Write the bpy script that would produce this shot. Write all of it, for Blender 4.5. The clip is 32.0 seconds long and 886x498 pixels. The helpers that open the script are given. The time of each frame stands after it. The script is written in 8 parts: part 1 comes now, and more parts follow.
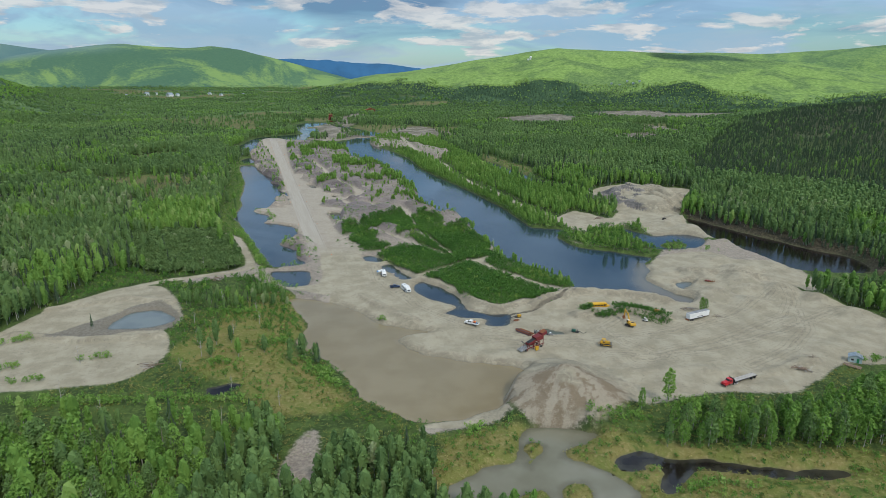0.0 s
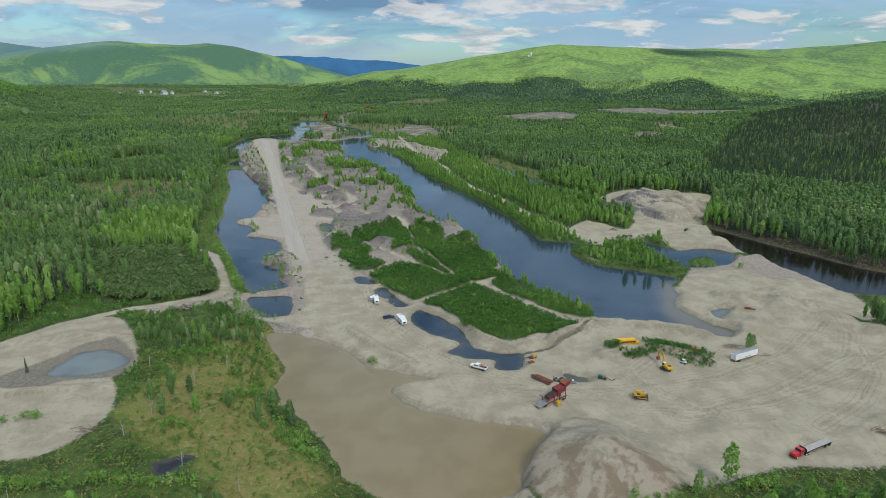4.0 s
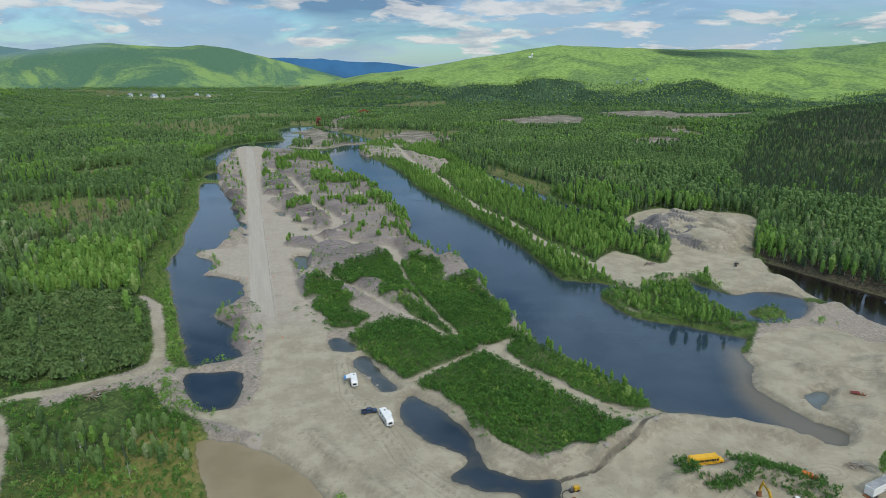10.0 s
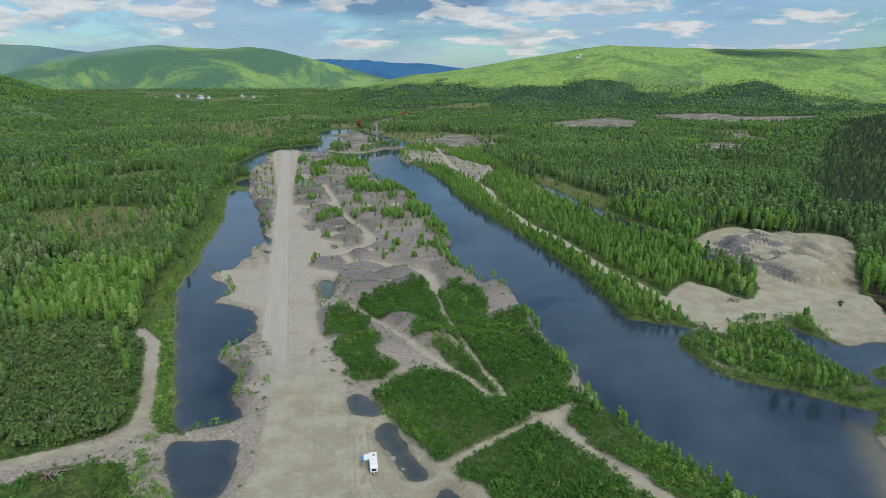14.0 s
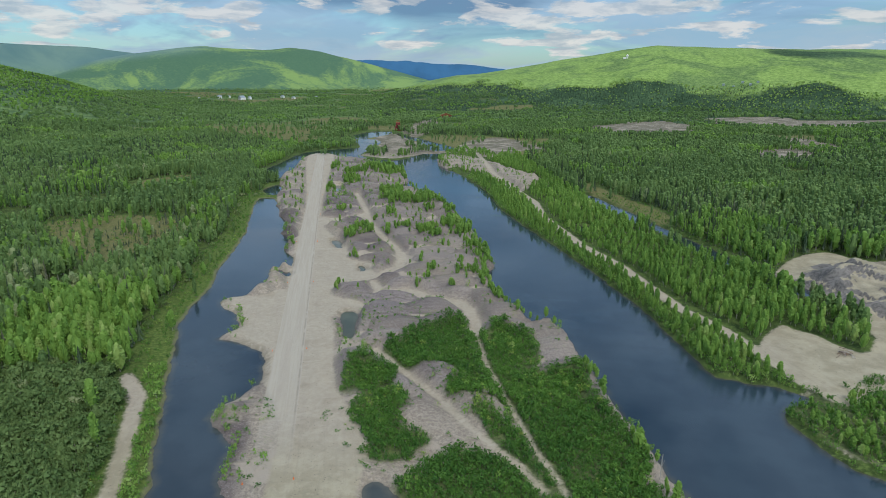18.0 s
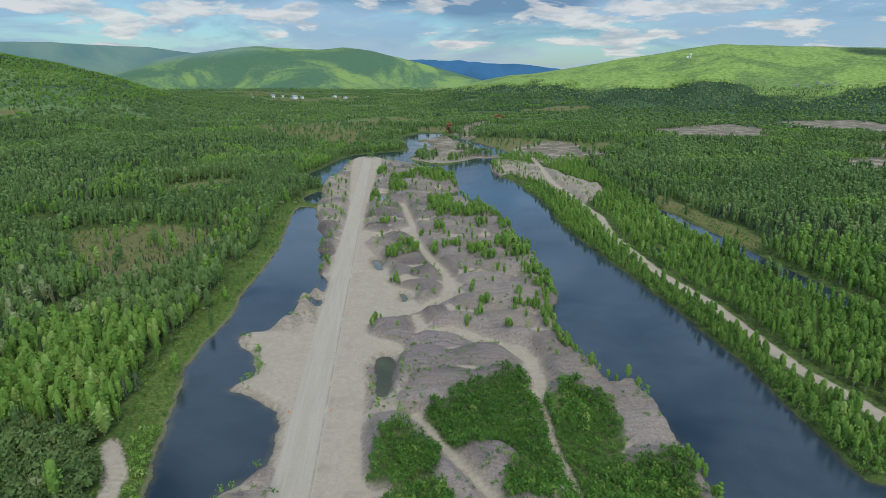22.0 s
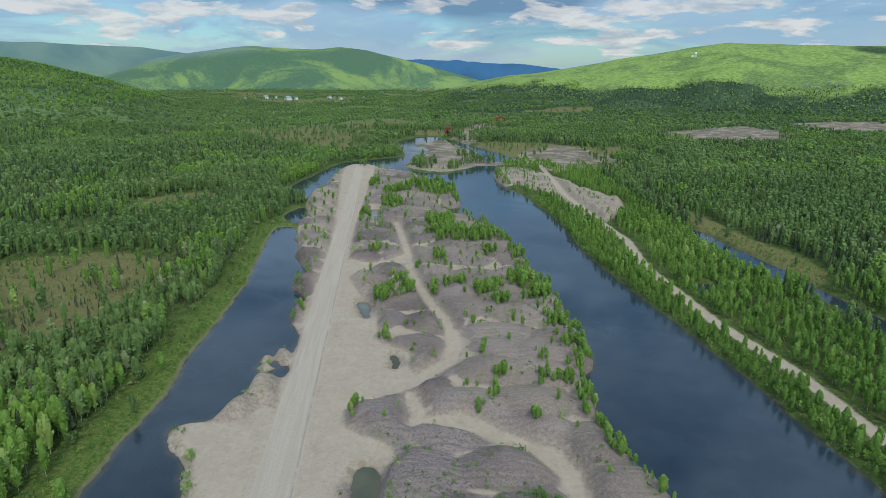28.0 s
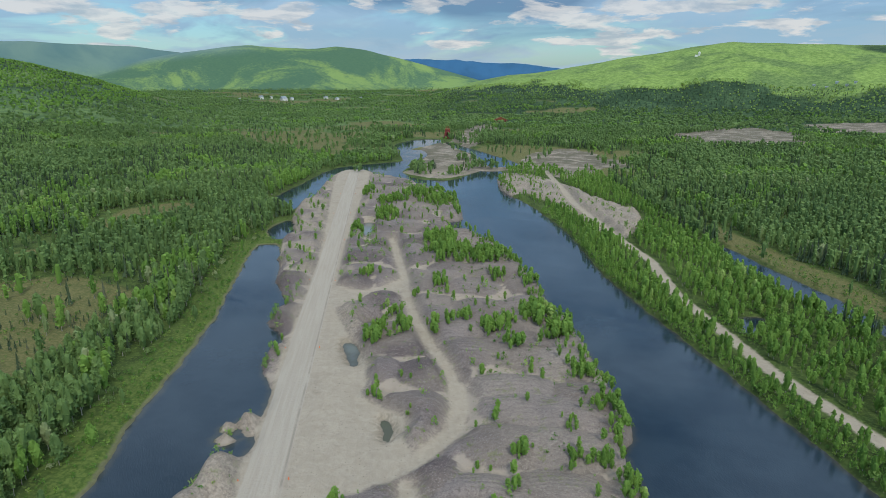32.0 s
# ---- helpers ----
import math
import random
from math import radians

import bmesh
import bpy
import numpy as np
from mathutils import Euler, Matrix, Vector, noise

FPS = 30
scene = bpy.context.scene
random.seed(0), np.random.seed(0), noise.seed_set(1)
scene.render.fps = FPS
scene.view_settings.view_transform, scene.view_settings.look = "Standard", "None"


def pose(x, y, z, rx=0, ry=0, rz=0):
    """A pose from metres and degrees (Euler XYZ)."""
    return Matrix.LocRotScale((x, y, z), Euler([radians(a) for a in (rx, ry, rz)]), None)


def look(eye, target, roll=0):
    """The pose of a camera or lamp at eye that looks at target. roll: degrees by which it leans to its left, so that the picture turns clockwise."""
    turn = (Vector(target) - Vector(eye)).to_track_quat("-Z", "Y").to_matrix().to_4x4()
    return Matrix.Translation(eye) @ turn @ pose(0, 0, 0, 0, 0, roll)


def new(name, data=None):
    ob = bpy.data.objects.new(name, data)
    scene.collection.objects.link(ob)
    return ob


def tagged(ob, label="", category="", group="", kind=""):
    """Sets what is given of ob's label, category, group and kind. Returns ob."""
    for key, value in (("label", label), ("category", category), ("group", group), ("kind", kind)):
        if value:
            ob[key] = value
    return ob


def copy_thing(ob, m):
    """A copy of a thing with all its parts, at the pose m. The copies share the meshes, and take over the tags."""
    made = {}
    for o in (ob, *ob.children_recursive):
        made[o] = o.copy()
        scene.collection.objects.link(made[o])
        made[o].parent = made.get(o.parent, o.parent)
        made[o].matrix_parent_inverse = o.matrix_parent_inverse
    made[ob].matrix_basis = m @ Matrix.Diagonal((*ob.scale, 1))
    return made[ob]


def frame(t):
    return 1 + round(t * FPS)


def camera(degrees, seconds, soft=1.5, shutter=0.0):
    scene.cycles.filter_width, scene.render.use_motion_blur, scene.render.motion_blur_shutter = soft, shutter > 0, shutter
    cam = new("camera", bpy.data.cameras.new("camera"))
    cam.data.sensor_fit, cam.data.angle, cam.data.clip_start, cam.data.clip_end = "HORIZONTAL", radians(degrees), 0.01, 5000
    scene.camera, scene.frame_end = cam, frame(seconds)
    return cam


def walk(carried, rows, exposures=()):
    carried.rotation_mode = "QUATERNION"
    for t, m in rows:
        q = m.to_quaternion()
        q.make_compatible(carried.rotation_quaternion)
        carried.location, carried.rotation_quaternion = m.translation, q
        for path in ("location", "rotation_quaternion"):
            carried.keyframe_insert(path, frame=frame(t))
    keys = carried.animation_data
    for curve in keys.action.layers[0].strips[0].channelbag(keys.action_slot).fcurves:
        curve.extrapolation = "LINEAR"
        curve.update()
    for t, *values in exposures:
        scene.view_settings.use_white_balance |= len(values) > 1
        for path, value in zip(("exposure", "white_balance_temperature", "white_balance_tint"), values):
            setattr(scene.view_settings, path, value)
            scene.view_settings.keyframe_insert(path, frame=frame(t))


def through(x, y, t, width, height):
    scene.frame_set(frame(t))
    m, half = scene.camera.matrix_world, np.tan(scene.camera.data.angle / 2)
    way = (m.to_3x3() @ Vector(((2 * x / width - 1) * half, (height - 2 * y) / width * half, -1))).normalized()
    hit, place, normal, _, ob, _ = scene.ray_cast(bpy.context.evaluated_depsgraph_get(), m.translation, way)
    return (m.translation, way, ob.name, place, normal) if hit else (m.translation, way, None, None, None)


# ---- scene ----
EXPOSURE, SKY, SUN, ZENITH = 0.0, 0.95, 1.85, 0.65
cam = camera(70.96, 32.0, soft=0.45)


def aim(x, y, z, pitch, yaw, roll):
    return pose(x, y, z, 90 + pitch, 0, yaw) @ pose(0, 0, 0, 0, 0, roll)


PATH = [
    (0.0, aim(0.00, -0.00, 119.37, -15.626, -0.001, 0.316)),
    (0.5, aim(0.05, 5.60, 119.30, -15.701, -0.009, 0.284)),
    (1.0, aim(0.05, 11.39, 119.26, -15.763, 0.009, 0.256)),
    (1.5, aim(0.00, 17.35, 119.26, -15.812, 0.029, 0.234)),
    (2.0, aim(-0.10, 23.50, 119.28, -15.848, 0.032, 0.215)),
    (2.5, aim(-0.24, 29.81, 119.34, -15.873, 0.024, 0.200)),
    (3.0, aim(-0.42, 36.29, 119.43, -15.888, -0.002, 0.188)),
    (3.5, aim(-0.62, 42.90, 119.55, -15.897, -0.025, 0.177)),
    (4.0, aim(-0.82, 49.65, 119.69, -15.900, -0.050, 0.166)),
    (4.5, aim(-1.00, 56.53, 119.85, -15.900, -0.072, 0.156)),
    (5.0, aim(-1.16, 63.52, 120.01, -15.898, -0.085, 0.147)),
    (5.5, aim(-1.28, 70.63, 120.15, -15.893, -0.087, 0.138)),
    (6.0, aim(-1.35, 77.84, 120.27, -15.886, -0.085, 0.130)),
    (6.5, aim(-1.38, 85.14, 120.36, -15.878, -0.101, 0.122)),
    (7.0, aim(-1.38, 92.50, 120.42, -15.869, -0.115, 0.113)),
    (7.5, aim(-1.37, 99.89, 120.46, -15.859, -0.116, 0.102)),
    (8.0, aim(-1.34, 107.29, 120.48, -15.845, -0.123, 0.090)),
    (8.5, aim(-1.31, 114.67, 120.47, -15.825, -0.123, 0.075)),
    (9.0, aim(-1.28, 122.00, 120.46, -15.801, -0.132, 0.059)),
    (9.5, aim(-1.25, 129.28, 120.43, -15.777, -0.148, 0.040)),
    (10.0, aim(-1.23, 136.49, 120.40, -15.758, -0.149, 0.020)),
    (10.5, aim(-1.24, 143.63, 120.36, -15.746, -0.011, 0.001)),
    (11.0, aim(-1.28, 150.71, 120.31, -15.738, 0.289, -0.017)),
    (11.5, aim(-1.38, 157.74, 120.26, -15.731, 0.643, -0.032)),
    (12.0, aim(-1.55, 164.74, 120.22, -15.720, 1.022, -0.042)),
    (12.5, aim(-1.81, 171.73, 120.17, -15.705, 1.447, -0.049)),
    (13.0, aim(-2.16, 178.72, 120.11, -15.687, 2.048, -0.052)),
    (13.5, aim(-2.58, 185.72, 120.06, -15.669, 2.897, -0.052)),
    (14.0, aim(-3.08, 192.73, 119.99, -15.653, 3.796, -0.053)),
    (14.5, aim(-3.64, 199.74, 119.92, -15.639, 4.580, -0.053)),
    (15.0, aim(-4.25, 206.74, 119.84, -15.627, 5.103, -0.052)),
    (15.5, aim(-4.92, 213.74, 119.76, -15.614, 5.392, -0.051)),
    (16.0, aim(-5.66, 220.72, 119.69, -15.601, 5.574, -0.046)),
    (16.5, aim(-6.46, 227.67, 119.62, -15.587, 5.807, -0.036)),
    (17.0, aim(-7.34, 234.62, 119.57, -15.573, 6.211, -0.020)),
    (17.5, aim(-8.31, 241.57, 119.53, -15.561, 6.796, 0.001)),
    (18.0, aim(-9.38, 248.54, 119.51, -15.554, 7.425, 0.026)),
    (18.5, aim(-10.54, 255.54, 119.50, -15.554, 8.007, 0.051)),
    (19.0, aim(-11.80, 262.60, 119.49, -15.560, 8.513, 0.073)),
    (19.5, aim(-13.16, 269.70, 119.49, -15.571, 9.034, 0.091)),
    (20.0, aim(-14.59, 276.85, 119.49, -15.582, 9.816, 0.101)),
    (20.5, aim(-16.09, 284.01, 119.49, -15.588, 10.772, 0.106)),
    (21.0, aim(-17.64, 291.16, 119.49, -15.588, 11.664, 0.104)),
    (21.5, aim(-19.23, 298.28, 119.48, -15.584, 12.039, 0.098)),
    (22.0, aim(-20.83, 305.32, 119.48, -15.578, 12.046, 0.089)),
    (22.5, aim(-22.43, 312.27, 119.47, -15.573, 12.010, 0.079)),
    (23.0, aim(-24.02, 319.12, 119.46, -15.568, 11.997, 0.067)),
    (23.5, aim(-25.60, 325.86, 119.46, -15.565, 11.986, 0.055)),
    (24.0, aim(-27.15, 332.50, 119.45, -15.561, 11.971, 0.043)),
    (24.5, aim(-28.68, 339.02, 119.45, -15.556, 11.954, 0.031)),
    (25.0, aim(-30.21, 345.46, 119.44, -15.551, 11.950, 0.021)),
    (25.5, aim(-31.73, 351.81, 119.44, -15.547, 11.958, 0.014)),
    (26.0, aim(-33.26, 358.10, 119.44, -15.546, 11.955, 0.008)),
    (26.5, aim(-34.79, 364.38, 119.44, -15.547, 11.937, 0.004)),
    (27.0, aim(-36.32, 370.66, 119.45, -15.553, 11.908, 0.002)),
    (27.5, aim(-37.86, 376.99, 119.45, -15.560, 11.878, 0.000)),
    (28.0, aim(-39.40, 383.39, 119.45, -15.569, 11.854, -0.001)),
    (28.5, aim(-40.94, 389.85, 119.46, -15.576, 11.834, -0.002)),
    (29.0, aim(-42.50, 396.37, 119.46, -15.579, 11.802, -0.003)),
    (29.5, aim(-44.06, 402.93, 119.47, -15.578, 11.787, -0.005)),
    (30.0, aim(-45.64, 409.51, 119.48, -15.575, 11.774, -0.008)),
    (30.5, aim(-47.23, 416.10, 119.49, -15.572, 11.745, -0.010)),
    (31.0, aim(-48.82, 422.70, 119.50, -15.572, 11.724, -0.012)),
    (31.5, aim(-50.41, 429.30, 119.51, -15.577, 11.718, -0.014)),
    (32.0, aim(-52.01, 435.89, 119.52, -15.589, 11.708, -0.015)),
]
walk(cam, PATH, exposures=[(0.0, EXPOSURE), (32.0, EXPOSURE)])

# ---------------------------------------------------------------- light
SUN_AZ, SUN_EL = 152.0, 44.0
world = bpy.data.worlds.new("sky")
scene.world = world
world.use_nodes = True
wt = world.node_tree
wt.nodes.clear()


def wn(kind, **kw):
    n = wt.nodes.new(kind)
    for k, v in kw.items():
        n.inputs[k].default_value = v
    return n


def wmath(op, a, b=None, c=None):
    n = wt.nodes.new("ShaderNodeMath")
    n.operation = op
    for i, v in enumerate((a, b, c)):
        if v is None:
            continue
        if isinstance(v, (int, float)):
            n.inputs[i].default_value = v
        else:
            wt.links.new(v, n.inputs[i])
    return n.outputs[0]


nish = wt.nodes.new("ShaderNodeTexSky")
nish.sky_type = "NISHITA"
nish.sun_disc = False
nish.sun_elevation = radians(SUN_EL)
nish.sun_rotation = radians(SUN_AZ)
nish.altitude = 300
wco = wt.nodes.new("ShaderNodeTexCoord")
wsep = wt.nodes.new("ShaderNodeSeparateXYZ")
wt.links.new(wco.outputs["Generated"], wsep.inputs[0])


def wramp(fac, stops):
    r = wt.nodes.new("ShaderNodeValToRGB")
    el = r.color_ramp.elements
    while len(el) < len(stops):
        el.new(0.5)
    for e, (pos, col) in zip(el, stops):
        e.position, e.color = pos, (*col, 1)
    wt.links.new(fac, r.inputs[0])
    return r.outputs[0]


def wmix(fac, a, b):
    m = wt.nodes.new("ShaderNodeMix")
    m.data_type = "RGBA"
    wt.links.new(fac, m.inputs[0])
    for sock, v in ((m.inputs[6], a), (m.inputs[7], b)):
        if isinstance(v, tuple):
            sock.default_value = (*v, 1)
        else:
            wt.links.new(v, sock)
    return m.outputs[2]


# upright coordinates for the banks of cloud low over the horizon
az = wmath("ARCTAN2", wsep.outputs[0], wsep.outputs[1])
low = wt.nodes.new("ShaderNodeCombineXYZ")
wt.links.new(wmath("MULTIPLY", az, 8.0), low.inputs[0])
wt.links.new(wmath("MULTIPLY", wmath("POWER", wmath("MAXIMUM", wsep.outputs[2], 0.0), 0.75), 22.0), low.inputs[1])


def lnoise(scale, detail, rough, offset, warp=0.0):
    mp = wt.nodes.new("ShaderNodeMapping")
    mp.inputs["Location"].default_value = offset
    wt.links.new(low.outputs[0], mp.inputs[0])
    n = wn("ShaderNodeTexNoise", Scale=scale, Detail=detail, Roughness=rough, Distortion=warp)
    wt.links.new(mp.outputs[0], n.inputs["Vector"])
    return n.outputs[0]


dim = wt.nodes.new("ShaderNodeVectorMath")
dim.operation = "MULTIPLY"
dim.inputs[1].default_value = (0.068, 0.097, 0.112)
wt.links.new(nish.outputs[0], dim.inputs[0])
# high overcast: blue-grey in front, bright overhead
deck = wramp(wsep.outputs[2], [(0.0, (0.40, 0.55, 0.67)), (0.06, (0.31, 0.50, 0.66)), (0.16, (0.38, 0.60, 0.88)), (0.50, (0.52, 0.74, 1.0)), (1.0, (1.0, 1.0, 1.0))])
lift = wmath("ADD", 1.0, wmath("MULTIPLY", wmath("POWER", wmath("MAXIMUM", wsep.outputs[2], 0.0), 1.5), ZENITH))
deck_l = wt.nodes.new("ShaderNodeVectorMath")
deck_l.operation = "SCALE"
wt.links.new(deck, deck_l.inputs[0])
wt.links.new(lift, deck_l.inputs[3])


def bank_of_cloud(a, el, wide, tall):
    """A soft swelling of the cloud noise round a bearing and a height, both in degrees."""
    u = wmath("DIVIDE", wmath("SUBTRACT", az, radians(a)), radians(wide))
    v = wmath("DIVIDE", wmath("SUBTRACT", wsep.outputs[2], math.sin(radians(el))), math.sin(radians(tall)))
    return wmath("POWER", 2.718, wmath("MULTIPLY", wmath("ADD", wmath("MULTIPLY", u, u), wmath("MULTIPLY", v, v)), -1.0))


def total(terms):
    out = terms[0]
    for t in terms[1:]:
        out = wmath("ADD", out, t)
    return out


gaps = wramp(lnoise(0.42, 5.0, 0.6, (2.6, 1.3, 0.0), 0.4), [(0.43, (1, 1, 1)), (0.51, (0, 0, 0))])
sky_a = wmix(gaps, deck_l.outputs[0], dim.outputs[0])
streak = wramp(lnoise(0.70, 8.0, 0.62, (9.0, 2.0, 4.0), 0.5), [(0.42, (0, 0, 0)), (0.64, (1, 1, 1))])
sky_a = wmix(wmath("MULTIPLY", streak, wmath("MAXIMUM", wmath("SUBTRACT", 0.42, wmath("MULTIPLY", wsep.outputs[2], 2.2)), 0.1)), sky_a, (0.50, 0.57, 0.63))
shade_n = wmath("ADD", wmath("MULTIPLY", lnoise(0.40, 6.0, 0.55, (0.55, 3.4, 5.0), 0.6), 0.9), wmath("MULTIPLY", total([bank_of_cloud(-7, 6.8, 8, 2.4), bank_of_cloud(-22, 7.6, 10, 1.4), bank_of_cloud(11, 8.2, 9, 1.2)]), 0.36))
dark_f = wramp(shade_n, [(0.47, (0, 0, 0)), (0.66, (1, 1, 1))])
sky_b = wmix(wmath("MULTIPLY", dark_f, wmath("MULTIPLY", wmath("MINIMUM", wmath("MULTIPLY", wmath("MAXIMUM", wsep.outputs[2], 0.0), 16.0), 1.0), 0.85)), sky_a, (0.135, 0.255, 0.420))
heap = total([bank_of_cloud(-25, 4.7, 3.6, 0.9), bank_of_cloud(-43, 5.6, 5, 1.3), bank_of_cloud(-10, 2.6, 4, 0.6), bank_of_cloud(0, 2.8, 4, 0.6), bank_of_cloud(14, 3.8, 5, 0.6), bank_of_cloud(24, 4.0, 6, 0.7), bank_of_cloud(34, 4.8, 6, 1.2), bank_of_cloud(6, 5.4, 10, 0.5)])
puff_n = wmath("ADD", wmath("MULTIPLY", lnoise(0.95, 9.0, 0.58, (4.4, 0.3, 9.0), 0.3), 1.0), wmath("MULTIPLY", heap, 0.13))
puffs = wramp(puff_n, [(0.565, (0, 0, 0)), (0.615, (1, 1, 1))])
fade = wmath("MULTIPLY", puffs, wmath("MAXIMUM", wmath("SUBTRACT", 1.0, wmath("MULTIPLY", wsep.outputs[2], 3.0)), 0.12))
tone = wramp(lnoise(2.0, 6.0, 0.6, (1.0, 6.1, 2.0), 0.2), [(0.38, (0.44, 0.51, 0.58)), (0.56, (0.80, 0.79, 0.77))])
sky_mix = wmix(fade, sky_b, tone)
bg = wn("ShaderNodeBackground", Strength=SKY)
wt.links.new(sky_mix, bg.inputs[0])
wout = wt.nodes.new("ShaderNodeOutputWorld")
wt.links.new(bg.outputs[0], wout.inputs[0])

sun_data = bpy.data.lights.new("sun", "SUN")
sun_data.energy, sun_data.angle, sun_data.color = SUN, radians(14), (1.0, 0.94, 0.85)
sun = new("sun", sun_data)
saz, sel = radians(SUN_AZ), radians(SUN_EL)
sun.matrix_world = look((0, 0, 0), (-math.sin(saz) * math.cos(sel), -math.cos(saz) * math.cos(sel), -math.sin(sel)))
sun.location = (0, 0, 400)

# ---------------------------------------------------------------- materials


class Mat:
    """A node material under construction."""

    def __init__(self, name, rough=0.9, metal=0.0, spec=0.3):
        self.m = bpy.data.materials.new(name)
        self.m.use_nodes = True
        self.t = self.m.node_tree
        self.b = self.t.nodes["Principled BSDF"]
        self.b.inputs["Roughness"].default_value = rough
        self.b.inputs["Metallic"].default_value = metal
        self.b.inputs["Specular IOR Level"].default_value = spec
        self.co = self.t.nodes.new("ShaderNodeNewGeometry").outputs["Position"]

    def put(self, sock, v):
        if isinstance(v, tuple):
            sock.default_value = (*v, 1) if len(v) == 3 and sock.type == "RGBA" else v
        elif isinstance(v, (int, float)):
            sock.default_value = v
        else:
            self.t.links.new(v, sock)

    def noise(self, scale, detail=3.0, rough=0.55, warp=0.0, stretch=None):
        n = self.t.nodes.new("ShaderNodeTexNoise")
        n.inputs["Scale"].default_value = scale
        n.inputs["Detail"].default_value = detail
        n.inputs["Roughness"].default_value = rough
        n.inputs["Distortion"].default_value = warp
        co = self.co
        if stretch:
            mp = self.t.nodes.new("ShaderNodeMapping")
            mp.inputs["Rotation"].default_value = (0, 0, radians(stretch[0]))
            self.t.links.new(co, mp.inputs[0])
            squeeze = self.t.nodes.new("ShaderNodeMapping")
            squeeze.inputs["Scale"].default_value = stretch[1]
            self.t.links.new(mp.outputs[0], squeeze.inputs[0])
            co = squeeze.outputs[0]
        self.t.links.new(co, n.inputs["Vector"])
        return n.outputs[0]

    def voronoi(self, scale):
        n = self.t.nodes.new("ShaderNodeTexVoronoi")
        n.inputs["Scale"].default_value = scale
        self.t.links.new(self.co, n.inputs["Vector"])
        return n

    def attr(self, name):
        n = self.t.nodes.new("ShaderNodeAttribute")
        n.attribute_name = name
        return n.outputs["Fac"]

    def math(self, op, a, b=0.0, c=None, clamp=False):
        n = self.t.nodes.new("ShaderNodeMath")
        n.operation, n.use_clamp = op, clamp
        self.put(n.inputs[0], a)
        self.put(n.inputs[1], b)
        if c is not None:
            self.put(n.inputs[2], c)
        return n.outputs[0]

    def step(self, v, lo, hi):
        n = self.t.nodes.new("ShaderNodeMapRange")
        n.interpolation_type = "SMOOTHSTEP"
        self.put(n.inputs["Value"], v)
        n.inputs["From Min"].default_value, n.inputs["From Max"].default_value = lo, hi
        return n.outputs[0]

    def mix(self, f, a, b):
        n = self.t.nodes.new("ShaderNodeMix")
        n.data_type = "RGBA"
        self.put(n.inputs[0], f)
        self.put(n.inputs[6], a)
        self.put(n.inputs[7], b)
        return n.outputs[2]

    def ramp(self, f, stops):
        r = self.t.nodes.new("ShaderNodeValToRGB")
        el = r.color_ramp.elements
        while len(el) < len(stops):
            el.new(0.5)
        for e, (pos, col) in zip(el, stops):
            e.position, e.color = pos, (*col, 1)
        self.put(r.inputs[0], f)
        return r.outputs[0]

    def color(self, v):
        self.put(self.b.inputs["Base Color"], v)
        return self

    def bump(self, h, dist, strength=0.6):
        n = self.t.nodes.new("ShaderNodeBump")
        n.inputs["Distance"].default_value = dist
        n.inputs["Strength"].default_value = strength
        self.put(n.inputs["Height"], h)
        self.put(self.b.inputs["Normal"], n.outputs[0])
        return self


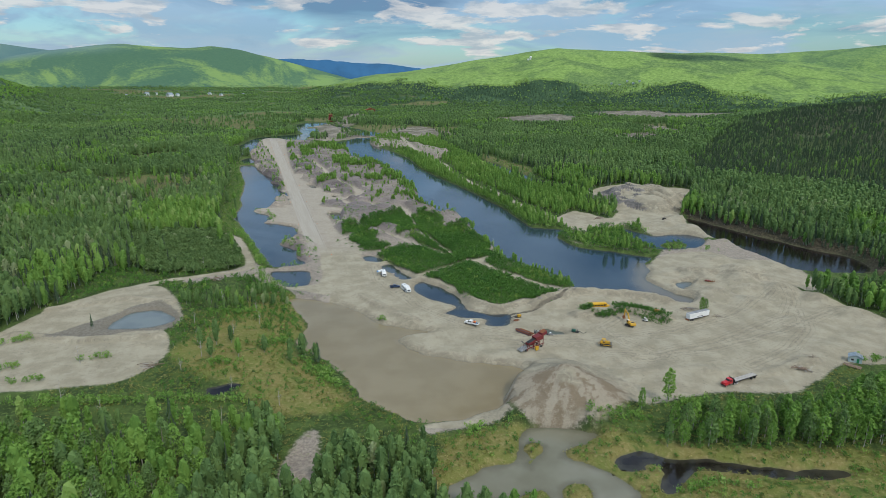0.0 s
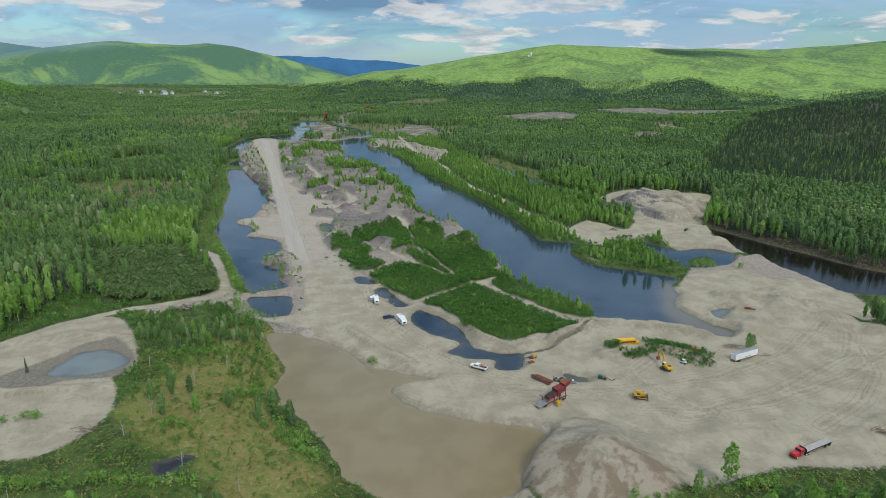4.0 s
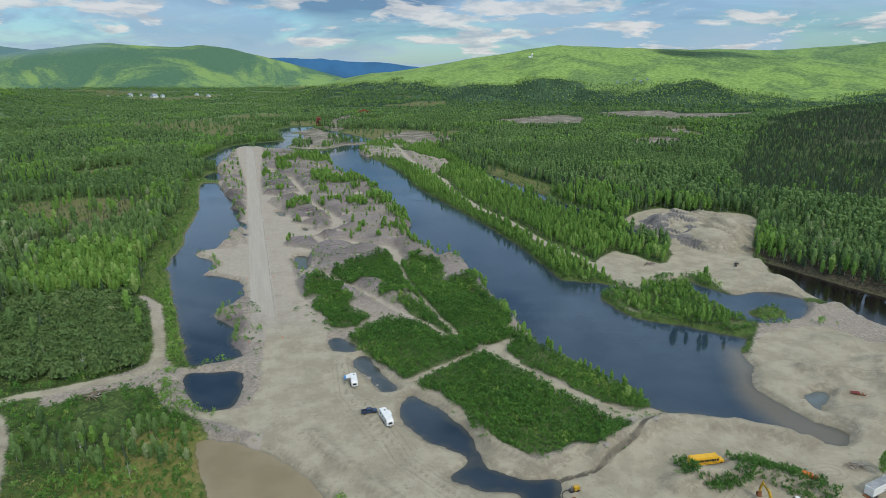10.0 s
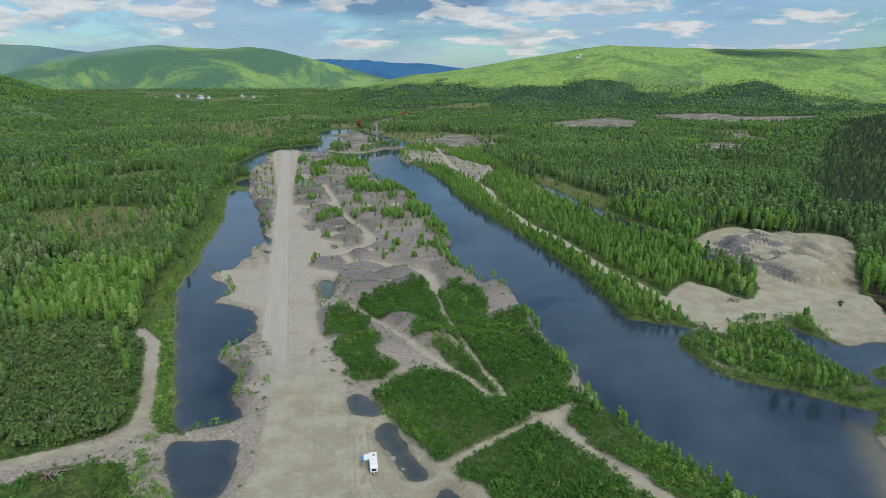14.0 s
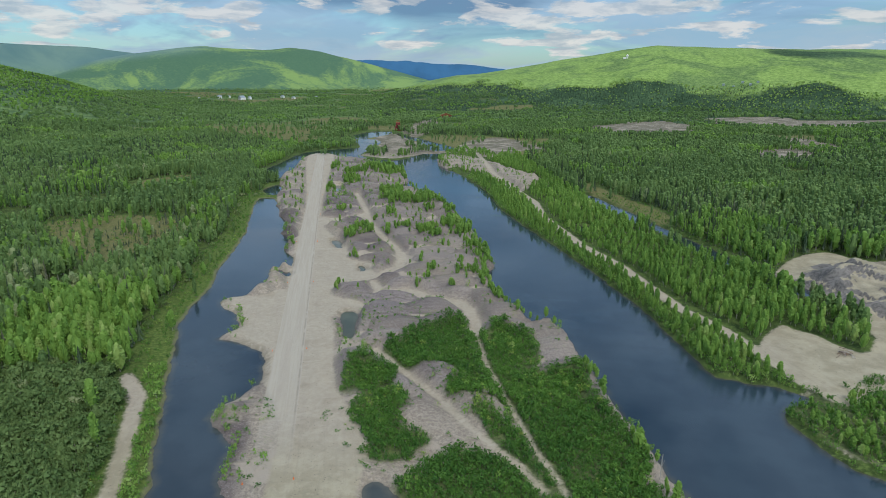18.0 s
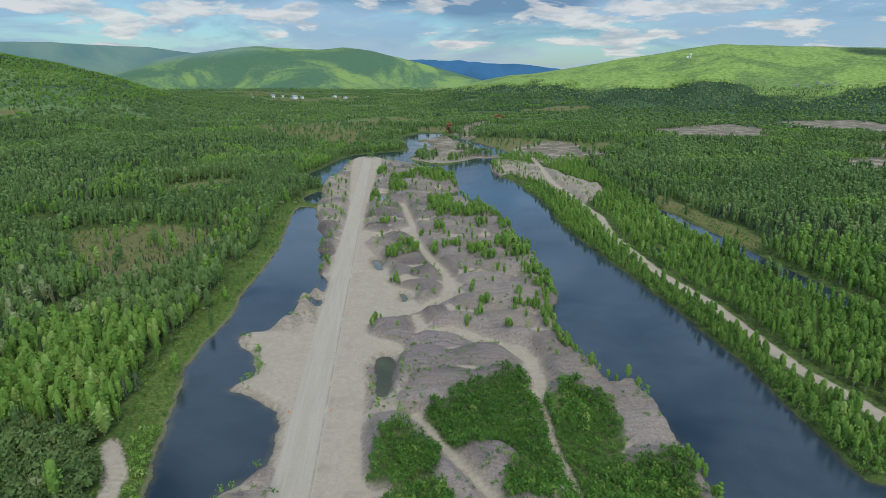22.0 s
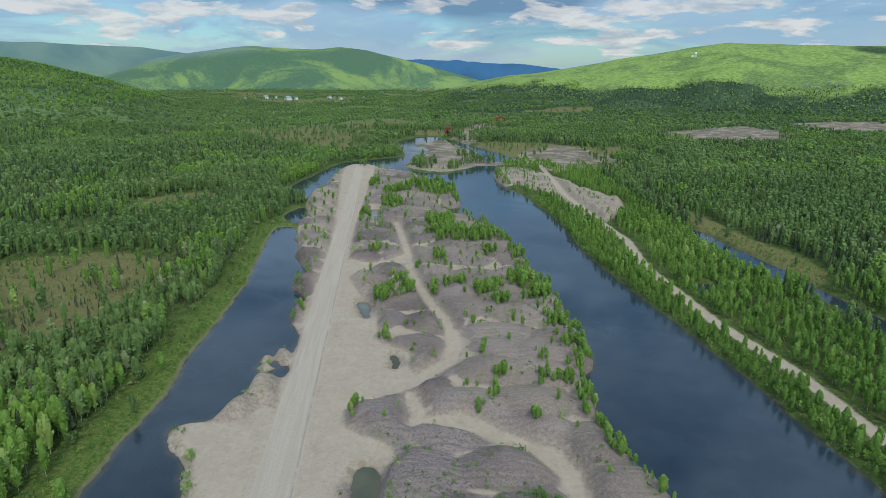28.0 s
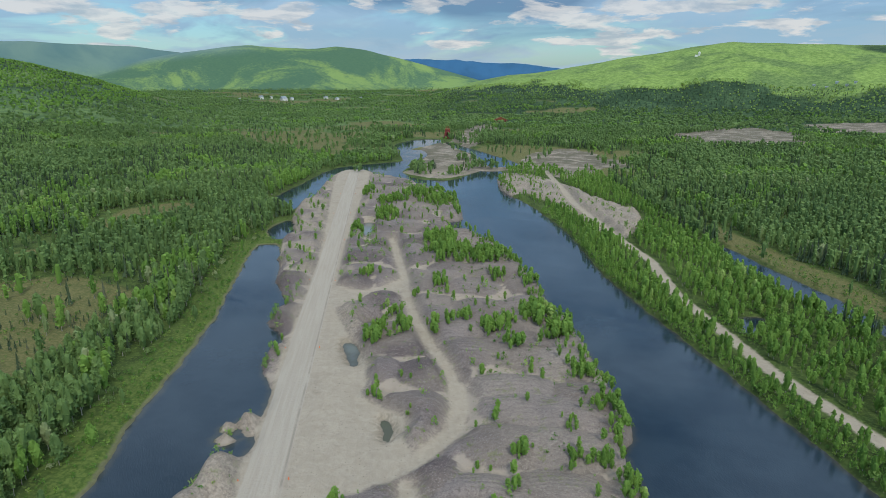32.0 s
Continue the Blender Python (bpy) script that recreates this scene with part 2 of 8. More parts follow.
def ground_material():
    k = Mat("ground_cover", 0.95, 0, 0.15)
    big, mid, fine, grit = k.noise(0.02, 4), k.noise(0.11, 4, 0.6), k.noise(0.7, 4, 0.65), k.noise(3.0, 3, 0.7)
    wob = k.math("MULTIPLY", k.math("SUBTRACT", fine, 0.5), 5.0)
    wob2 = k.math("MULTIPLY", k.math("SUBTRACT", mid, 0.5), 9.0)
    # forest floor and low growth, canopy shade put into the dark tones
    floor = k.mix(k.step(mid, 0.38, 0.62), (0.040, 0.066, 0.020), (0.078, 0.122, 0.032))
    floor = k.mix(k.step(fine, 0.50, 0.66), floor, (0.115, 0.170, 0.045))
    # moorland
    bog = k.mix(k.step(mid, 0.36, 0.6), (0.215, 0.190, 0.066), (0.160, 0.180, 0.048))
    bog = k.mix(k.step(fine, 0.5, 0.68), bog, (0.275, 0.235, 0.098))
    bog = k.mix(k.step(k.noise(0.06, 5, 0.65, 0.8), 0.57, 0.66), bog, (0.095, 0.135, 0.032))
    bog = k.mix(k.math("MULTIPLY", k.attr("moor"), 0.8), bog, k.mix(k.step(fine, 0.40, 0.62), (0.098, 0.112, 0.044), (0.165, 0.162, 0.070)))
    col = k.mix(k.step(k.math("ADD", k.attr("bog"), wob2), -2.0, 4.0), floor, bog)
    # far hills: pale leafy woods, darker spruce stands; sunlight, cloud shadow and haze painted in
    hz = k.noise(0.0022, 5, 0.55, 0.6)
    hf = k.noise(0.13, 6, 0.78, 0.3)
    crown = k.voronoi(0.060).outputs["Distance"]
    hf = k.math("SUBTRACT", hf, k.math("MULTIPLY", k.math("SUBTRACT", crown, 0.45), 0.30))
    # the hill ahead gets brighter greens: its sunlight is put into the colour
    leafy = k.mix(k.attr("sunlit_hill"), k.mix(k.step(hf, 0.30, 0.68), (0.078, 0.142, 0.048), (0.165, 0.250, 0.080)), k.mix(k.step(hf, 0.30, 0.68), (0.135, 0.235, 0.056), (0.285, 0.410, 0.110)))
    spruce = k.mix(k.step(hf, 0.30, 0.68), (0.014, 0.040, 0.020), (0.052, 0.098, 0.040))
    # spruce stands, and cloud shadow painted in the same dark green
    dark = k.step(k.math("ADD", k.attr("spruce"), k.math("MULTIPLY", k.math("SUBTRACT", hz, 0.5), 2.0)), 0.34, 0.56)
    hill = k.mix(dark, leafy, spruce)
    hill = k.mix(k.math("MULTIPLY", k.step(k.noise(0.0045, 5, 0.65, 0.8), 0.46, 0.60), 0.55), hill, k.mix(k.step(hf, 0.30, 0.68), (0.040, 0.090, 0.045), (0.100, 0.165, 0.070)))
    # far slopes: bluish haze, with lit and shaded patches, painted into the green
    hill = k.mix(k.math("MULTIPLY", k.attr("haze_tint"), 0.85), hill, k.mix(k.step(k.math("ADD", k.math("MULTIPLY", k.noise(0.0015, 5, 0.62, 1.2), 0.85), k.math("MULTIPLY", hf, 0.15)), 0.45, 0.58), (0.070, 0.150, 0.098), (0.215, 0.330, 0.110)))
    # rearmost left range: thicker haze, painted as blue-green
    hill = k.mix(k.attr("far_haze"), hill, k.mix(k.step(hz, 0.40, 0.62), (0.095, 0.180, 0.180), (0.145, 0.235, 0.205)))
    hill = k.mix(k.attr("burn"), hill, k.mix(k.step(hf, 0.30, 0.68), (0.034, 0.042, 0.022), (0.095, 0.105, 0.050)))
    bank = k.mix(k.step(fine, 0.40, 0.62), (0.066, 0.112, 0.024), (0.130, 0.180, 0.045))
    col = k.mix(k.attr("bank"), col, bank)
    rim = k.math("MULTIPLY", k.attr("bank"), k.step(k.math("ADD", k.attr("shore"), k.math("MULTIPLY", wob, 0.4)), 1.7, 0.7))
    col = k.mix(k.math("MULTIPLY", rim, 0.6), col, (0.200, 0.185, 0.120))
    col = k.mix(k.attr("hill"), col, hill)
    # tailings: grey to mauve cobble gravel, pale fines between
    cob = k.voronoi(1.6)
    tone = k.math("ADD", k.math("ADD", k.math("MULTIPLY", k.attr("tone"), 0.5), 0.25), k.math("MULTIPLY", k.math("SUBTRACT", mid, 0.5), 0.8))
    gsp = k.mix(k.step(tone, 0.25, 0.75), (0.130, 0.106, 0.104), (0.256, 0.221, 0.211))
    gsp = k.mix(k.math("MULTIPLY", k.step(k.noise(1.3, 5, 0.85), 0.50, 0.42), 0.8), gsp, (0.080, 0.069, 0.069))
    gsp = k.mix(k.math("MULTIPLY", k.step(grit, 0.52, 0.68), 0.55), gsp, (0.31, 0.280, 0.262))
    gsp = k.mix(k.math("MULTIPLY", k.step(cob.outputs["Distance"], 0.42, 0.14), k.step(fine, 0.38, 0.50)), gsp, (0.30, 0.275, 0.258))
    tan = k.mix(k.step(fine, 0.38, 0.62), (0.275, 0.236, 0.188), (0.385, 0.336, 0.275))
    tan = k.mix(k.math("MULTIPLY", k.step(k.noise(0.035, 5, 0.6, 1.0), 0.52, 0.64), 0.5), tan, (0.200, 0.178, 0.160))
    tan = k.mix(k.math("MULTIPLY", k.step(k.noise(1.1, 5, 0.85), 0.52, 0.42), 0.55), tan, (0.175, 0.150, 0.128))
    tan = k.mix(k.math("MULTIPLY", k.step(grit, 0.55, 0.70), 0.5), tan, (0.44, 0.40, 0.345))
    gsp = k.mix(k.attr("spoil"), tan, gsp)
    # furrows left by the stacker
    fw = k.t.nodes.new("ShaderNodeTexWave")
    fw.bands_direction = "Y"
    fw.inputs["Scale"].default_value = 0.115
    fw.inputs["Distortion"].default_value = 3.4
    fw.inputs["Detail"].default_value = 4.0
    fw.inputs["Detail Scale"].default_value = 1.1
    fw.inputs["Detail Roughness"].default_value = 0.72
    mpf = k.t.nodes.new("ShaderNodeMapping")
    mpf.inputs["Rotation"].default_value = (0, 0, radians(-14))
    mpf.inputs["Scale"].default_value = (0.55, 1.0, 1.0)
    k.t.links.new(k.co, mpf.inputs[0])
    k.t.links.new(mpf.outputs[0], fw.inputs["Vector"])
    furrow = fw.outputs["Fac"]
    # furrow bottoms: dark cobbles, plus the furrows' shading put into the colour
    gsp = k.mix(k.math("MULTIPLY", k.math("MULTIPLY", k.step(furrow, 0.40, 0.05), k.step(fine, 0.35, 0.6)), k.math("MULTIPLY", k.attr("spoil"), k.math("MULTIPLY", k.step(mid, 0.40, 0.56), 0.65))), gsp, (0.125, 0.108, 0.102))
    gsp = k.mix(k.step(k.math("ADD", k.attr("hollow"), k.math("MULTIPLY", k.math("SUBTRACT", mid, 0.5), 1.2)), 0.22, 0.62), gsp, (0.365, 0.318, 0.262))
    green = k.step(k.math("ADD", k.math("MULTIPLY", mid, 0.6), k.math("MULTIPLY", fine, 0.5)), 0.615, 0.68)
    gsp = k.mix(k.math("MULTIPLY", green, 0.5), gsp, (0.150, 0.180, 0.060))
    gm = k.step(k.math("ADD", k.attr("gravel"), wob), -1.0, 1.2)
    litter = k.mix(k.step(fine, 0.40, 0.62), (0.050, 0.085, 0.022), (0.105, 0.150, 0.042))
    gsp = k.mix(k.math("MULTIPLY", k.attr("thicket"), 0.88), gsp, litter)
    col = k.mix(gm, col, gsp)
    col = k.mix(k.math("MULTIPLY", gm, k.math("MULTIPLY", k.attr("old"), k.step(k.noise(0.03, 5, 0.7), 0.40, 0.55))), col, (0.150, 0.140, 0.100))
    # pale sand and fines, tracked by wheels
    tr = k.noise(0.55, 4, 0.65, 0.6, (-17, (1.0, 0.035, 1.0)))
    sand = k.mix(k.step(mid, 0.35, 0.65), (0.308, 0.276, 0.197), (0.400, 0.360, 0.264))
    sand = k.mix(k.math("MULTIPLY", k.step(tr, 0.50, 0.66), k.math("ADD", k.math("MULTIPLY", k.attr("drive"), 0.30), 0.08)), sand, (0.195, 0.172, 0.132))
    sand = k.mix(k.math("MULTIPLY", k.step(grit, 0.58, 0.78), 0.35), sand, (0.165, 0.145, 0.112))
    scour = k.noise(0.22, 6, 0.7, 1.2)
    sand = k.mix(k.math("MULTIPLY", k.step(scour, 0.56, 0.68), k.math("SUBTRACT", 0.42, k.math("MULTIPLY", k.attr("drive"), 0.28))), sand, (0.195, 0.170, 0.128))
    sand = k.mix(k.math("MULTIPLY", k.step(scour, 0.44, 0.34), 0.40), sand, (0.430, 0.392, 0.305))
    sand = k.mix(k.math("MULTIPLY", k.attr("drive"), 0.75), sand, k.mix(k.step(scour, 0.36, 0.64), (0.420, 0.372, 0.305), (0.362, 0.318, 0.258)))
    stones = k.voronoi(0.55)
    sand = k.mix(k.math("MULTIPLY", k.step(stones.outputs["Distance"], 0.13, 0.07), 0.6), sand, (0.110, 0.098, 0.080))
    sm = k.step(k.math("ADD", k.attr("sand"), k.math("ADD", k.math("MULTIPLY", wob, 0.5), k.math("MULTIPLY", wob2, 0.35))), -0.8, 1.2)
    col = k.mix(sm, col, sand)
    col = k.mix(k.math("MULTIPLY", k.step(k.math("ADD", k.attr("mud"), wob), -0.5, 1.0), 0.85), col, k.mix(k.step(fine, 0.40, 0.60), (0.150, 0.136, 0.112), (0.215, 0.196, 0.160)))
    patch = k.math("MULTIPLY", k.step(k.noise(0.045, 5, 0.65), 0.56, 0.66), 0.20)
    col = k.mix(k.math("MULTIPLY", patch, sm), col, (0.185, 0.155, 0.112))
    col = k.mix(k.math("MULTIPLY", k.step(k.math("ADD", k.attr("trench"), k.math("MULTIPLY", wob, 0.2)), 0.0, 0.7), 0.9), col, (0.075, 0.066, 0.052))
    # steep sand faces darkened: slope shading put into the colour
    col = k.mix(k.math("MULTIPLY", k.attr("cut"), k.math("MULTIPLY", k.step(scour, 0.36, 0.58), 0.65)), col, (0.212, 0.184, 0.138))
    # bare clay and earth of the cone pile
    clay = k.mix(k.step(k.math("ADD", k.attr("streak"), k.math("MULTIPLY", k.math("SUBTRACT", fine, 0.5), 0.5)), 0.38, 0.62), (0.195, 0.150, 0.100), (0.325, 0.282, 0.212))
    col = k.mix(k.math("MULTIPLY", k.step(k.math("ADD", k.attr("clay"), k.math("MULTIPLY", wob, 0.06)), 0.25, 0.75), 0.85), col, clay)
    # wheel ruts of the runway
    off = k.math("ABSOLUTE", k.attr("side"))
    rut = k.math("MULTIPLY", k.step(k.math("ADD", off, k.math("ADD", k.math("MULTIPLY", wob, 0.12), k.math("MULTIPLY", wob2, 0.05))), 6.6, 5.9), k.attr("lane"))
    col = k.mix(k.math("MULTIPLY", rut, 0.9), col, k.mix(k.step(tr, 0.35, 0.65), (0.428, 0.392, 0.330), (0.388, 0.350, 0.290)))
    groove = k.math("MULTIPLY", k.math("MULTIPLY", k.step(k.math("ABSOLUTE", k.math("SUBTRACT", k.math("ADD", k.attr("side"), k.math("MULTIPLY", wob, 0.06)), 5.6)), 0.55, 0.15), k.attr("lane")), k.step(mid, 0.30, 0.55))
    col = k.mix(k.math("MULTIPLY", groove, 0.5), col, (0.215, 0.192, 0.160))
    # tyre marks that run side by side over the apron
    path = k.math("ADD", k.attr("wheel"), k.math("MULTIPLY", wob2, 0.10))
    marks = k.step(k.math("SINE", k.math("MULTIPLY", path, 3.3)), 0.35, 0.9)
    wheel = k.math("MULTIPLY", k.math("MULTIPLY", marks, k.step(path, 8.0, 1.0)), k.math("MULTIPLY", k.step(fine, 0.34, 0.60), 0.55))
    col = k.mix(wheel, col, (0.200, 0.175, 0.134))
    scree = k.step(k.math("ADD", k.attr("scree"), k.math("MULTIPLY", k.math("SUBTRACT", mid, 0.5), 0.9)), 0.40, 0.62)
    col = k.mix(scree, col, k.mix(k.step(k.math("ADD", k.math("MULTIPLY", fine, 0.5), k.math("MULTIPLY", mid, 0.5)), 0.40, 0.60), (0.115, 0.108, 0.104), (0.235, 0.218, 0.200)))
    col = k.mix(k.math("MULTIPLY", k.attr("peat"), 0.9), col, k.mix(k.step(fine, 0.40, 0.62), (0.040, 0.032, 0.024), (0.105, 0.084, 0.060)))
    # wet margin and pond beds
    wet = k.step(k.math("ADD", k.attr("shore"), k.math("MULTIPLY", wob, 0.15)), 0.9, -0.6)
    col = k.mix(k.math("MULTIPLY", wet, 0.55), col, (0.10, 0.088, 0.066))
    deep = k.step(k.attr("shore"), -1.0, -5.0)
    col = k.mix(deep, col, (0.022, 0.026, 0.024))
    k.color(col)
    h = k.math("ADD", k.math("MULTIPLY", fine, 0.7), k.math("MULTIPLY", grit, 0.3))
    h = k.math("ADD", h, k.math("MULTIPLY", k.math("MULTIPLY", furrow, k.math("MULTIPLY", k.step(mid, 0.40, 0.6), 0.5)), k.attr("spoil")))
    h = k.math("ADD", h, k.math("MULTIPLY", scour, k.math("SUBTRACT", 0.7, k.math("MULTIPLY", sm, 0.45))))
    k.bump(h, 0.8, 0.9)
    return k.m


def water_material(name, tint, murk, rough=0.06, shallow=(0.075, 0.072, 0.050)):
    """Still pond water: murky body colour under a glossy, faintly rippled skin."""
    k = Mat(name, rough, 0, 0.5)
    n = k.noise(0.06, 3, 0.5)
    body = k.mix(k.step(n, 0.35, 0.65), tint, murk)
    body = k.mix(k.math("MULTIPLY", k.attr("silt"), 0.85), body, (0.150, 0.128, 0.088))
    k.color(k.mix(k.math("MULTIPLY", k.step(k.math("ADD", k.attr("depth"), k.math("MULTIPLY", k.math("SUBTRACT", k.noise(0.15, 3), 0.5), 5.0)), 3.2, -0.5), 0.6), body, shallow))
    wind = k.step(k.noise(0.012, 3, 0.5, 0.6), 0.45, 0.62)
    rip = k.noise(1.7, 3, 0.6, 0.2, (-35, (1.0, 0.35, 1.0)))
    k.bump(k.math("MULTIPLY", rip, k.math("ADD", k.math("MULTIPLY", wind, 0.8), 0.12)), 0.16, 0.5)
    cat = k.step(k.noise(0.035, 4, 0.6, 0.4, (-62, (1.0, 0.12, 1.0))), 0.54, 0.64)
    k.put(k.b.inputs["Roughness"], k.math("ADD", rough, k.math("MULTIPLY", cat, 0.09)))
    k.b.inputs["IOR"].default_value = 1.33
    return k.m


def leaf_material(name, dark, light, pale, through=0.25):
    """Foliage: each clump and each tree varies; some light passes through the leaves."""
    k = Mat(name, 0.75, 0, 0.2)
    g = k.t.nodes.new("ShaderNodeNewGeometry")
    rnd = g.outputs["Random Per Island"]
    tint = k.attr("tint")
    c = k.mix(k.math("ADD", k.math("MULTIPLY", rnd, 0.30), k.math("MULTIPLY", tint, 0.70)), dark, light)
    c = k.mix(k.step(tint, 0.80, 0.98), c, pale)
    k.color(c)
    tr = k.t.nodes.new("ShaderNodeBsdfTranslucent")
    k.put(tr.inputs[0], c)
    mx = k.t.nodes.new("ShaderNodeMixShader")
    mx.inputs[0].default_value = through
    k.t.links.new(k.b.outputs[0], mx.inputs[1])
    k.t.links.new(tr.outputs[0], mx.inputs[2])
    k.t.links.new(mx.outputs[0], k.t.nodes["Material Output"].inputs[0])
    return k.m


def plain(name, col, rough=0.6, metal=0.0, vary=0.25, scale=1.5, dirt=(0.20, 0.17, 0.13), soil=0.35):
    """Painted or bare surface with blotches and a film of dirt."""
    k = Mat(name, rough, metal, 0.4)
    a = k.noise(scale, 4, 0.6)
    b = k.noise(scale * 6, 3, 0.6)
    lo = tuple(c * (1 - vary) for c in col)
    c = k.mix(k.step(a, 0.35, 0.65), lo, col)
    c = k.mix(k.math("MULTIPLY", k.step(b, 0.50, 0.75), soil), c, dirt)
    k.color(c)
    k.bump(b, 0.02, 0.3)
    return k.m


GROUND = ground_material()
WATER_DARK = water_material("water_dark", (0.017, 0.030, 0.045), (0.023, 0.038, 0.054), 0.07)
WATER_WIDE = water_material("water_wide", (0.020, 0.036, 0.055), (0.027, 0.046, 0.066), 0.08)
WATER_POOL = water_material("water_pool", (0.030, 0.040, 0.042), (0.045, 0.056, 0.056), 0.08, (0.10, 0.095, 0.075))
WATER_BROWN = water_material("water_silty", (0.205, 0.162, 0.084), (0.232, 0.186, 0.102), 0.16, (0.25, 0.205, 0.125))
WATER_SILT = water_material("water_pale_silt", (0.165, 0.158, 0.108), (0.205, 0.198, 0.145), 0.14, (0.10, 0.095, 0.062))
WATER_GREY = water_material("water_grey", (0.120, 0.140, 0.135), (0.160, 0.180, 0.165), 0.10)
WATER_GREEN = water_material("water_green", (0.055, 0.065, 0.040), (0.085, 0.095, 0.055), 0.10)
WATER_PEAT = water_material("water_peat", (0.008, 0.006, 0.006), (0.014, 0.010, 0.009))
LEAF_BIRCH = leaf_material("birch_leaves", (0.080, 0.152, 0.054), (0.218, 0.342, 0.104), (0.290, 0.355, 0.170), 0.28)
LEAF_ASPEN = leaf_material("aspen_leaves", (0.098, 0.212, 0.042), (0.258, 0.430, 0.088), (0.310, 0.440, 0.125), 0.30)
# lit copy of the birch leaves: hillside sunlight put into the greens
LEAF_HILL_LIT = leaf_material("hillside_birch_leaves_lit", (0.220, 0.345, 0.090), (0.385, 0.530, 0.145), (0.410, 0.520, 0.180), 0.30)
LEAF_SPRUCE = leaf_material("spruce_needles", (0.036, 0.068, 0.038), (0.090, 0.134, 0.066), (0.130, 0.145, 0.095), 0.14)
LEAF_SHRUB = leaf_material("willow_leaves", (0.042, 0.124, 0.026), (0.150, 0.305, 0.052), (0.250, 0.360, 0.080), 0.32)
LEAF_PALE = leaf_material("grey_willow_leaves", (0.082, 0.150, 0.046), (0.205, 0.300, 0.105), (0.300, 0.360, 0.180), 0.30)
LEAF_SEDGE = leaf_material("sedge_blades", (0.165, 0.185, 0.044), (0.330, 0.320, 0.098), (0.390, 0.345, 0.140), 0.35)
# blue of distance haze put into the mountains' base colour
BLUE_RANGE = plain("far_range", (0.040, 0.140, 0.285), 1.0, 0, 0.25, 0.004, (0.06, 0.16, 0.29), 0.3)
BARK = plain("birch_bark", (0.42, 0.40, 0.36), 0.85, 0, 0.4, 2.0, (0.10, 0.09, 0.08), 0.6)

# Plan outlines in metres: x east, y north of the first camera place.
PLAN = {}
PLAN["POND_NEAR"] = [(-108, 371), (-97, 373), (-85, 372), (-80, 359), (-79, 346), (-85, 342), (-93, 344), (-101, 355)]
PLAN["CANAL_WEST"] = [(-110, 381), (-125, 411), (-142, 445), (-172, 507), (-177, 516), (-184, 543), (-188, 569), (-197, 594), (-208, 635), (-214, 660), (-227, 705), (-245, 752), (-272, 829), (-267, 841), (-256, 837), (-235, 795), (-221, 762), (-195, 724), (-197, 704), (-180, 686), (-177, 659), (-163, 639), (-155, 612), (-151, 599), (-157, 589), (-160, 595), (-159, 565), (-172, 554), (-166, 543), (-155, 534), (-146, 517), (-150, 503), (-139, 501), (-124, 493), (-121, 489), (-112, 467), (-114, 452), (-120, 443), (-115, 432), (-103, 421), (-102, 422), (-99, 402), (-89, 389), (-102, 380)]
PLAN["CANAL_LINK"] = [(-274, 858), (-290, 891), (-285, 919), (-269, 891), (-256, 859)]
PLAN["LAKE_NORTH"] = [(-327, 969), (-346, 1011), (-353, 1086), (-359, 1226), (-300, 1297), (-299, 1329), (-332, 1424), (-307, 1454), (-272, 1383), (-268, 1245), (-263, 1200), (-236, 1159), (-213, 1151), (-188, 1160), (-168, 1234), (-141, 1235), (-138, 1171), (-132, 1026), (-154, 1016), (-168, 1042), (-193, 1075), (-238, 1133), (-294, 1184), (-313, 1209), (-344, 1193), (-322, 1085), (-307, 1025), (-303, 976), (-303, 953)]
PLAN["CANAL_EAST"] = [(-219, 1106), (-169, 1048), (-147, 975), (-143, 944), (-161, 932), (-143, 911), (-110, 875), (-88, 832), (-64, 774), (-61, 740), (-48, 726), (-38, 685), (-29, 654), (-27, 635), (-30, 624), (-30, 619), (-25, 588), (-18, 568), (-7, 550), (-2, 538), (8, 537), (21, 492), (26, 468), (33, 446), (43, 402), (54, 385), (64, 368), (72, 357), (79, 343), (91, 339)]
PLAN["CANAL_EAST"] += [(108, 334), (122, 323), (132, 319), (139, 322), (140, 329), (133, 335), (127, 348), (124, 363), (132, 377), (134, 392), (142, 406), (138, 410), (121, 421), (98, 433), (89, 456), (90, 468), (97, 474), (104, 478), (101, 483), (92, 488), (79, 491), (70, 500), (59, 555), (30, 651), (-20, 788), (-36, 849), (-54, 926), (-88, 1021), (-125, 1100), (-143, 1196), (-166, 1225), (-189, 1152), (-211, 1143)]
PLAN["POND_BLACK"] = [(210, 530), (223, 511), (240, 476), (255, 451), (264, 430), (280, 410), (271, 376), (229, 379), (223, 401), (213, 440), (206, 476)]
PLAN["CANAL_FAR"] = [(59, 902), (72, 865), (83, 833), (96, 798), (104, 765), (146, 638), (159, 609), (149, 601), (140, 621), (124, 658), (111, 686), (97, 752), (73, 798), (60, 832), (54, 870)]
PLAN["POND_BROWN"] = [(-84, 322), (-69, 320), (-56, 313), (-42, 301), (-29, 286), (-4, 277), (-21, 270), (-10, 254), (9, 246), (21, 244), (35, 236), (24, 214), (23, 208), (4, 198), (-9, 197), (-17, 202), (-31, 214), (-36, 225), (-50, 245), (-67, 263), (-66, 283), (-72, 297)]
PLAN["POND_SOUTH"] = [(30, 193), (45, 193), (54, 189), (42, 179), (50, 170), (58, 162), (57, 154), (35, 152), (30, 159), (16, 154), (1, 156), (12, 170), (23, 174), (26, 184)]
PLAN["POND_STREAM"] = [(57, 175), (67, 180), (76, 174), (86, 176), (99, 172), (110, 170), (128, 170), (125, 166), (108, 166), (93, 168), (80, 170), (71, 159), (66, 159), (67, 168), (57, 169)]
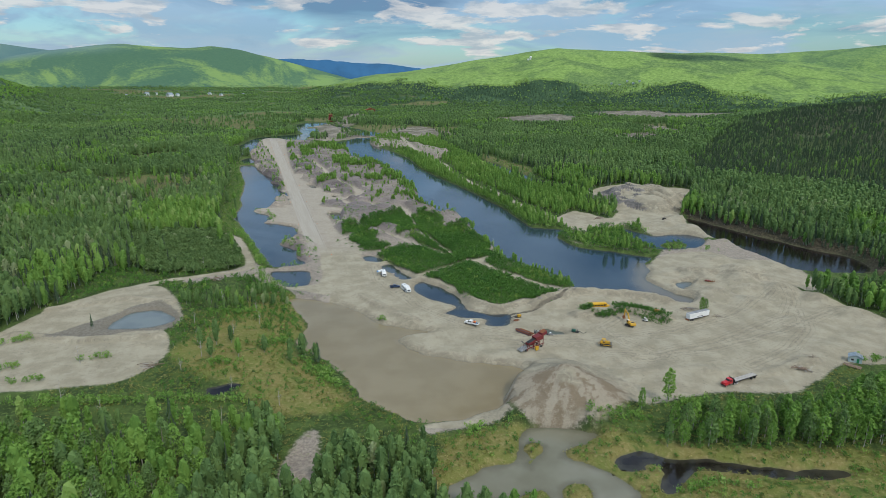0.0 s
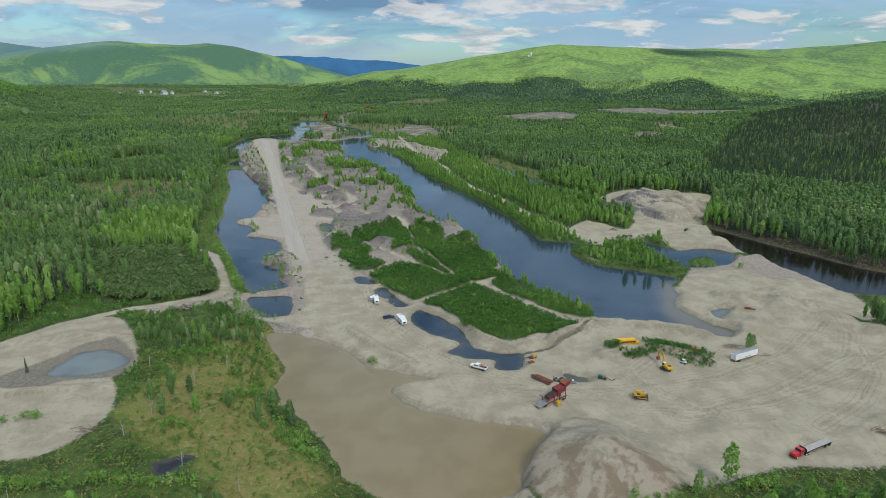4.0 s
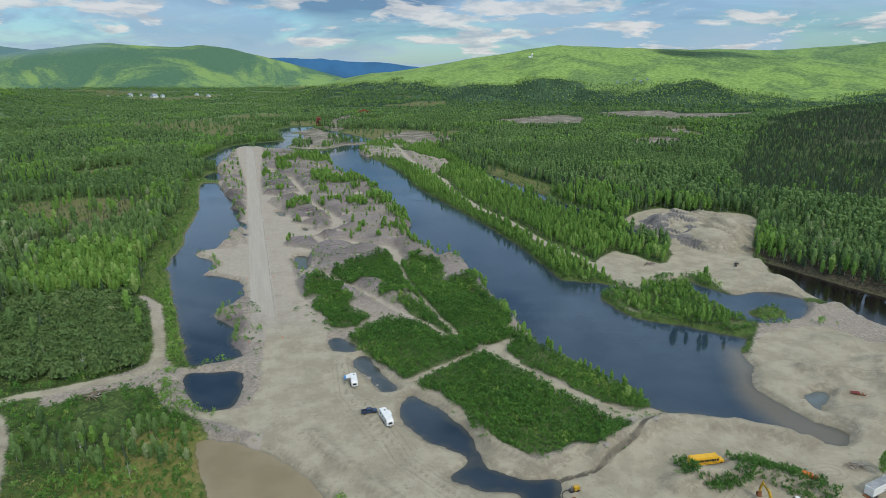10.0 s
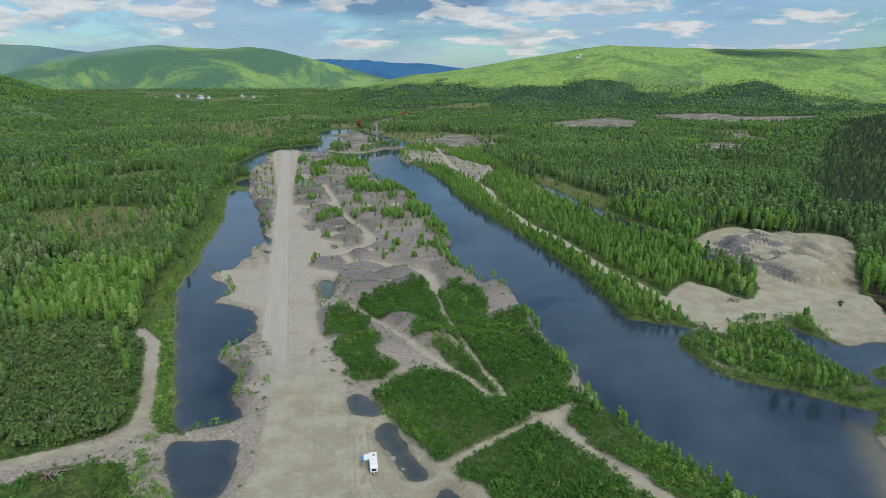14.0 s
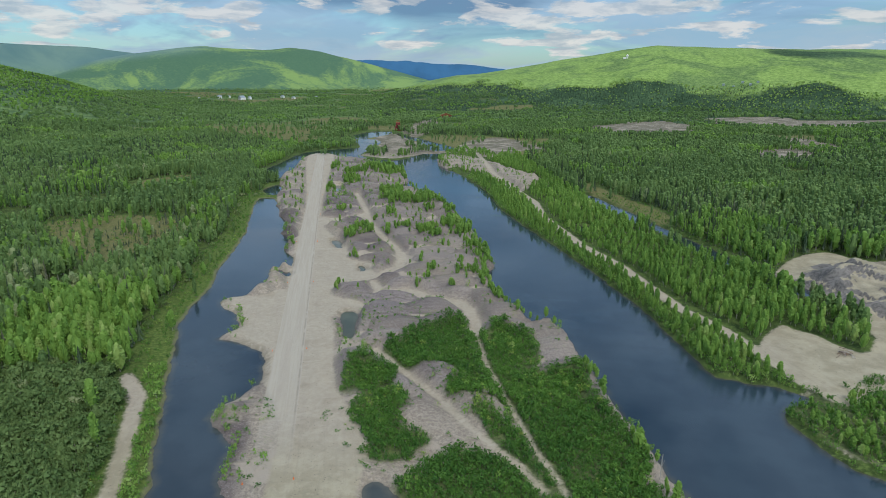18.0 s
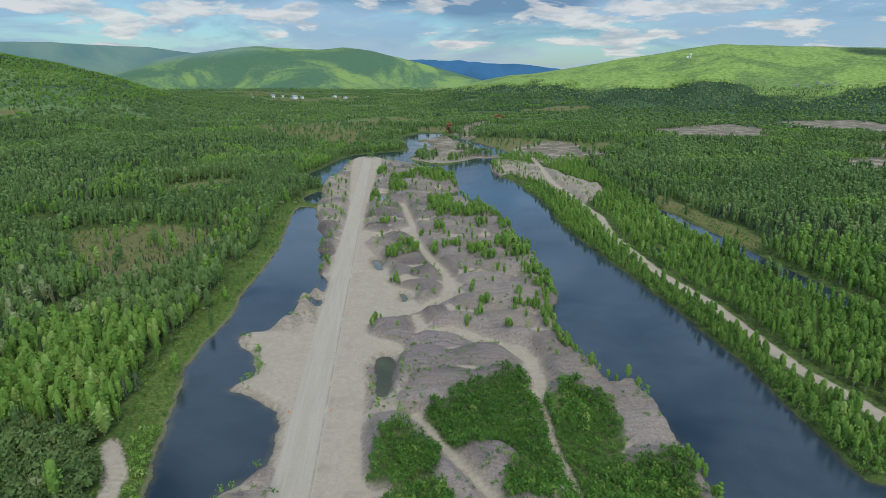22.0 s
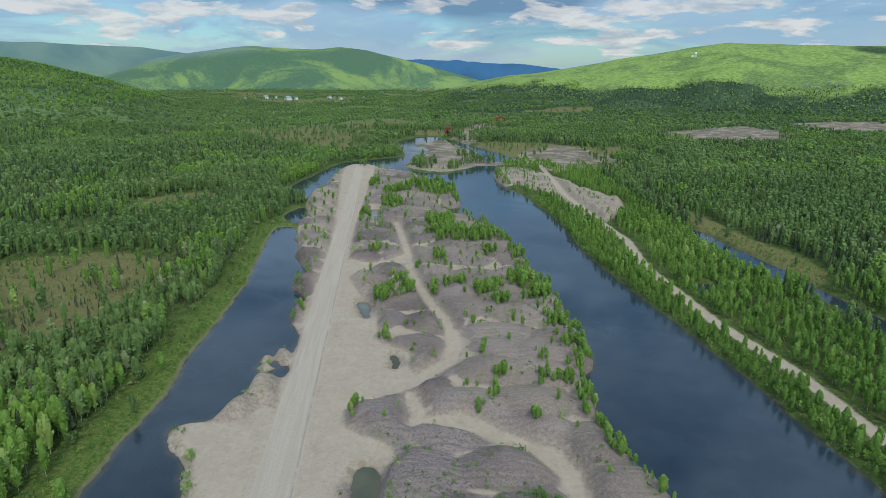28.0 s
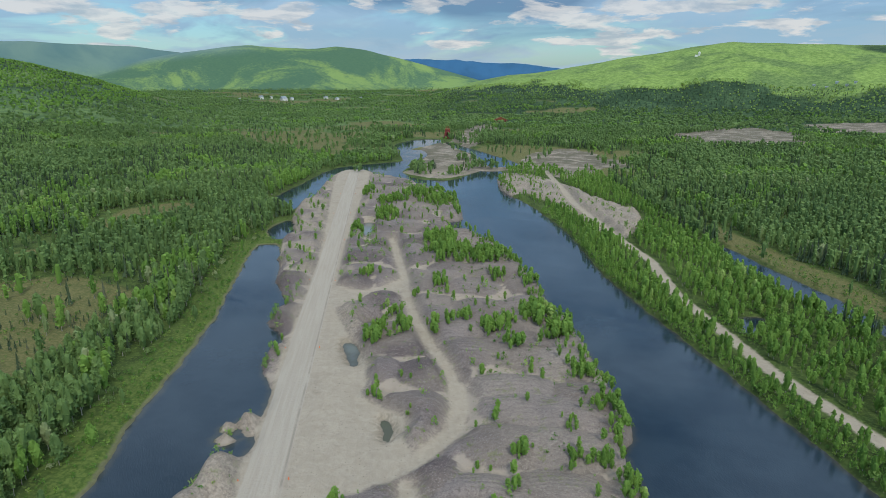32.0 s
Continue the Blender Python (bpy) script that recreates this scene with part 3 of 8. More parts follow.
PLAN["POND_SIDE"] = [(-164, 287), (-160, 301), (-147, 304), (-135, 292), (-138, 283), (-151, 278), (-161, 279)]
PLAN["POND_MID"] = [(-14, 353), (-6, 348), (3, 337), (8, 330), (10, 319), (14, 308), (25, 301), (34, 301), (33, 288), (26, 284), (22, 288), (22, 293), (18, 295), (13, 295), (7, 298), (2, 303), (7, 311), (0, 318), (-6, 322), (-16, 337)]
PLAN["POOL_A"] = [(-54, 403), (-50, 408), (-40, 398), (-41, 392), (-50, 394)]
PLAN["POOL_C"] = [(-101, 543), (-95, 545), (-90, 533), (-86, 512), (-91, 510), (-96, 524)]
PLAN["POOL_D"] = [(-150, 686), (-145, 687), (-141, 680), (-137, 667), (-140, 665), (-145, 673)]
PLAN["POOL_E"] = [(-151, 711), (-147, 716), (-143, 718), (-140, 706), (-143, 702)]
PLAN["POOL_F"] = [(-114, 626), (-111, 625), (-109, 622), (-108, 618), (-108, 613), (-109, 613), (-111, 616), (-111, 619)]
PLAN["STREAM_BOG"] = [(-93, 220), (-87, 224), (-80, 224), (-84, 217), (-86, 211)]
PLAN["GRAVEL_PEN"] = [(-350, 1202), (-313, 1012), (-270, 881), (-219, 742), (-190, 671), (-166, 609), (-163, 531), (-146, 489), (-106, 393), (-100, 378), (-110, 374), (-115, 376), (-127, 396), (-150, 445), (-166, 462), (-168, 458), (-152, 438), (-131, 396), (-127, 377), (-142, 363), (-154, 352), (-148, 343), (-136, 354), (-115, 356), (-104, 342), (-90, 335), (-83, 327), (-70, 303), (-39, 277), (-20, 240)]
PLAN["GRAVEL_PEN"] += [(4, 221), (14, 204), (25, 206), (28, 198), (35, 194), (53, 194), (66, 203), (89, 211), (107, 217), (135, 217), (145, 223), (170, 242), (190, 243), (234, 258), (237, 291), (224, 293), (216, 311), (204, 322), (202, 341), (214, 367), (203, 391), (202, 422), (187, 468), (107, 355), (67, 430), (9, 636), (-86, 998), (-179, 1096), (-244, 1149), (-307, 1201)]
PLAN["GRAVEL_MOUND"] = [(100, 502), (111, 482), (146, 504), (166, 513), (160, 487), (164, 467), (187, 470), (205, 457), (221, 464), (214, 478), (203, 497), (206, 519), (213, 550), (265, 649), (252, 675), (216, 674), (201, 694), (170, 673), (143, 628), (159, 613), (158, 549), (141, 522), (123, 547)]
PLAN["GRAVEL_SIDE"] = [(-203, 267), (-203, 288), (-197, 312), (-171, 339), (-154, 330), (-135, 300), (-129, 285), (-133, 275), (-125, 262), (-120, 244), (-127, 224), (-142, 219), (-170, 214), (-186, 219), (-208, 255)]
PLAN["GRAVEL_ISLE"] = [(-263, 1200), (-251, 1233), (-279, 1283), (-302, 1481), (-277, 1552), (-218, 1448), (-187, 1332), (-158, 1273), (-168, 1234), (-192, 1164), (-218, 1158)]
PLAN["SAND_RUNWAY"] = [(-339, 1174), (-304, 1191), (-238, 952), (-196, 803), (-166, 718), (-131, 661), (-120, 591), (-106, 543), (-92, 501), (-79, 461), (-58, 429), (-55, 401), (-48, 392), (-39, 378), (-34, 361), (-26, 356), (-17, 353), (-16, 340), (-6, 320), (2, 310), (4, 297), (15, 295), (30, 283), (30, 270), (21, 257), (-10, 266), (-4, 280), (-14, 284), (-29, 298), (-34, 303), (-46, 323), (-60, 323), (-92, 337), (-92, 341), (-75, 341), (-73, 356), (-81, 393), (-92, 434), (-113, 475), (-133, 551), (-147, 585), (-175, 677), (-195, 747), (-235, 870)]
PLAN["SAND_PLANT"] = [(-17, 270), (-6, 276), (13, 280), (33, 288), (36, 303), (55, 320), (79, 334), (101, 330), (121, 325), (135, 313), (125, 335), (142, 355), (134, 383), (154, 410), (188, 417), (197, 379), (199, 336), (215, 310), (224, 293), (246, 273), (212, 249), (192, 246), (170, 242), (145, 223), (107, 218), (71, 207), (45, 200), (27, 208), (34, 233), (12, 246), (-8, 254)]
PLAN["BUSH_A"] = [(-75, 482), (-60, 479), (-56, 462), (-50, 442), (-40, 431), (-43, 421), (-53, 421), (-61, 432), (-69, 442), (-65, 456), (-73, 459), (-76, 469)]
PLAN["BUSH_B"] = [(-61, 508), (-52, 522), (-40, 532), (-31, 515), (-25, 489), (-17, 461), (-23, 460), (-34, 463), (-32, 476), (-39, 484), (-50, 480), (-60, 484), (-65, 497)]
PLAN["BUSH_C"] = [(-25, 517), (-14, 526), (-5, 515), (0, 489), (7, 485), (15, 482), (20, 462), (26, 441), (30, 426), (30, 414), (32, 403), (9, 400), (0, 417), (-7, 442), (-14, 462), (-22, 489)]
PLAN["BUSH_D"] = [(-41, 409), (-27, 426), (-7, 415), (13, 394), (2, 382), (-13, 366), (-19, 371), (-27, 383), (-39, 399)]
PLAN["BUSH_E"] = [(-7, 366), (14, 386), (24, 383), (32, 366), (48, 343), (57, 329), (53, 320), (42, 317), (32, 313), (23, 319), (15, 330), (10, 343), (-5, 358)]
PLAN["BUSH_F"] = [(32, 397), (43, 399), (56, 386), (67, 368), (78, 347), (68, 343), (55, 355), (36, 377)]
PLAN["BUSH_G"] = [(-22, 448), (-17, 446), (-8, 435), (-4, 420), (-6, 415), (-13, 425), (-19, 432)]
PLAN["BUSH_BUS"] = [(77, 302), (84, 304), (90, 306), (98, 308), (104, 303), (108, 299), (109, 291), (108, 287), (105, 292), (102, 297), (98, 302), (90, 301), (83, 297), (77, 297)]
PLAN["BUSH_ISLE"] = [(95, 480), (113, 485), (146, 499), (152, 469), (152, 433), (141, 417), (123, 427), (99, 438), (92, 462)]
PLAN["BOG"] = [(-118, 265), (-107, 322), (-85, 329), (-66, 283), (-67, 257), (-41, 220), (-30, 210), (-45, 198), (-64, 199), (-77, 216), (-116, 242)]
PLAN["BOG_WEST"] = [(-390, 713), (-376, 725), (-341, 742), (-292, 728), (-278, 714), (-279, 685), (-271, 651), (-270, 631), (-266, 611), (-275, 604), (-307, 617), (-391, 691)]
PLAN["BOG_WEST_B"] = [(-424, 858), (-448, 920), (-420, 954), (-396, 953), (-387, 922), (-394, 881), (-398, 849)]
PLAN["TRACK_STRIP"] = [(-84, 1241), (-45, 1020), (-19, 920), (3, 846), (9, 783), (34, 691), (54, 645), (75, 568), (89, 541), (101, 504), (106, 488), (115, 479)]
PLAN["TRACK_A"] = [(-89, 571), (-73, 578), (-59, 570), (-45, 563), (-35, 552), (-30, 533), (-30, 522)]
PLAN["TRACK_B"] = [(-27, 352), (-13, 363), (2, 378), (16, 390), (32, 403)]
PLAN["TRACK_C"] = [(-72, 498), (-54, 476), (-37, 457), (-27, 442), (-17, 430), (-7, 419), (0, 408)]
PLAN["TRACK_D"] = [(18, 390), (34, 373), (46, 359), (56, 346)]
PLAN["TRACK_TRAIL"] = [(-166, 459), (-152, 445), (-127, 392), (-121, 374), (-131, 364), (-143, 359), (-155, 353), (-162, 350), (-185, 330), (-201, 303), (-206, 267), (-214, 243)]
PLAN["TRACK_E"] = [(-91, 652), (-87, 635), (-87, 622), (-92, 609), (-98, 598), (-103, 592)]
PLAN["TRACK_F"] = [(-180, 867), (-161, 817), (-146, 776), (-135, 742), (-123, 714), (-111, 690), (-99, 669), (-91, 651), (-87, 634)]
PLAN["FAR_TAIL_A"] = [(-287, 1657), (-286, 1944), (-239, 2008), (-229, 1731), (-217, 1499), (-252, 1528)]
PLAN["FAR_TAIL_B"] = [(-127, 1314), (-99, 1456), (-46, 1508), (11, 1373), (-2, 1284), (-60, 1256), (-110, 1236)]
PLAN["FAR_TAIL_C"] = [(118, 1741), (207, 1888), (354, 2025), (414, 1801), (334, 1612), (248, 1594), (163, 1577)]
PLAN["FAR_TAIL_D"] = [(507, 2124), (647, 2268), (763, 2177), (610, 1842), (527, 1886), (481, 1973)]
PLAN["FAR_TAIL_E"] = [(330, 1286), (426, 1365), (458, 1289), (406, 1205), (348, 1219)]
PLAN["FAR_TAIL_F"] = [(497, 1584), (545, 1504), (537, 1368), (473, 1327), (456, 1419)]
PLAN["FAR_TAIL_G"] = [(-98, 1287), (-32, 1428), (6, 1359), (-48, 1177)]
PLAN["FAR_TAIL_H"] = [(500, 2044), (786, 2133), (989, 2120), (901, 1966), (598, 1838)]
PLAN["LAKE_EAST"] = [(-292, 1600), (-247, 1529), (-200, 1451), (-148, 1360), (-124, 1303), (-143, 1271), (-168, 1288), (-185, 1339), (-213, 1417), (-266, 1525)]
PLAN["LAKE_FAR"] = [(-365, 1524), (-347, 1622), (-296, 1621), (-295, 1538), (-310, 1479), (-335, 1440)]
PLAN["POND_FAR"] = [(317, 1092), (342, 1105), (348, 1070), (318, 1028), (313, 1047)]
PLAN["POOL_STRIP"] = [(36, 756), (48, 760), (44, 743), (34, 736)]
PLAN["GRAVEL_STRIP"] = [(-82, 1182), (-58, 1139), (-24, 1048), (5, 1014), (7, 958), (-15, 898), (-36, 949), (-61, 1013), (-84, 1050), (-97, 1069), (-123, 1073), (-142, 1205), (-108, 1213)]
PLAN["GRAVEL_SOUTH"] = [(-50, 164), (-49, 178), (-46, 188), (-42, 187), (-39, 169), (-40, 155), (-46, 155)]
PLAN["GRAVEL_SHORE"] = [(-7, 191), (4, 198), (20, 206), (25, 200), (18, 194), (3, 189), (-4, 186)]
PLAN["GRAVEL_CAUSEWAY"] = [(-173, 1270), (-120, 1276), (-61, 1293), (15, 1320), (13, 1287), (-60, 1262), (-118, 1245), (-168, 1234)]
PLAN["ISLET_A"] = [(-166, 603), (-164, 605), (-160, 605), (-159, 602), (-162, 600)]
PLAN["ISLET_B"] = [(-168, 610), (-166, 612), (-163, 612), (-162, 609), (-165, 607)]
PLAN["ISLET_C"] = [(-164, 616), (-161, 619), (-157, 617), (-155, 610), (-155, 606), (-159, 609)]
PLAN["BOG_CANAL"] = [(62, 969), (82, 918), (99, 864), (114, 831), (119, 793), (106, 763), (95, 796), (83, 834), (73, 867), (59, 906)]
PLAN["BOG_SOUTH"] = [(0, 182), (19, 193), (31, 194), (55, 191), (76, 185), (97, 180), (148, 178), (131, 152), (67, 149), (0, 149)]
PLAN["TRENCH"] = [(34, 300), (46, 304), (60, 316), (80, 339)]
PLAN["WILLOWS"] = [(-232, 436), (-203, 457), (-166, 456), (-145, 421), (-128, 385), (-138, 372), (-163, 364), (-187, 373)]
PLAN["POND_MUD"] = [(-184, 264), (-178, 277), (-167, 294), (-162, 308), (-149, 312), (-132, 293), (-131, 276), (-150, 272), (-161, 264)]

# ---------------------------------------------------------------- plan


def rounded(pts, n=3):
    """A closed outline drawn through its corners (Catmull-Rom)."""
    p = np.array(pts, float)
    a, b, c, d = np.roll(p, 1, 0), p, np.roll(p, -1, 0), np.roll(p, -2, 0)
    out = []
    for u in np.arange(n) / n:
        out.append(0.5 * (2 * b + (c - a) * u + (2 * a - 5 * b + 4 * c - d) * u * u + (3 * b - a - 3 * c + d) * u ** 3))
    return np.stack(out, 1).reshape(-1, 2)


SHAPES = {}


def inside(name, x, y, reach=30.0, n=3):
    """Signed distance to an outline of the plan: positive inside, cut off at -reach."""
    if name not in SHAPES:
        SHAPES[name] = rounded(PLAN[name], n)
    p = SHAPES[name]
    res = np.full(x.shape, -reach)
    near = (x > p[:, 0].min() - reach) & (x < p[:, 0].max() + reach) & (y > p[:, 1].min() - reach) & (y < p[:, 1].max() + reach)
    px, py = x[near], y[near]
    d2, odd = np.full(px.shape, 1e9), np.zeros(px.shape, bool)
    for (ax, ay), (bx, by) in zip(p, np.roll(p, -1, 0)):
        ex, ey = bx - ax, by - ay
        t = np.clip(((px - ax) * ex + (py - ay) * ey) / (ex * ex + ey * ey + 1e-9), 0, 1)
        d2 = np.minimum(d2, (px - ax - t * ex) ** 2 + (py - ay - t * ey) ** 2)
        if abs(ey) > 1e-9:
            odd ^= ((ay > py) != (by > py)) & (px < ax + (py - ay) * ex / ey)
    d = np.sqrt(d2)
    res[near] = np.maximum(np.where(odd, d, -d), -reach)
    return res


def along(name, x, y, reach=30.0):
    """Distance to an open line of the plan."""
    p = np.array(PLAN[name], float)
    res = np.full(x.shape, reach)
    for (ax, ay), (bx, by) in zip(p[:-1], p[1:]):
        ex, ey = bx - ax, by - ay
        t = np.clip(((x - ax) * ex + (y - ay) * ey) / (ex * ex + ey * ey), 0, 1)
        res = np.minimum(res, np.hypot(x - ax - t * ex, y - ay - t * ey))
    return res


def lattice(ix, iy, seed):
    h = np.sin(ix * 127.1 + iy * 311.7 + seed * 74.7) * 43758.5453
    return h - np.floor(h)


def value(x, y, seed=0):
    ix, iy = np.floor(x), np.floor(y)
    fx, fy = x - ix, y - iy
    fx, fy = fx * fx * (3 - 2 * fx), fy * fy * (3 - 2 * fy)
    a, b = lattice(ix, iy, seed), lattice(ix + 1, iy, seed)
    c, d = lattice(ix, iy + 1, seed), lattice(ix + 1, iy + 1, seed)
    return (a + (b - a) * fx) * (1 - fy) + (c + (d - c) * fx) * fy


def fbm(x, y, size, seed=0, octaves=4):
    v, amp, tot = 0, 1.0, 0
    for o in range(octaves):
        v = v + amp * value(x / size * 2 ** o + 17.3 * o, y / size * 2 ** o - 9.1 * o, seed + o)
        tot += amp
        amp *= 0.5
    return v / tot


def smooth(lo, hi, v):
    t = np.clip((v - lo) / (hi - lo), 0, 1)
    return t * t * (3 - 2 * t)


def cells(x, y, size, seed):
    """Domed heaps: 1 on each top, falling to creases between neighbours; and each heap's own shade of gravel."""
    cx, cy = np.floor(x / size), np.floor(y / size)
    best, tone = np.full(x.shape, 9.0), np.zeros(x.shape)
    for i in (-1, 0, 1):
        for j in (-1, 0, 1):
            gx, gy = cx + i, cy + j
            px = (gx + 0.2 + 0.6 * lattice(gx, gy, seed)) * size
            py = (gy + 0.2 + 0.6 * lattice(gx, gy, seed + 3)) * size
            d = np.hypot(x - px, y - py) / size
            tone = np.where(d < best, lattice(gx, gy, seed + 7), tone)
            best = np.minimum(best, d)
    return np.clip(1 - (best / 0.85) ** 2, 0, 1), tone


PLAN["GRASS_ISLET"] = [(159, 439), (163, 432), (172, 432), (179, 440), (177, 447), (168, 446)]
PLAN["POND_ISLE"] = [(146, 493), (152, 483), (158, 474), (165, 468), (179, 472), (192, 471), (199, 458), (186, 435), (172, 429), (160, 424), (152, 429), (148, 440), (145, 452), (143, 468)]
PLAN["POOL_B"] = [(-37, 388), (-33, 387), (-31, 380), (-27, 374), (-23, 368), (-19, 362), (-19, 357), (-24, 355), (-27, 358), (-29, 365), (-32, 370), (-36, 375), (-39, 382)]
PLAN["SAND_LOBE"] = [(-161, 683), (-152, 679), (-138, 665), (-127, 650), (-126, 638), (-112, 631), (-104, 624), (-103, 613), (-98, 608), (-96, 599), (-103, 590), (-109, 583), (-115, 578), (-115, 566), (-109, 562), (-100, 558), (-93, 555), (-90, 548), (-96, 541), (-109, 538), (-132, 597)]
PLAN["MESA"] = [(147, 620), (160, 640), (184, 664), (222, 662), (246, 632), (238, 590), (222, 556), (196, 536), (174, 548), (160, 574), (154, 598)]
PLAN["TRACK_G"] = [(-31, 524), (-26, 509), (-23, 492), (-18, 477), (-14, 464), (-8, 446), (-2, 428), (3, 417), (7, 406)]
PLAN["TRACK_H"] = [(-95, 589), (-87, 572), (-76, 571), (-67, 571), (-57, 566), (-47, 565), (-40, 562), (-35, 554)]
PLAN["SAND_LOBE_B"] = [(-176, 726), (-162, 732), (-154, 750), (-143, 757), (-148, 777), (-155, 765), (-166, 753), (-183, 759), (-182, 747)]
PLAN["POOL_H"] = [(-221, 919), (-213, 923), (-205, 903), (-200, 878), (-201, 866), (-211, 889)]
PLAN["SAND_FLAT"] = [(99, 523), (118, 551), (123, 541), (127, 509), (138, 508), (163, 518), (182, 528), (192, 518), (175, 508), (151, 497), (129, 485), (112, 472), (103, 494)]
PLAN["SHOAL"] = [(132, 392), (139, 379), (138, 368), (129, 352), (127, 338), (131, 332), (139, 326), (136, 318), (130, 320), (124, 328), (120, 341), (121, 357), (126, 373)]
PLAN["POOL_I"] = [(140, 353), (149, 356), (149, 352), (143, 346), (139, 342), (138, 347)]
PLAN["BOG_WEST_C"] = [(-422, 775), (-413, 793), (-396, 777), (-398, 757)]
PLAN["GRAVEL_RIDGE"] = [(174, 426), (191, 441), (216, 453), (226, 447), (221, 416), (223, 394), (227, 382), (225, 360), (214, 338), (198, 344), (194, 371), (181, 378), (177, 398)]
PLAN["POOL_J"] = [(48, 281), (51, 283), (54, 280), (58, 278), (57, 275), (53, 275), (50, 277)]
PLAN["SAND_SPIT"] = [(-172, 553), (-161, 557), (-149, 561), (-147, 573), (-130, 555), (-116, 513), (-106, 482), (-99, 455), (-102, 451), (-113, 467), (-130, 485), (-143, 490), (-147, 497), (-143, 503), (-158, 525)]
PLAN["GRAVEL_BAR"] = PLAN["BUSH_ISLE"]
WATERS = [n for n in PLAN if n.startswith(("POND", "CANAL", "LAKE", "POOL", "STREAM")) and n != "POND_MUD"]
GRAVELS = [n for n in PLAN if n.startswith(("GRAVEL", "FAR_TAIL", "ISLET", "SAND_FLAT", "SHOAL"))]
BUSHES = [n for n in PLAN if n.startswith("BUSH")]
BOGS = [n for n in PLAN if n.startswith("BOG")]
TRACKS = {"TRACK_STRIP": 3.6, "TRACK_A": 3.0, "TRACK_G": 1.1, "TRACK_H": 2.6, "TRACK_B": 1.7, "TRACK_C": 1.7, "TRACK_D": 1.0, "TRACK_TRAIL": 2.9, "TRACK_E": 3.6, "TRACK_F": 2.6}
MID = (-25.0, 215.0)  # the hills are laid out round this place


def most(names, x, y, reach=30.0):
    res = np.full(x.shape, -reach)
    for n in names:
        res = np.maximum(res, inside(n, x, y, reach))
    return res


def thicket_in(x, y, bush):
    """Metres inside the willow thickets, which thin out to the north."""
    return bush - (fbm(x, y, 11, 15) - 0.45) * 11 + 2.0 + 2.2 * smooth(430, 400, y)


PLAN["TUSSOCK_ISLE_A"] = [(27, 181), (30, 184), (33, 183), (33, 179), (31, 177), (28, 172), (28, 178)]
PLAN["TUSSOCK_ISLE_B"] = [(41, 180), (44, 183), (48, 182), (48, 176), (44, 174), (41, 176)]
PLAN["TUSSOCK_ISLE_C"] = [(36, 159), (39, 162), (44, 162), (44, 156), (39, 152), (36, 155)]
PLAN["TUSSOCK_ISLE_D"] = [(64, 172), (67, 173), (69, 170), (69, 167), (66, 167), (65, 169)]


def to_shore(x, y):
    """Distance to open water, negative in it, with a ragged edge."""
    d = np.maximum(-most(WATERS, x, y, 40.0), most(("ISLET_A", "ISLET_B", "ISLET_C", "GRASS_ISLET", "GRAVEL_CAUSEWAY", "TUSSOCK_ISLE_A", "TUSSOCK_ISLE_B", "TUSSOCK_ISLE_C", "TUSSOCK_ISLE_D"), x, y, 40.0))
    return d + (fbm(x, y, 7.0, 5, 3) - 0.5) * 3.2 * smooth(25, 0, np.abs(d))


def to_track(x, y):
    res = np.full(x.shape, -30.0)
    for n, w in TRACKS.items():
        res = np.maximum(res, w - along(n, x, y))
    return res


RIDGES = (  # foot and crest distance; way from MID in degrees (left of ahead is negative) and top in metres
    (2250, 3350, ((-16, 0), (-12, 36), (-9, 84), (-6, 117), (-4, 126), (-1, 156), (4, 200), (7.6, 236), (10.9, 262), (15.5, 243), (19, 230), (24, 224), (30, 193), (37, 127), (50, 60))),
    (3750, 4450, ((-48, 0), (-44, 34), (-40, 99), (-37.9, 142), (-35.6, 206), (-32.8, 249), (-30, 283), (-27, 303), (-24, 288), (-22.3, 281), (-20.4, 300), (-18, 281), (-15.7, 236), (-12.8, 180), (-9.9, 118), (-7.9, 77), (-3, 13), (0, 0))),
    (3300, 4300, ((10, 60), (14, 150), (18.8, 256), (23.4, 262), (27.7, 258), (31.7, 272), (36, 292), (45, 300), (60, 260))),
    (1400, 2600, ((-75, 230), (-55, 215), (-48, 195), (-44.2, 175), (-42.3, 160), (-40.2, 137), (-37.4, 104), (-35, 62), (-32, 20), (-29, 0))),
    (4200, 4600, ((-75, 300), (-45, 301), (-35.4, 291), (-32.2, 260), (-29.7, 227), (-24, 120), (-18, 0))),
    (700, 1500, ((26, 0), (30, 16), (34, 46), (41, 70), (60, 80))),
)


def dark_foot(x, y, h, az, rad):
    """The spruce belt along the foot of the hills ahead, cloud shadow painted in, with a ragged upper edge."""
    ragged = 170 * (fbm(x, y, 330, 107) - 0.5)
    return smooth(72, 36, h + ragged) * (1 - 0.35 * smooth(10, 20, az)) * smooth(1500, 2100, rad) * smooth(52, 44, az) * smooth(-16, -8, az) * 0.95


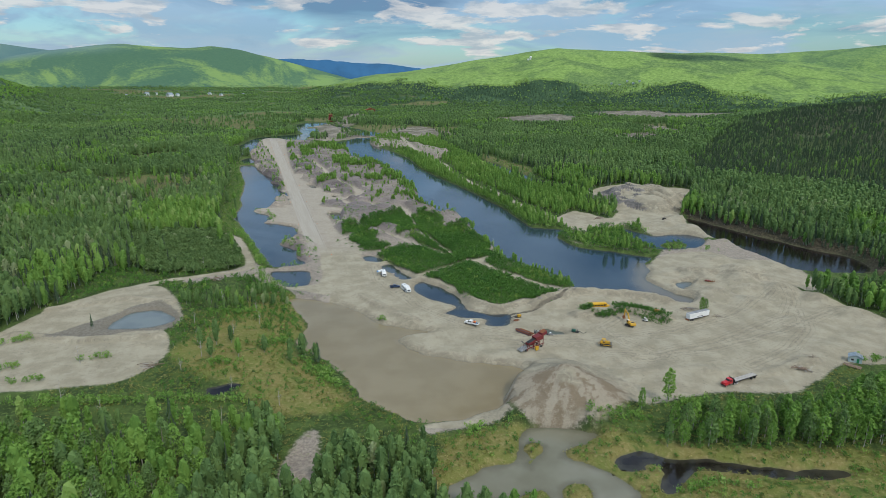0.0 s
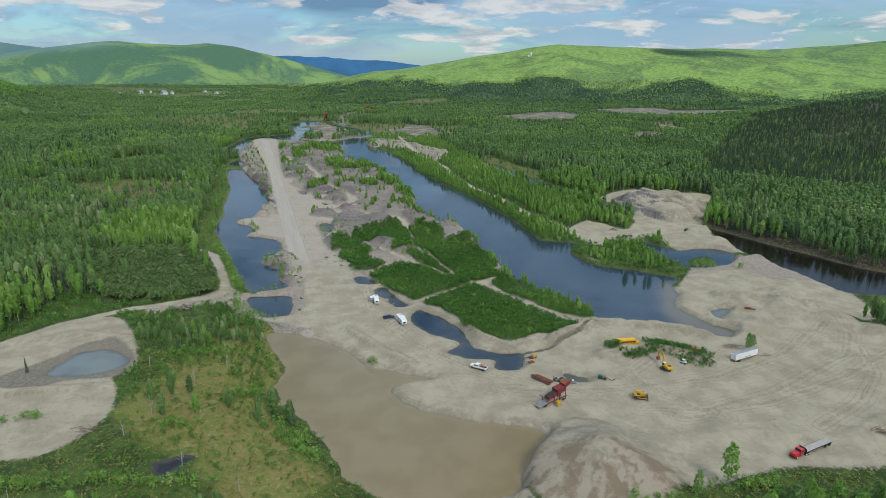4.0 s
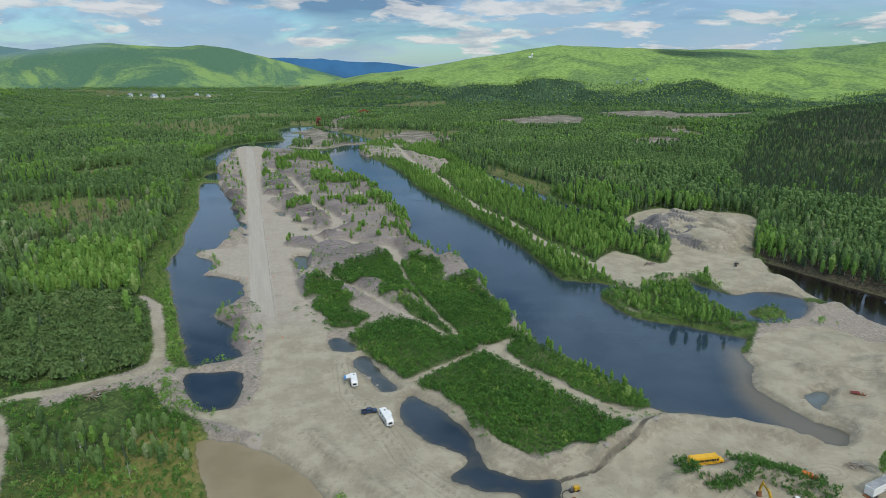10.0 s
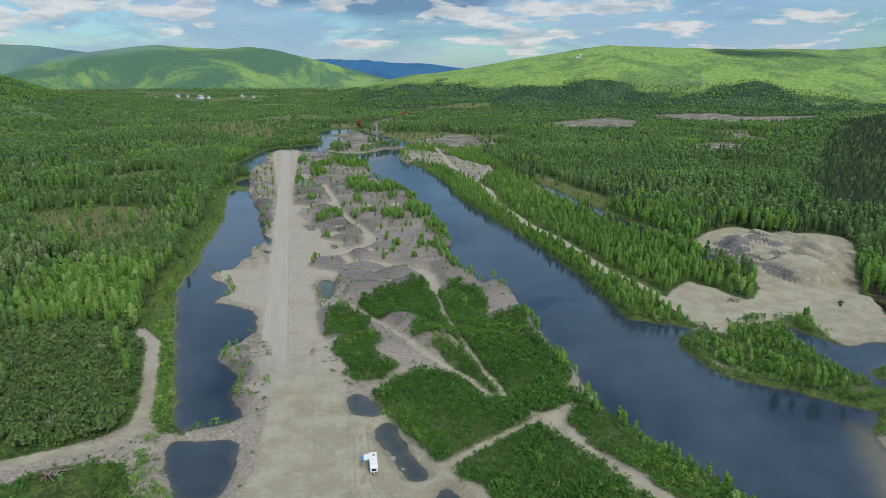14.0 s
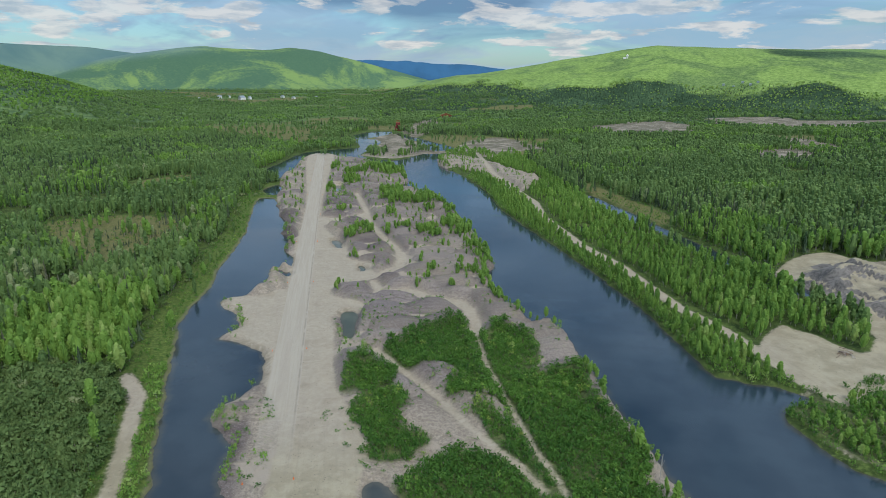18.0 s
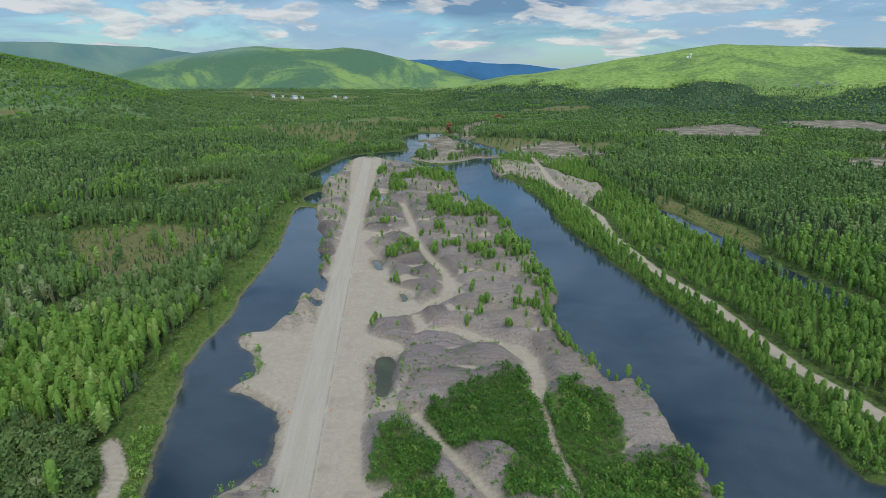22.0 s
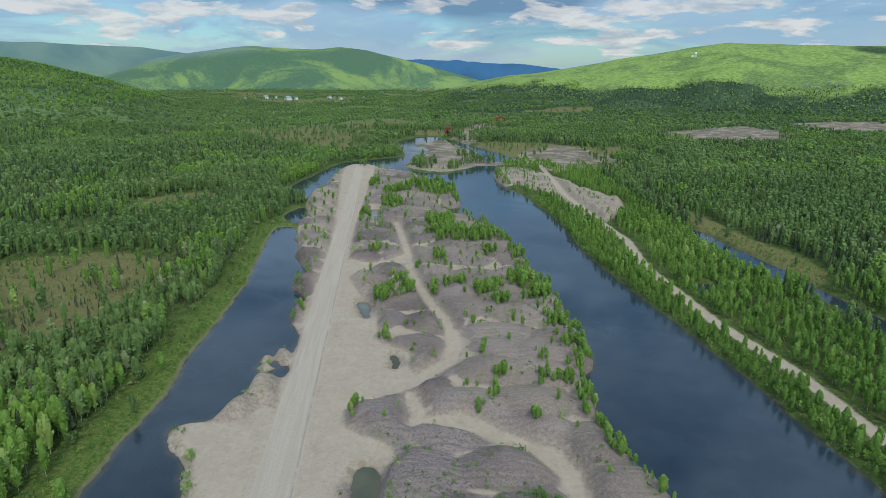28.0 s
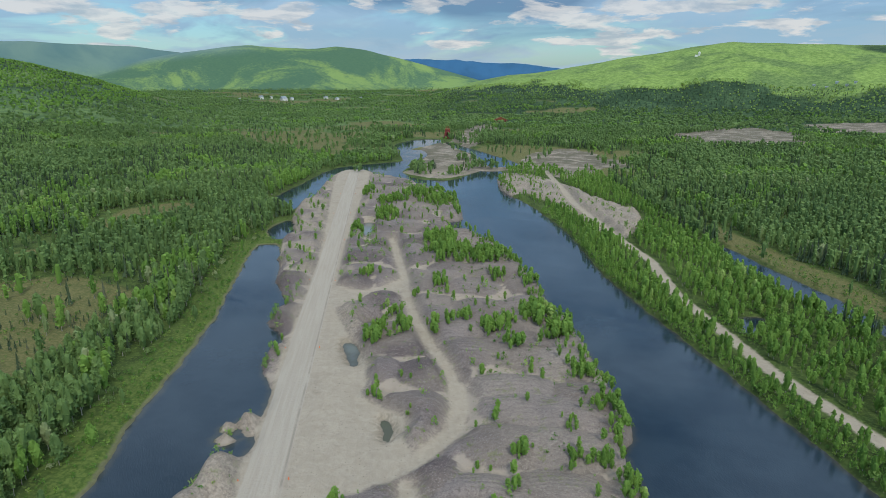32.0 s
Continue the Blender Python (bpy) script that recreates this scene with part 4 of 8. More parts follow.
def hills(x, y):
    dx, dy = x - MID[0], y - MID[1]
    r, az = np.hypot(dx, dy), np.degrees(np.arctan2(dx, dy))
    h = np.zeros(x.shape)
    for foot, crest, tops in RIDGES:
        a, t = zip(*tops)
        top = np.interp(az, a, t, left=0, right=0)
        ease = 0.5 * (smooth(foot, crest, r) + np.clip((r - foot) / (crest - foot), 0, 1)) * (1 - 0.6 * smooth(crest + 60, crest + 900, r))
        spur = fbm(az * 1.0 + 2.0 * fbm(x, y, 700, 6), r / 400, 4.5, 7, 3) - 0.5
        flank = 4 * ease * (1 - ease) ** 2 * smooth(0.02, 0.2, ease)
        h = np.maximum(h, top * (ease * (0.94 + 0.12 * fbm(x, y, 520, 3)) + flank * 0.42 * spur))
    # the valley floor climbs slowly towards the far village
    return np.maximum(h, 42 * smooth(2000, 4500, r) * smooth(4, -8, az))


def zones(x, y):
    """All that the ground's look and shape depend on."""
    z = {"shore": to_shore(x, y), "track": to_track(x, y)}
    z["gravel"] = most(GRAVELS, x, y)
    z["gravel"] = z["gravel"] + (fbm(x, y, 55, 65) - 0.5) * 70 * smooth(1180, 1400, y)
    z["sand"] = np.maximum(most(("SAND_RUNWAY", "SAND_PLANT", "SAND_LOBE", "SAND_LOBE_B", "SAND_FLAT", "SAND_SPIT", "SHOAL", "GRAVEL_SIDE", "GRAVEL_MOUND"), x, y), np.minimum(z["track"], 4.0))
    z["sand"] = np.maximum(z["sand"], np.where((y < 398) & (y > 190) & (x > -62), np.minimum(z["gravel"] - 0.6, -3.0 - most([n for n in BUSHES if n != "BUSH_ISLE"], x, y)), -30.0))
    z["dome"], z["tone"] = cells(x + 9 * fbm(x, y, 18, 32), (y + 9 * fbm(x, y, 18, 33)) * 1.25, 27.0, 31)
    islet = inside("GRASS_ISLET", x, y) > -6
    z["gravel"], z["sand"] = np.where(islet, -9.0, z["gravel"]), np.where(islet, -9.0, z["sand"])
    z["bush"] = most(BUSHES, x, y)
    z["hills"] = hills(x, y)
    z["bog"] = most(BOGS, x, y)
    z["bog"] = np.maximum(z["bog"], np.minimum((fbm(x, y * 1.6, 260, 101) - 0.60) * 260 * smooth(950, 1250, y) - 12 * smooth(1250, 950, y) - 40 * smooth(-150, 0, x), 12))
    z["bog"] = np.where(z["hills"] > 44, -12.0, z["bog"])
    return z


RUN_A, RUN_B = np.array((-62.0, 335.0)), np.array((-322.0, 1185.0))  # the runway's middle line
RUN_W = (RUN_B - RUN_A) / np.linalg.norm(RUN_B - RUN_A)


def runway_frame(x, y):
    """Metres along the runway, and to the right of its middle."""
    return (x - RUN_A[0]) * RUN_W[0] + (y - RUN_A[1]) * RUN_W[1], (x - RUN_A[0]) * RUN_W[1] - (y - RUN_A[1]) * RUN_W[0]


PILES = (  # x, y, radius, height: cone pile by the screener, heaps of the plant and of the east pit
    (46, 214, 32, 13.5), (62, 207, 18, 6.0), (34, 203, 15, 5.0), (50, 200, 13, 4.5), (26, 210, 10, 3.5), (152, 330, 15, 4.5), (166, 318, 13, 4.0), (176, 338, 14, 3.5), (196, 352, 16, 3.0),
    (176, 352, 20, 6.0), (192, 336, 18, 5.5), (206, 322, 16, 4.5), (160, 362, 14, 4.0), (188, 374, 16, 4.5), (182, 396, 15, 4.0), (214, 300, 14, 3.5), (228, 282, 14, 3.5),
    (206, 520, 17, 4.2), (186, 500, 15, 3.4), (198, 484, 20, 4.4), (150, 536, 12, 3.2), (240, 604, 20, 7.0), (58, 317, 13, 2.2), (70, 326, 12, 2.4),
)


BERMS = (  # ridges of pushed-up sand: line, half width, height
    (((50, 312), (62, 322), (80, 333), (104, 328), (122, 319)), 5.0, 2.6),
    (((68, 296), (78, 301), (92, 303), (104, 298), (113, 290)), 5.5, 2.4),
    (((30, 306), (38, 312), (46, 316)), 4.0, 2.0),
    (((12, 330), (16, 318), (26, 308)), 3.5, 1.8),
    (((-46, 325), (-30, 304), (-14, 288)), 4.0, 1.3),
    (((136, 345), (146, 352), (160, 352)), 4.0, 1.6),
    (((150, 372), (170, 366), (190, 352)), 6.0, 2.4),
    (((-200, 268), (-165, 262), (-130, 268)), 4.0, 1.6),
    (((-205, 300), (-170, 318), (-140, 312), (-126, 292)), 4.0, 1.4),
    (((100, 236), (130, 232), (160, 246)), 4.0, 1.0),
)


WHEELS = (  # where trucks turn on the apron
    ((74, 252), (98, 252), (126, 264), (152, 282), (177, 299), (190, 318), (195, 342), (183, 356), (168, 372)),
    ((84, 246), (120, 256), (160, 276), (204, 305), (225, 296)), ((100, 246), (84, 262), (76, 280), (92, 296), (120, 303)),
    ((20, 268), (40, 264), (70, 268), (110, 276), (150, 300), (184, 330)), ((-30, 345), (-14, 310), (8, 286), (30, 272), (56, 262)),
    ((130, 240), (156, 258), (176, 280), (186, 306)), ((-44, 380), (-38, 352), (-22, 322)),
)


def along_line(pts, x, y):
    res = np.full(x.shape, 1e6)
    for (ax, ay), (bx, by) in zip(pts[:-1], pts[1:]):
        ex, ey = bx - ax, by - ay
        t = np.clip(((x - ax) * ex + (y - ay) * ey) / (ex * ex + ey * ey), 0, 1)
        res = np.minimum(res, np.hypot(x - ax - t * ex, y - ay - t * ey))
    return res


def cut_bank(x, y, shore):
    """Metres behind the edge of the peat bank east of the black pond, negative elsewhere."""
    side = x - (238 + (455 - y) * 0.32)
    return np.where((side > 0) & (y > 360) & (y < 560) & (shore < 22), shore - 1.0, -5.0)


def height(x, y, z=None):
    z = z or zones(x, y)
    d = z["shore"]
    lump = fbm(x, y, 26, 11) - 0.5
    land = 1.3 + 1.6 * lump + 5.0 * (fbm(x, y, 240, 21) - 0.5) * smooth(60, 300, np.hypot(x + 60, (y - 500) * 0.45) - 150)
    # tailings: arcs of dumped ridges
    run, side = runway_frame(x, y)
    spoil = 0.6 + 6.6 * z["dome"] + 1.2 * (fbm(x, y, 9, 41, 3) - 0.5)
    on_spoil = smooth(-2, 5, z["gravel"]) * smooth(3, -6, z["sand"]) * smooth(5, -2, z["bush"])
    on_spoil *= smooth(420, 470, y) * smooth(1200, 1100, y)
    land = land + (spoil - land) * on_spoil
    flat = smooth(-5, 3, z["sand"])
    land = land + (1.45 + 0.35 * lump + 0.10 * (fbm(x, y, 2.5, 51, 2) - 0.5) - land) * flat
    for px, py, pr, ph in PILES:
        q = np.hypot(x - px, y - py) / pr * (1 + 0.35 * (fbm(x, y, 11, 61) - 0.5))
        land = np.maximum(land, 1.2 + ph * (1 - q) + 0.7 * (fbm(x, y, 3.0, 62, 3) - 0.5) * smooth(1.05, 0.8, q))
    for pts, w, h in BERMS:
        q = along_line(pts, x, y) / w * (1 + 0.8 * (fbm(x, y, 5, 63) - 0.5))
        land = land + h * (0.6 + 0.8 * fbm(x, y, 6, 64)) * smooth(1.0, 0.15, q)
    mesa = inside("MESA", x, y) + 9 * (fbm(x, y, 20, 68) - 0.5)
    land = land + smooth(-1, 26, mesa) * (11.5 + 4.0 * (fbm(x, y, 30, 69) - 0.5) - 3.5 * smooth(610, 545, y))
    land = land - 4.5 * smooth(2, 14, mesa) * smooth(0.13, 0.0, np.abs(fbm((x + 0.5 * y) * 1.6, (y - 0.5 * x) * 0.5, 26, 72, 3) - 0.5))
    land = land + 3.2 * smooth(0, 9, cut_bank(x, y, d)) * (0.7 + 0.6 * fbm(x, y, 8, 70))
    works = smooth(-3, 6, z["sand"]) * smooth(430, 400, y) * smooth(-60, 20, x)
    land = land + works * (2.2 * (fbm(x, y, 13, 66) - 0.5) + 0.9 * (fbm(x, y, 4.5, 67) - 0.5))
    land = land - 0.9 * smooth(1.6, 0.4, along("TRENCH", x, y))
    bank = smooth(0, 3.2, d)
    up = land * bank + 0.25 * smooth(0, 0.6, d)
    down = -np.minimum(2.6, 0.10 + 0.28 * -d)
    return np.where(d > 0, up, down) + z["hills"] * smooth(0, 40, d)


def spaced(parts):
    """Grid lines: runs of (end, step) from a start."""
    out = [parts[0]]
    for end, step in parts[1:]:
        n = max(1, int(round((end - out[-1]) / step)))
        out += list(out[-1] + (end - out[-1]) * (np.arange(n) + 1) / n)
    return np.array(out)


def build_ground():
    xs = spaced([-4950, (-3000, 130), (-1600, 45), (-800, 22), (-420, 9), (-240, 4.0), (-130, 2.0), (210, 1.7), (280, 2.4), (420, 6), (900, 16), (1800, 30), (3000, 60), (4950, 130)])
    ys = spaced([-4700, (-1000, 400), (0, 60), (120, 10), (170, 2.2), (430, 1.7), (690, 1.9), (960, 3.6), (1340, 6), (1900, 17), (3000, 36), (4400, 34), (4950, 60)])
    gx, gy = np.meshgrid(xs, ys)
    x, y = gx.ravel(), gy.ravel()
    z = zones(x, y)
    h = height(x, y, z)
    nx, ny = len(xs), len(ys)
    me = bpy.data.meshes.new("ground")
    me.vertices.add(nx * ny)
    me.vertices.foreach_set("co", np.stack([x, y, h], 1).ravel())
    i = (np.arange(ny - 1)[:, None] * nx + np.arange(nx - 1)[None]).ravel()
    quads = np.stack([i, i + 1, i + 1 + nx, i + nx], 1)
    me.loops.add(quads.size)
    me.loops.foreach_set("vertex_index", quads.ravel())
    me.polygons.add(len(quads))
    me.polygons.foreach_set("loop_start", np.arange(len(quads)) * 4)
    me.polygons.foreach_set("use_smooth", np.ones(len(quads), bool))
    run, side = runway_frame(x, y)
    dx, dy = x - MID[0], y - MID[1]
    az = np.degrees(np.arctan2(dx, dy))
    rad = np.hypot(dx, dy)
    foot = dark_foot(x, y, z["hills"], az, rad)
    west = smooth(-27, -31, az) * smooth(1100, 1700, rad) * smooth(3300, 2700, rad)
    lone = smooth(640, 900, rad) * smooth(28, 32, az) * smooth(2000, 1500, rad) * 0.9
    spoil = smooth(-2, 4, z["gravel"]) * smooth(1, -4, z["sand"]) * smooth(430, 480, y) * smooth(60, 20, x - 0.1 * y) * smooth(1180, 1080, y) * np.maximum(smooth(15, 18, side + 34 * (fbm(x, y, 30, 109) - 0.5)), smooth(0.52, 0.60, fbm(x, y, 28, 105)))
    spoil = spoil * (0.62 + 0.38 * smooth(0.38, 0.54, fbm(x, y, 46, 111, 3))) * (1 - 0.35 * smooth(50, 95, side))
    spoil = spoil * smooth(3, -4, inside("GRAVEL_STRIP", x, y)) * (1 - smooth(0, -6, side) * smooth(495, 510, y) * smooth(640, 610, y))
    mesa = inside("MESA", x, y)
    spoil = np.maximum(spoil, smooth(2, -2, z["sand"] - 3) * smooth(-7, -13, side + 10 * (fbm(x, y, 30, 117) - 0.5)) * smooth(380, 400, y) * smooth(900, 850, y) * smooth(-2, 2, z["gravel"]) * smooth(0.50, 0.56, fbm(x, y, 26, 121)) * (1 - smooth(495, 510, y) * smooth(640, 610, y)))
    gy_, gx_ = np.gradient(h.reshape(ny, nx), ys, xs)
    steep = np.hypot(gx_, gy_).ravel()
    scree = smooth(0.30, 0.60, steep) * smooth(-6, 1, np.maximum(inside("GRAVEL_MOUND", x, y), mesa)) * smooth(215, 175, x - 0.25 * (y - 600))
    wheel = np.full(x.shape, 20.0)
    for pts in WHEELS:
        wheel = np.minimum(wheel, along_line(pts, x, y))
    cone = np.hypot(x - PILES[0][0], y - PILES[0][1]) / PILES[0][2]
    store = {
        "shore": z["shore"], "gravel": z["gravel"], "sand": z["sand"], "bog": z["bog"],
        # spruce: last term paints cloud shadow on the hill's upper right
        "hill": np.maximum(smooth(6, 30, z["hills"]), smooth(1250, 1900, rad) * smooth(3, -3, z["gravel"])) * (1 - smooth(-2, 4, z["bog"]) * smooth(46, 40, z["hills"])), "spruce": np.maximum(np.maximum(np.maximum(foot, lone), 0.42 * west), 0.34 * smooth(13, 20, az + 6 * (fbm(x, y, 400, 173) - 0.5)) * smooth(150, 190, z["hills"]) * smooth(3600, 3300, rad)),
        "lane": smooth(60, 140, run) * smooth(905, 880, run), "side": np.clip(side, -60, 60),
        # cut: steepness of the sand, for its painted slope shading
        "spoil": spoil, "tone": z["tone"], "scree": scree, "wheel": wheel, "mud": inside("POND_MUD", x, y), "trench": 1.2 - along("TRENCH", x, y), "cut": smooth(0.22, 0.50, steep) * smooth(-1, 2, z["sand"]),
        "streak": fbm(np.arctan2(y - PILES[0][1], x - PILES[0][0]) * 9, np.hypot(x - PILES[0][0], y - PILES[0][1]) * 0.12, 1.0, 77),
        "bank": smooth(22, 6, z["shore"]) * smooth(-80, -100, x) * smooth(370, 400, y) * smooth(2, -2, z["gravel"]) * smooth(950, 850, y),
        # masks by distance for painted haze, and for painted sun on the hill
        "haze_tint": np.maximum(smooth(2900, 3900, rad) * smooth(-2, -10, az), np.maximum(0.45 * smooth(2800, 4300, rad), 0.12 * west)), "burn": lone, "sunlit_hill": smooth(8, 24, z["hills"] - 34 * smooth(3, -3, az)) * smooth(-17, -13, az), "far_haze": smooth(4250, 4450, rad) * smooth(-25, -30, az),
        "clay": smooth(0.92, 0.55, cone) * smooth(0.30, 0.46, fbm(x, y, 16, 171)) * smooth(10, -4, y - 214),
        "drive": smooth(395, 440, y) * smooth(70, 30, x - 0.1 * y), "peat": smooth(-4, 0, cut_bank(x, y, z["shore"])) * smooth(22, 14, z["shore"]),
        "old": smooth(1150, 1300, y), "moor": smooth(500, 600, y), "thicket": smooth(-1.0, 2.0, thicket_in(x, y, z["bush"])),
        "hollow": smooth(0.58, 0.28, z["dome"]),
    }
    for key, v in store.items():
        me.attributes.new(key, "FLOAT", "POINT").data.foreach_set("value", v.astype(np.float32))
    me.update()
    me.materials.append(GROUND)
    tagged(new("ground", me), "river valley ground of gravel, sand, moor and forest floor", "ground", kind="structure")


build_ground()


def build_far_range():
    """The range that closes the valley's end, its blue haze put into the colour."""
    bm = bmesh.new()
    tops = ((-17, 215), (-14.2, 226), (-12.2, 223), (-10.2, 220), (-8.2, 205), (-5.1, 198), (-2, 168), (1.1, 133), (4, 90))
    a, t = zip(*tops)
    rows = []
    for u in np.linspace(-17, 4, 160):
        d = np.array((math.sin(radians(u)), math.cos(radians(u))))
        h = np.interp(u, a, t) * (0.97 + 0.06 * float(fbm(np.array([u * 40.0]), np.array([3.0]), 30, 8)[0]))
        row = []
        for k in range(9):
            f = k / 8
            r = 4420 + 180 * f
            lump = 14 * (float(fbm(np.array([u * 60.0]), np.array([k * 12.0]), 40, 18)[0]) - 0.5) * math.sin(math.pi * f)
            row.append(bm.verts.new((MID[0] + d[0] * r, MID[1] + d[1] * r, -5 + (h + 5) * f + lump)))
        rows.append(row)
    for p, q in zip(rows[:-1], rows[1:]):
        for k in range(8):
            bm.faces.new((p[k], q[k], q[k + 1], p[k + 1])).smooth = True
    me = bpy.data.meshes.new("backdrop_mountains")
    bm.to_mesh(me)
    bm.free()
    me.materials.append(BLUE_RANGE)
    tagged(new("backdrop_mountains", me), "far mountain range at the valley's end, blue with painted haze", "mountains", kind="structure")


build_far_range()


def build_water(names, name, label, mat, level=0.0):
    """One sheet of water per pond, in small squares, its rim buried in the banks."""
    n = names[0]
    p = rounded(PLAN[n])
    (x0, y0), (x1, y1) = p.min(0) - 6, p.max(0) + 6
    step = 3.0 if len(p) > 40 else 1.5
    xs, ys = np.arange(x0, x1 + step, step), np.arange(y0, y1 + step, step)
    gx, gy = np.meshgrid(xs, ys)
    d = inside(n, gx.ravel(), gy.ravel()).reshape(gx.shape)
    wet = (np.maximum(np.maximum(d[:-1, :-1], d[1:, 1:]), np.maximum(d[1:, :-1], d[:-1, 1:])) > -2.2)
    nx = len(xs)
    jj, ii = np.nonzero(wet)
    k = jj * nx + ii
    quads = np.stack([k, k + 1, k + 1 + nx, k + nx], 1)
    used, inv = np.unique(quads.ravel(), return_inverse=True)
    co = np.stack([gx.ravel()[used], gy.ravel()[used], np.full(len(used), level)], 1)
    me = bpy.data.meshes.new(name)
    me.from_pydata(co.tolist(), [], inv.reshape(-1, 4).tolist())
    me.attributes.new("depth", "FLOAT", "POINT").data.foreach_set("value", -to_shore(co[:, 0], co[:, 1]).astype(np.float32))
    silt = smooth(-11, 0, inside("SHOAL", co[:, 0], co[:, 1]) + 5 * (fbm(co[:, 0], co[:, 1], 9, 143) - 0.5))
    me.attributes.new("silt", "FLOAT", "POINT").data.foreach_set("value", silt.astype(np.float32))
    me.materials.append(mat)
    return tagged(new(name, me), label, "water", kind="structure")


build_water(("CANAL_EAST",), "water_canal_east", "dark still water of the wide dredge canal", WATER_WIDE)
build_water(("LAKE_NORTH",), "water_lake_north", "blue-grey water of the lake beyond the runway", WATER_DARK, 0.012)
build_water(("CANAL_WEST",), "water_canal_west", "dark still water of the canal along the forest", WATER_DARK)
build_water(("CANAL_LINK",), "water_link", "small dark pool between two dikes", WATER_DARK)
build_water(("POND_NEAR",), "water_pond_dike", "small dark pond behind a gravel dike", WATER_DARK)
build_water(("CANAL_FAR",), "water_canal_far", "narrow dark canal between woods", WATER_DARK)
build_water(("POND_ISLE",), "water_pond_island", "shallow pond behind the bushy island", WATER_WIDE)
build_water(("POND_BLACK",), "water_pond_black", "black peaty pond under a cut bank", WATER_PEAT)
build_water(("POND_BROWN",), "water_settling_pond", "opaque brown silty settling pond", WATER_BROWN)
build_water(("POND_SOUTH",), "water_pond_south", "pale silty pond below the embankment", WATER_SILT)
build_water(("POND_STREAM",), "water_stream", "dark winding stream between grass banks", WATER_PEAT)
build_water(("POND_SIDE",), "water_pond_side", "grey shallow pond on a mud flat", WATER_GREY)
build_water(("POND_MID",), "water_pond_wash", "dark wash pond beside the parked trailers", WATER_DARK)
for pool in ("POOL_A", "POOL_B"):
    build_water((pool,), "water_pool_clear", "small dark clear pool beside the thicket", WATER_POOL)
for pool in ("POOL_D", "POOL_E", "POOL_H", "POOL_I"):
    build_water((pool,), "water_pool", "small grey pool in the gravel", WATER_GREY)
for pool in ("POOL_C", "POOL_F", "POOL_J"):
    build_water((pool,), "water_pool_green", "shallow greenish pool beside the runway", WATER_GREEN)
build_water(("LAKE_EAST",), "water_lake_inlet", "blue-grey inlet behind a gravel island", WATER_DARK)
build_water(("LAKE_FAR",), "water_lake_far", "far blue-grey arm of the lake", WATER_DARK)
build_water(("POND_FAR",), "water_pond_far", "far pond among birch woods", WATER_DARK)
build_water(("POOL_STRIP",), "water_pool_dark", "dark pool among young birches", WATER_DARK)
build_water(("STREAM_BOG",), "water_bog_pool", "small dark pool in the moor", WATER_PEAT)

# ---------------------------------------------------------------- woods


def tri_cloud(rng, n, centres, size, up=0.35):
    """n ragged leaf clumps as single triangles round given centres, turned outwards and up."""
    v = []
    mid = centres.mean(0)
    for k in range(n):
        c = centres[k]
        out = (c - mid) * (1, 1, 0.4) + rng.normal(0, 0.5, 3) * np.linalg.norm(c - mid + 0.01)
        out = out / (np.linalg.norm(out) + 1e-6) + (0, 0, up)
        out /= np.linalg.norm(out)
        face = out + rng.normal(0, 0.52, 3)
        face /= np.linalg.norm(face) + 1e-6
        a = np.cross(face, np.cross((0, 0, 1.0), face) + rng.normal(0, 0.35, 3))
        a /= np.linalg.norm(a) + 1e-6
        b = np.cross(a, face)
        s = size * rng.uniform(0.65, 1.35)
        v += [c + a * s * 1.15, c - a * s * 0.7 + b * s * rng.uniform(0.6, 1.0), c - a * s * 0.6 - b * s * rng.uniform(0.6, 1.0)]
    return np.array(v)


def crown_shell(rng, rings, seg, wide, bare, swell=1.0):
    """The dense inside of a leafy crown: a lumpy closed shell, narrow below and rounded on top."""
    t = np.linspace(0.0, 0.88, rings)
    ring = []
    for k in range(rings):
        a = np.arange(seg) * 2 * math.pi / seg + rng.uniform(0, 6.28) / seg + k * math.pi / seg
        r = swell * wide * (math.sin(math.pi * (0.16 + 0.70 * t[k])) ** 0.8) * rng.uniform(0.62, 1.25, seg)
        z = bare + (1 - bare) * (t[k] + rng.uniform(-0.35, 0.35, seg) / (rings + 1))
        ring.append(np.stack([np.cos(a) * r, np.sin(a) * r, z], 1))
    tip = np.array((rng.normal(0, 0.02), rng.normal(0, 0.02), 1.0))
    v = []
    for lo, hi in zip(ring[:-1], ring[1:]):
        for i in range(seg):
            j = (i + 1) % seg
            v += [lo[i], lo[j], hi[i], lo[j], hi[j], hi[i]]
    for i in range(seg):
        v += [ring[-1][i], ring[-1][(i + 1) % seg], tip]
    return np.array(v)


def stem(h, r0, r1, sides=3, lean=(0, 0), z0=-0.4):
    """A tapered trunk."""
    ang = np.arange(sides) * 2 * math.pi / sides
    lo = np.stack([np.cos(ang) * r0, np.sin(ang) * r0, np.full(sides, z0)], 1)
    hi = np.stack([np.cos(ang) * r1 + lean[0], np.sin(ang) * r1 + lean[1], np.full(sides, h)], 1)
    v = []
    for i in range(sides):
        j = (i + 1) % sides
        v += [lo[i], lo[j], hi[j], lo[i], hi[j], hi[i]]
    return np.array(v)


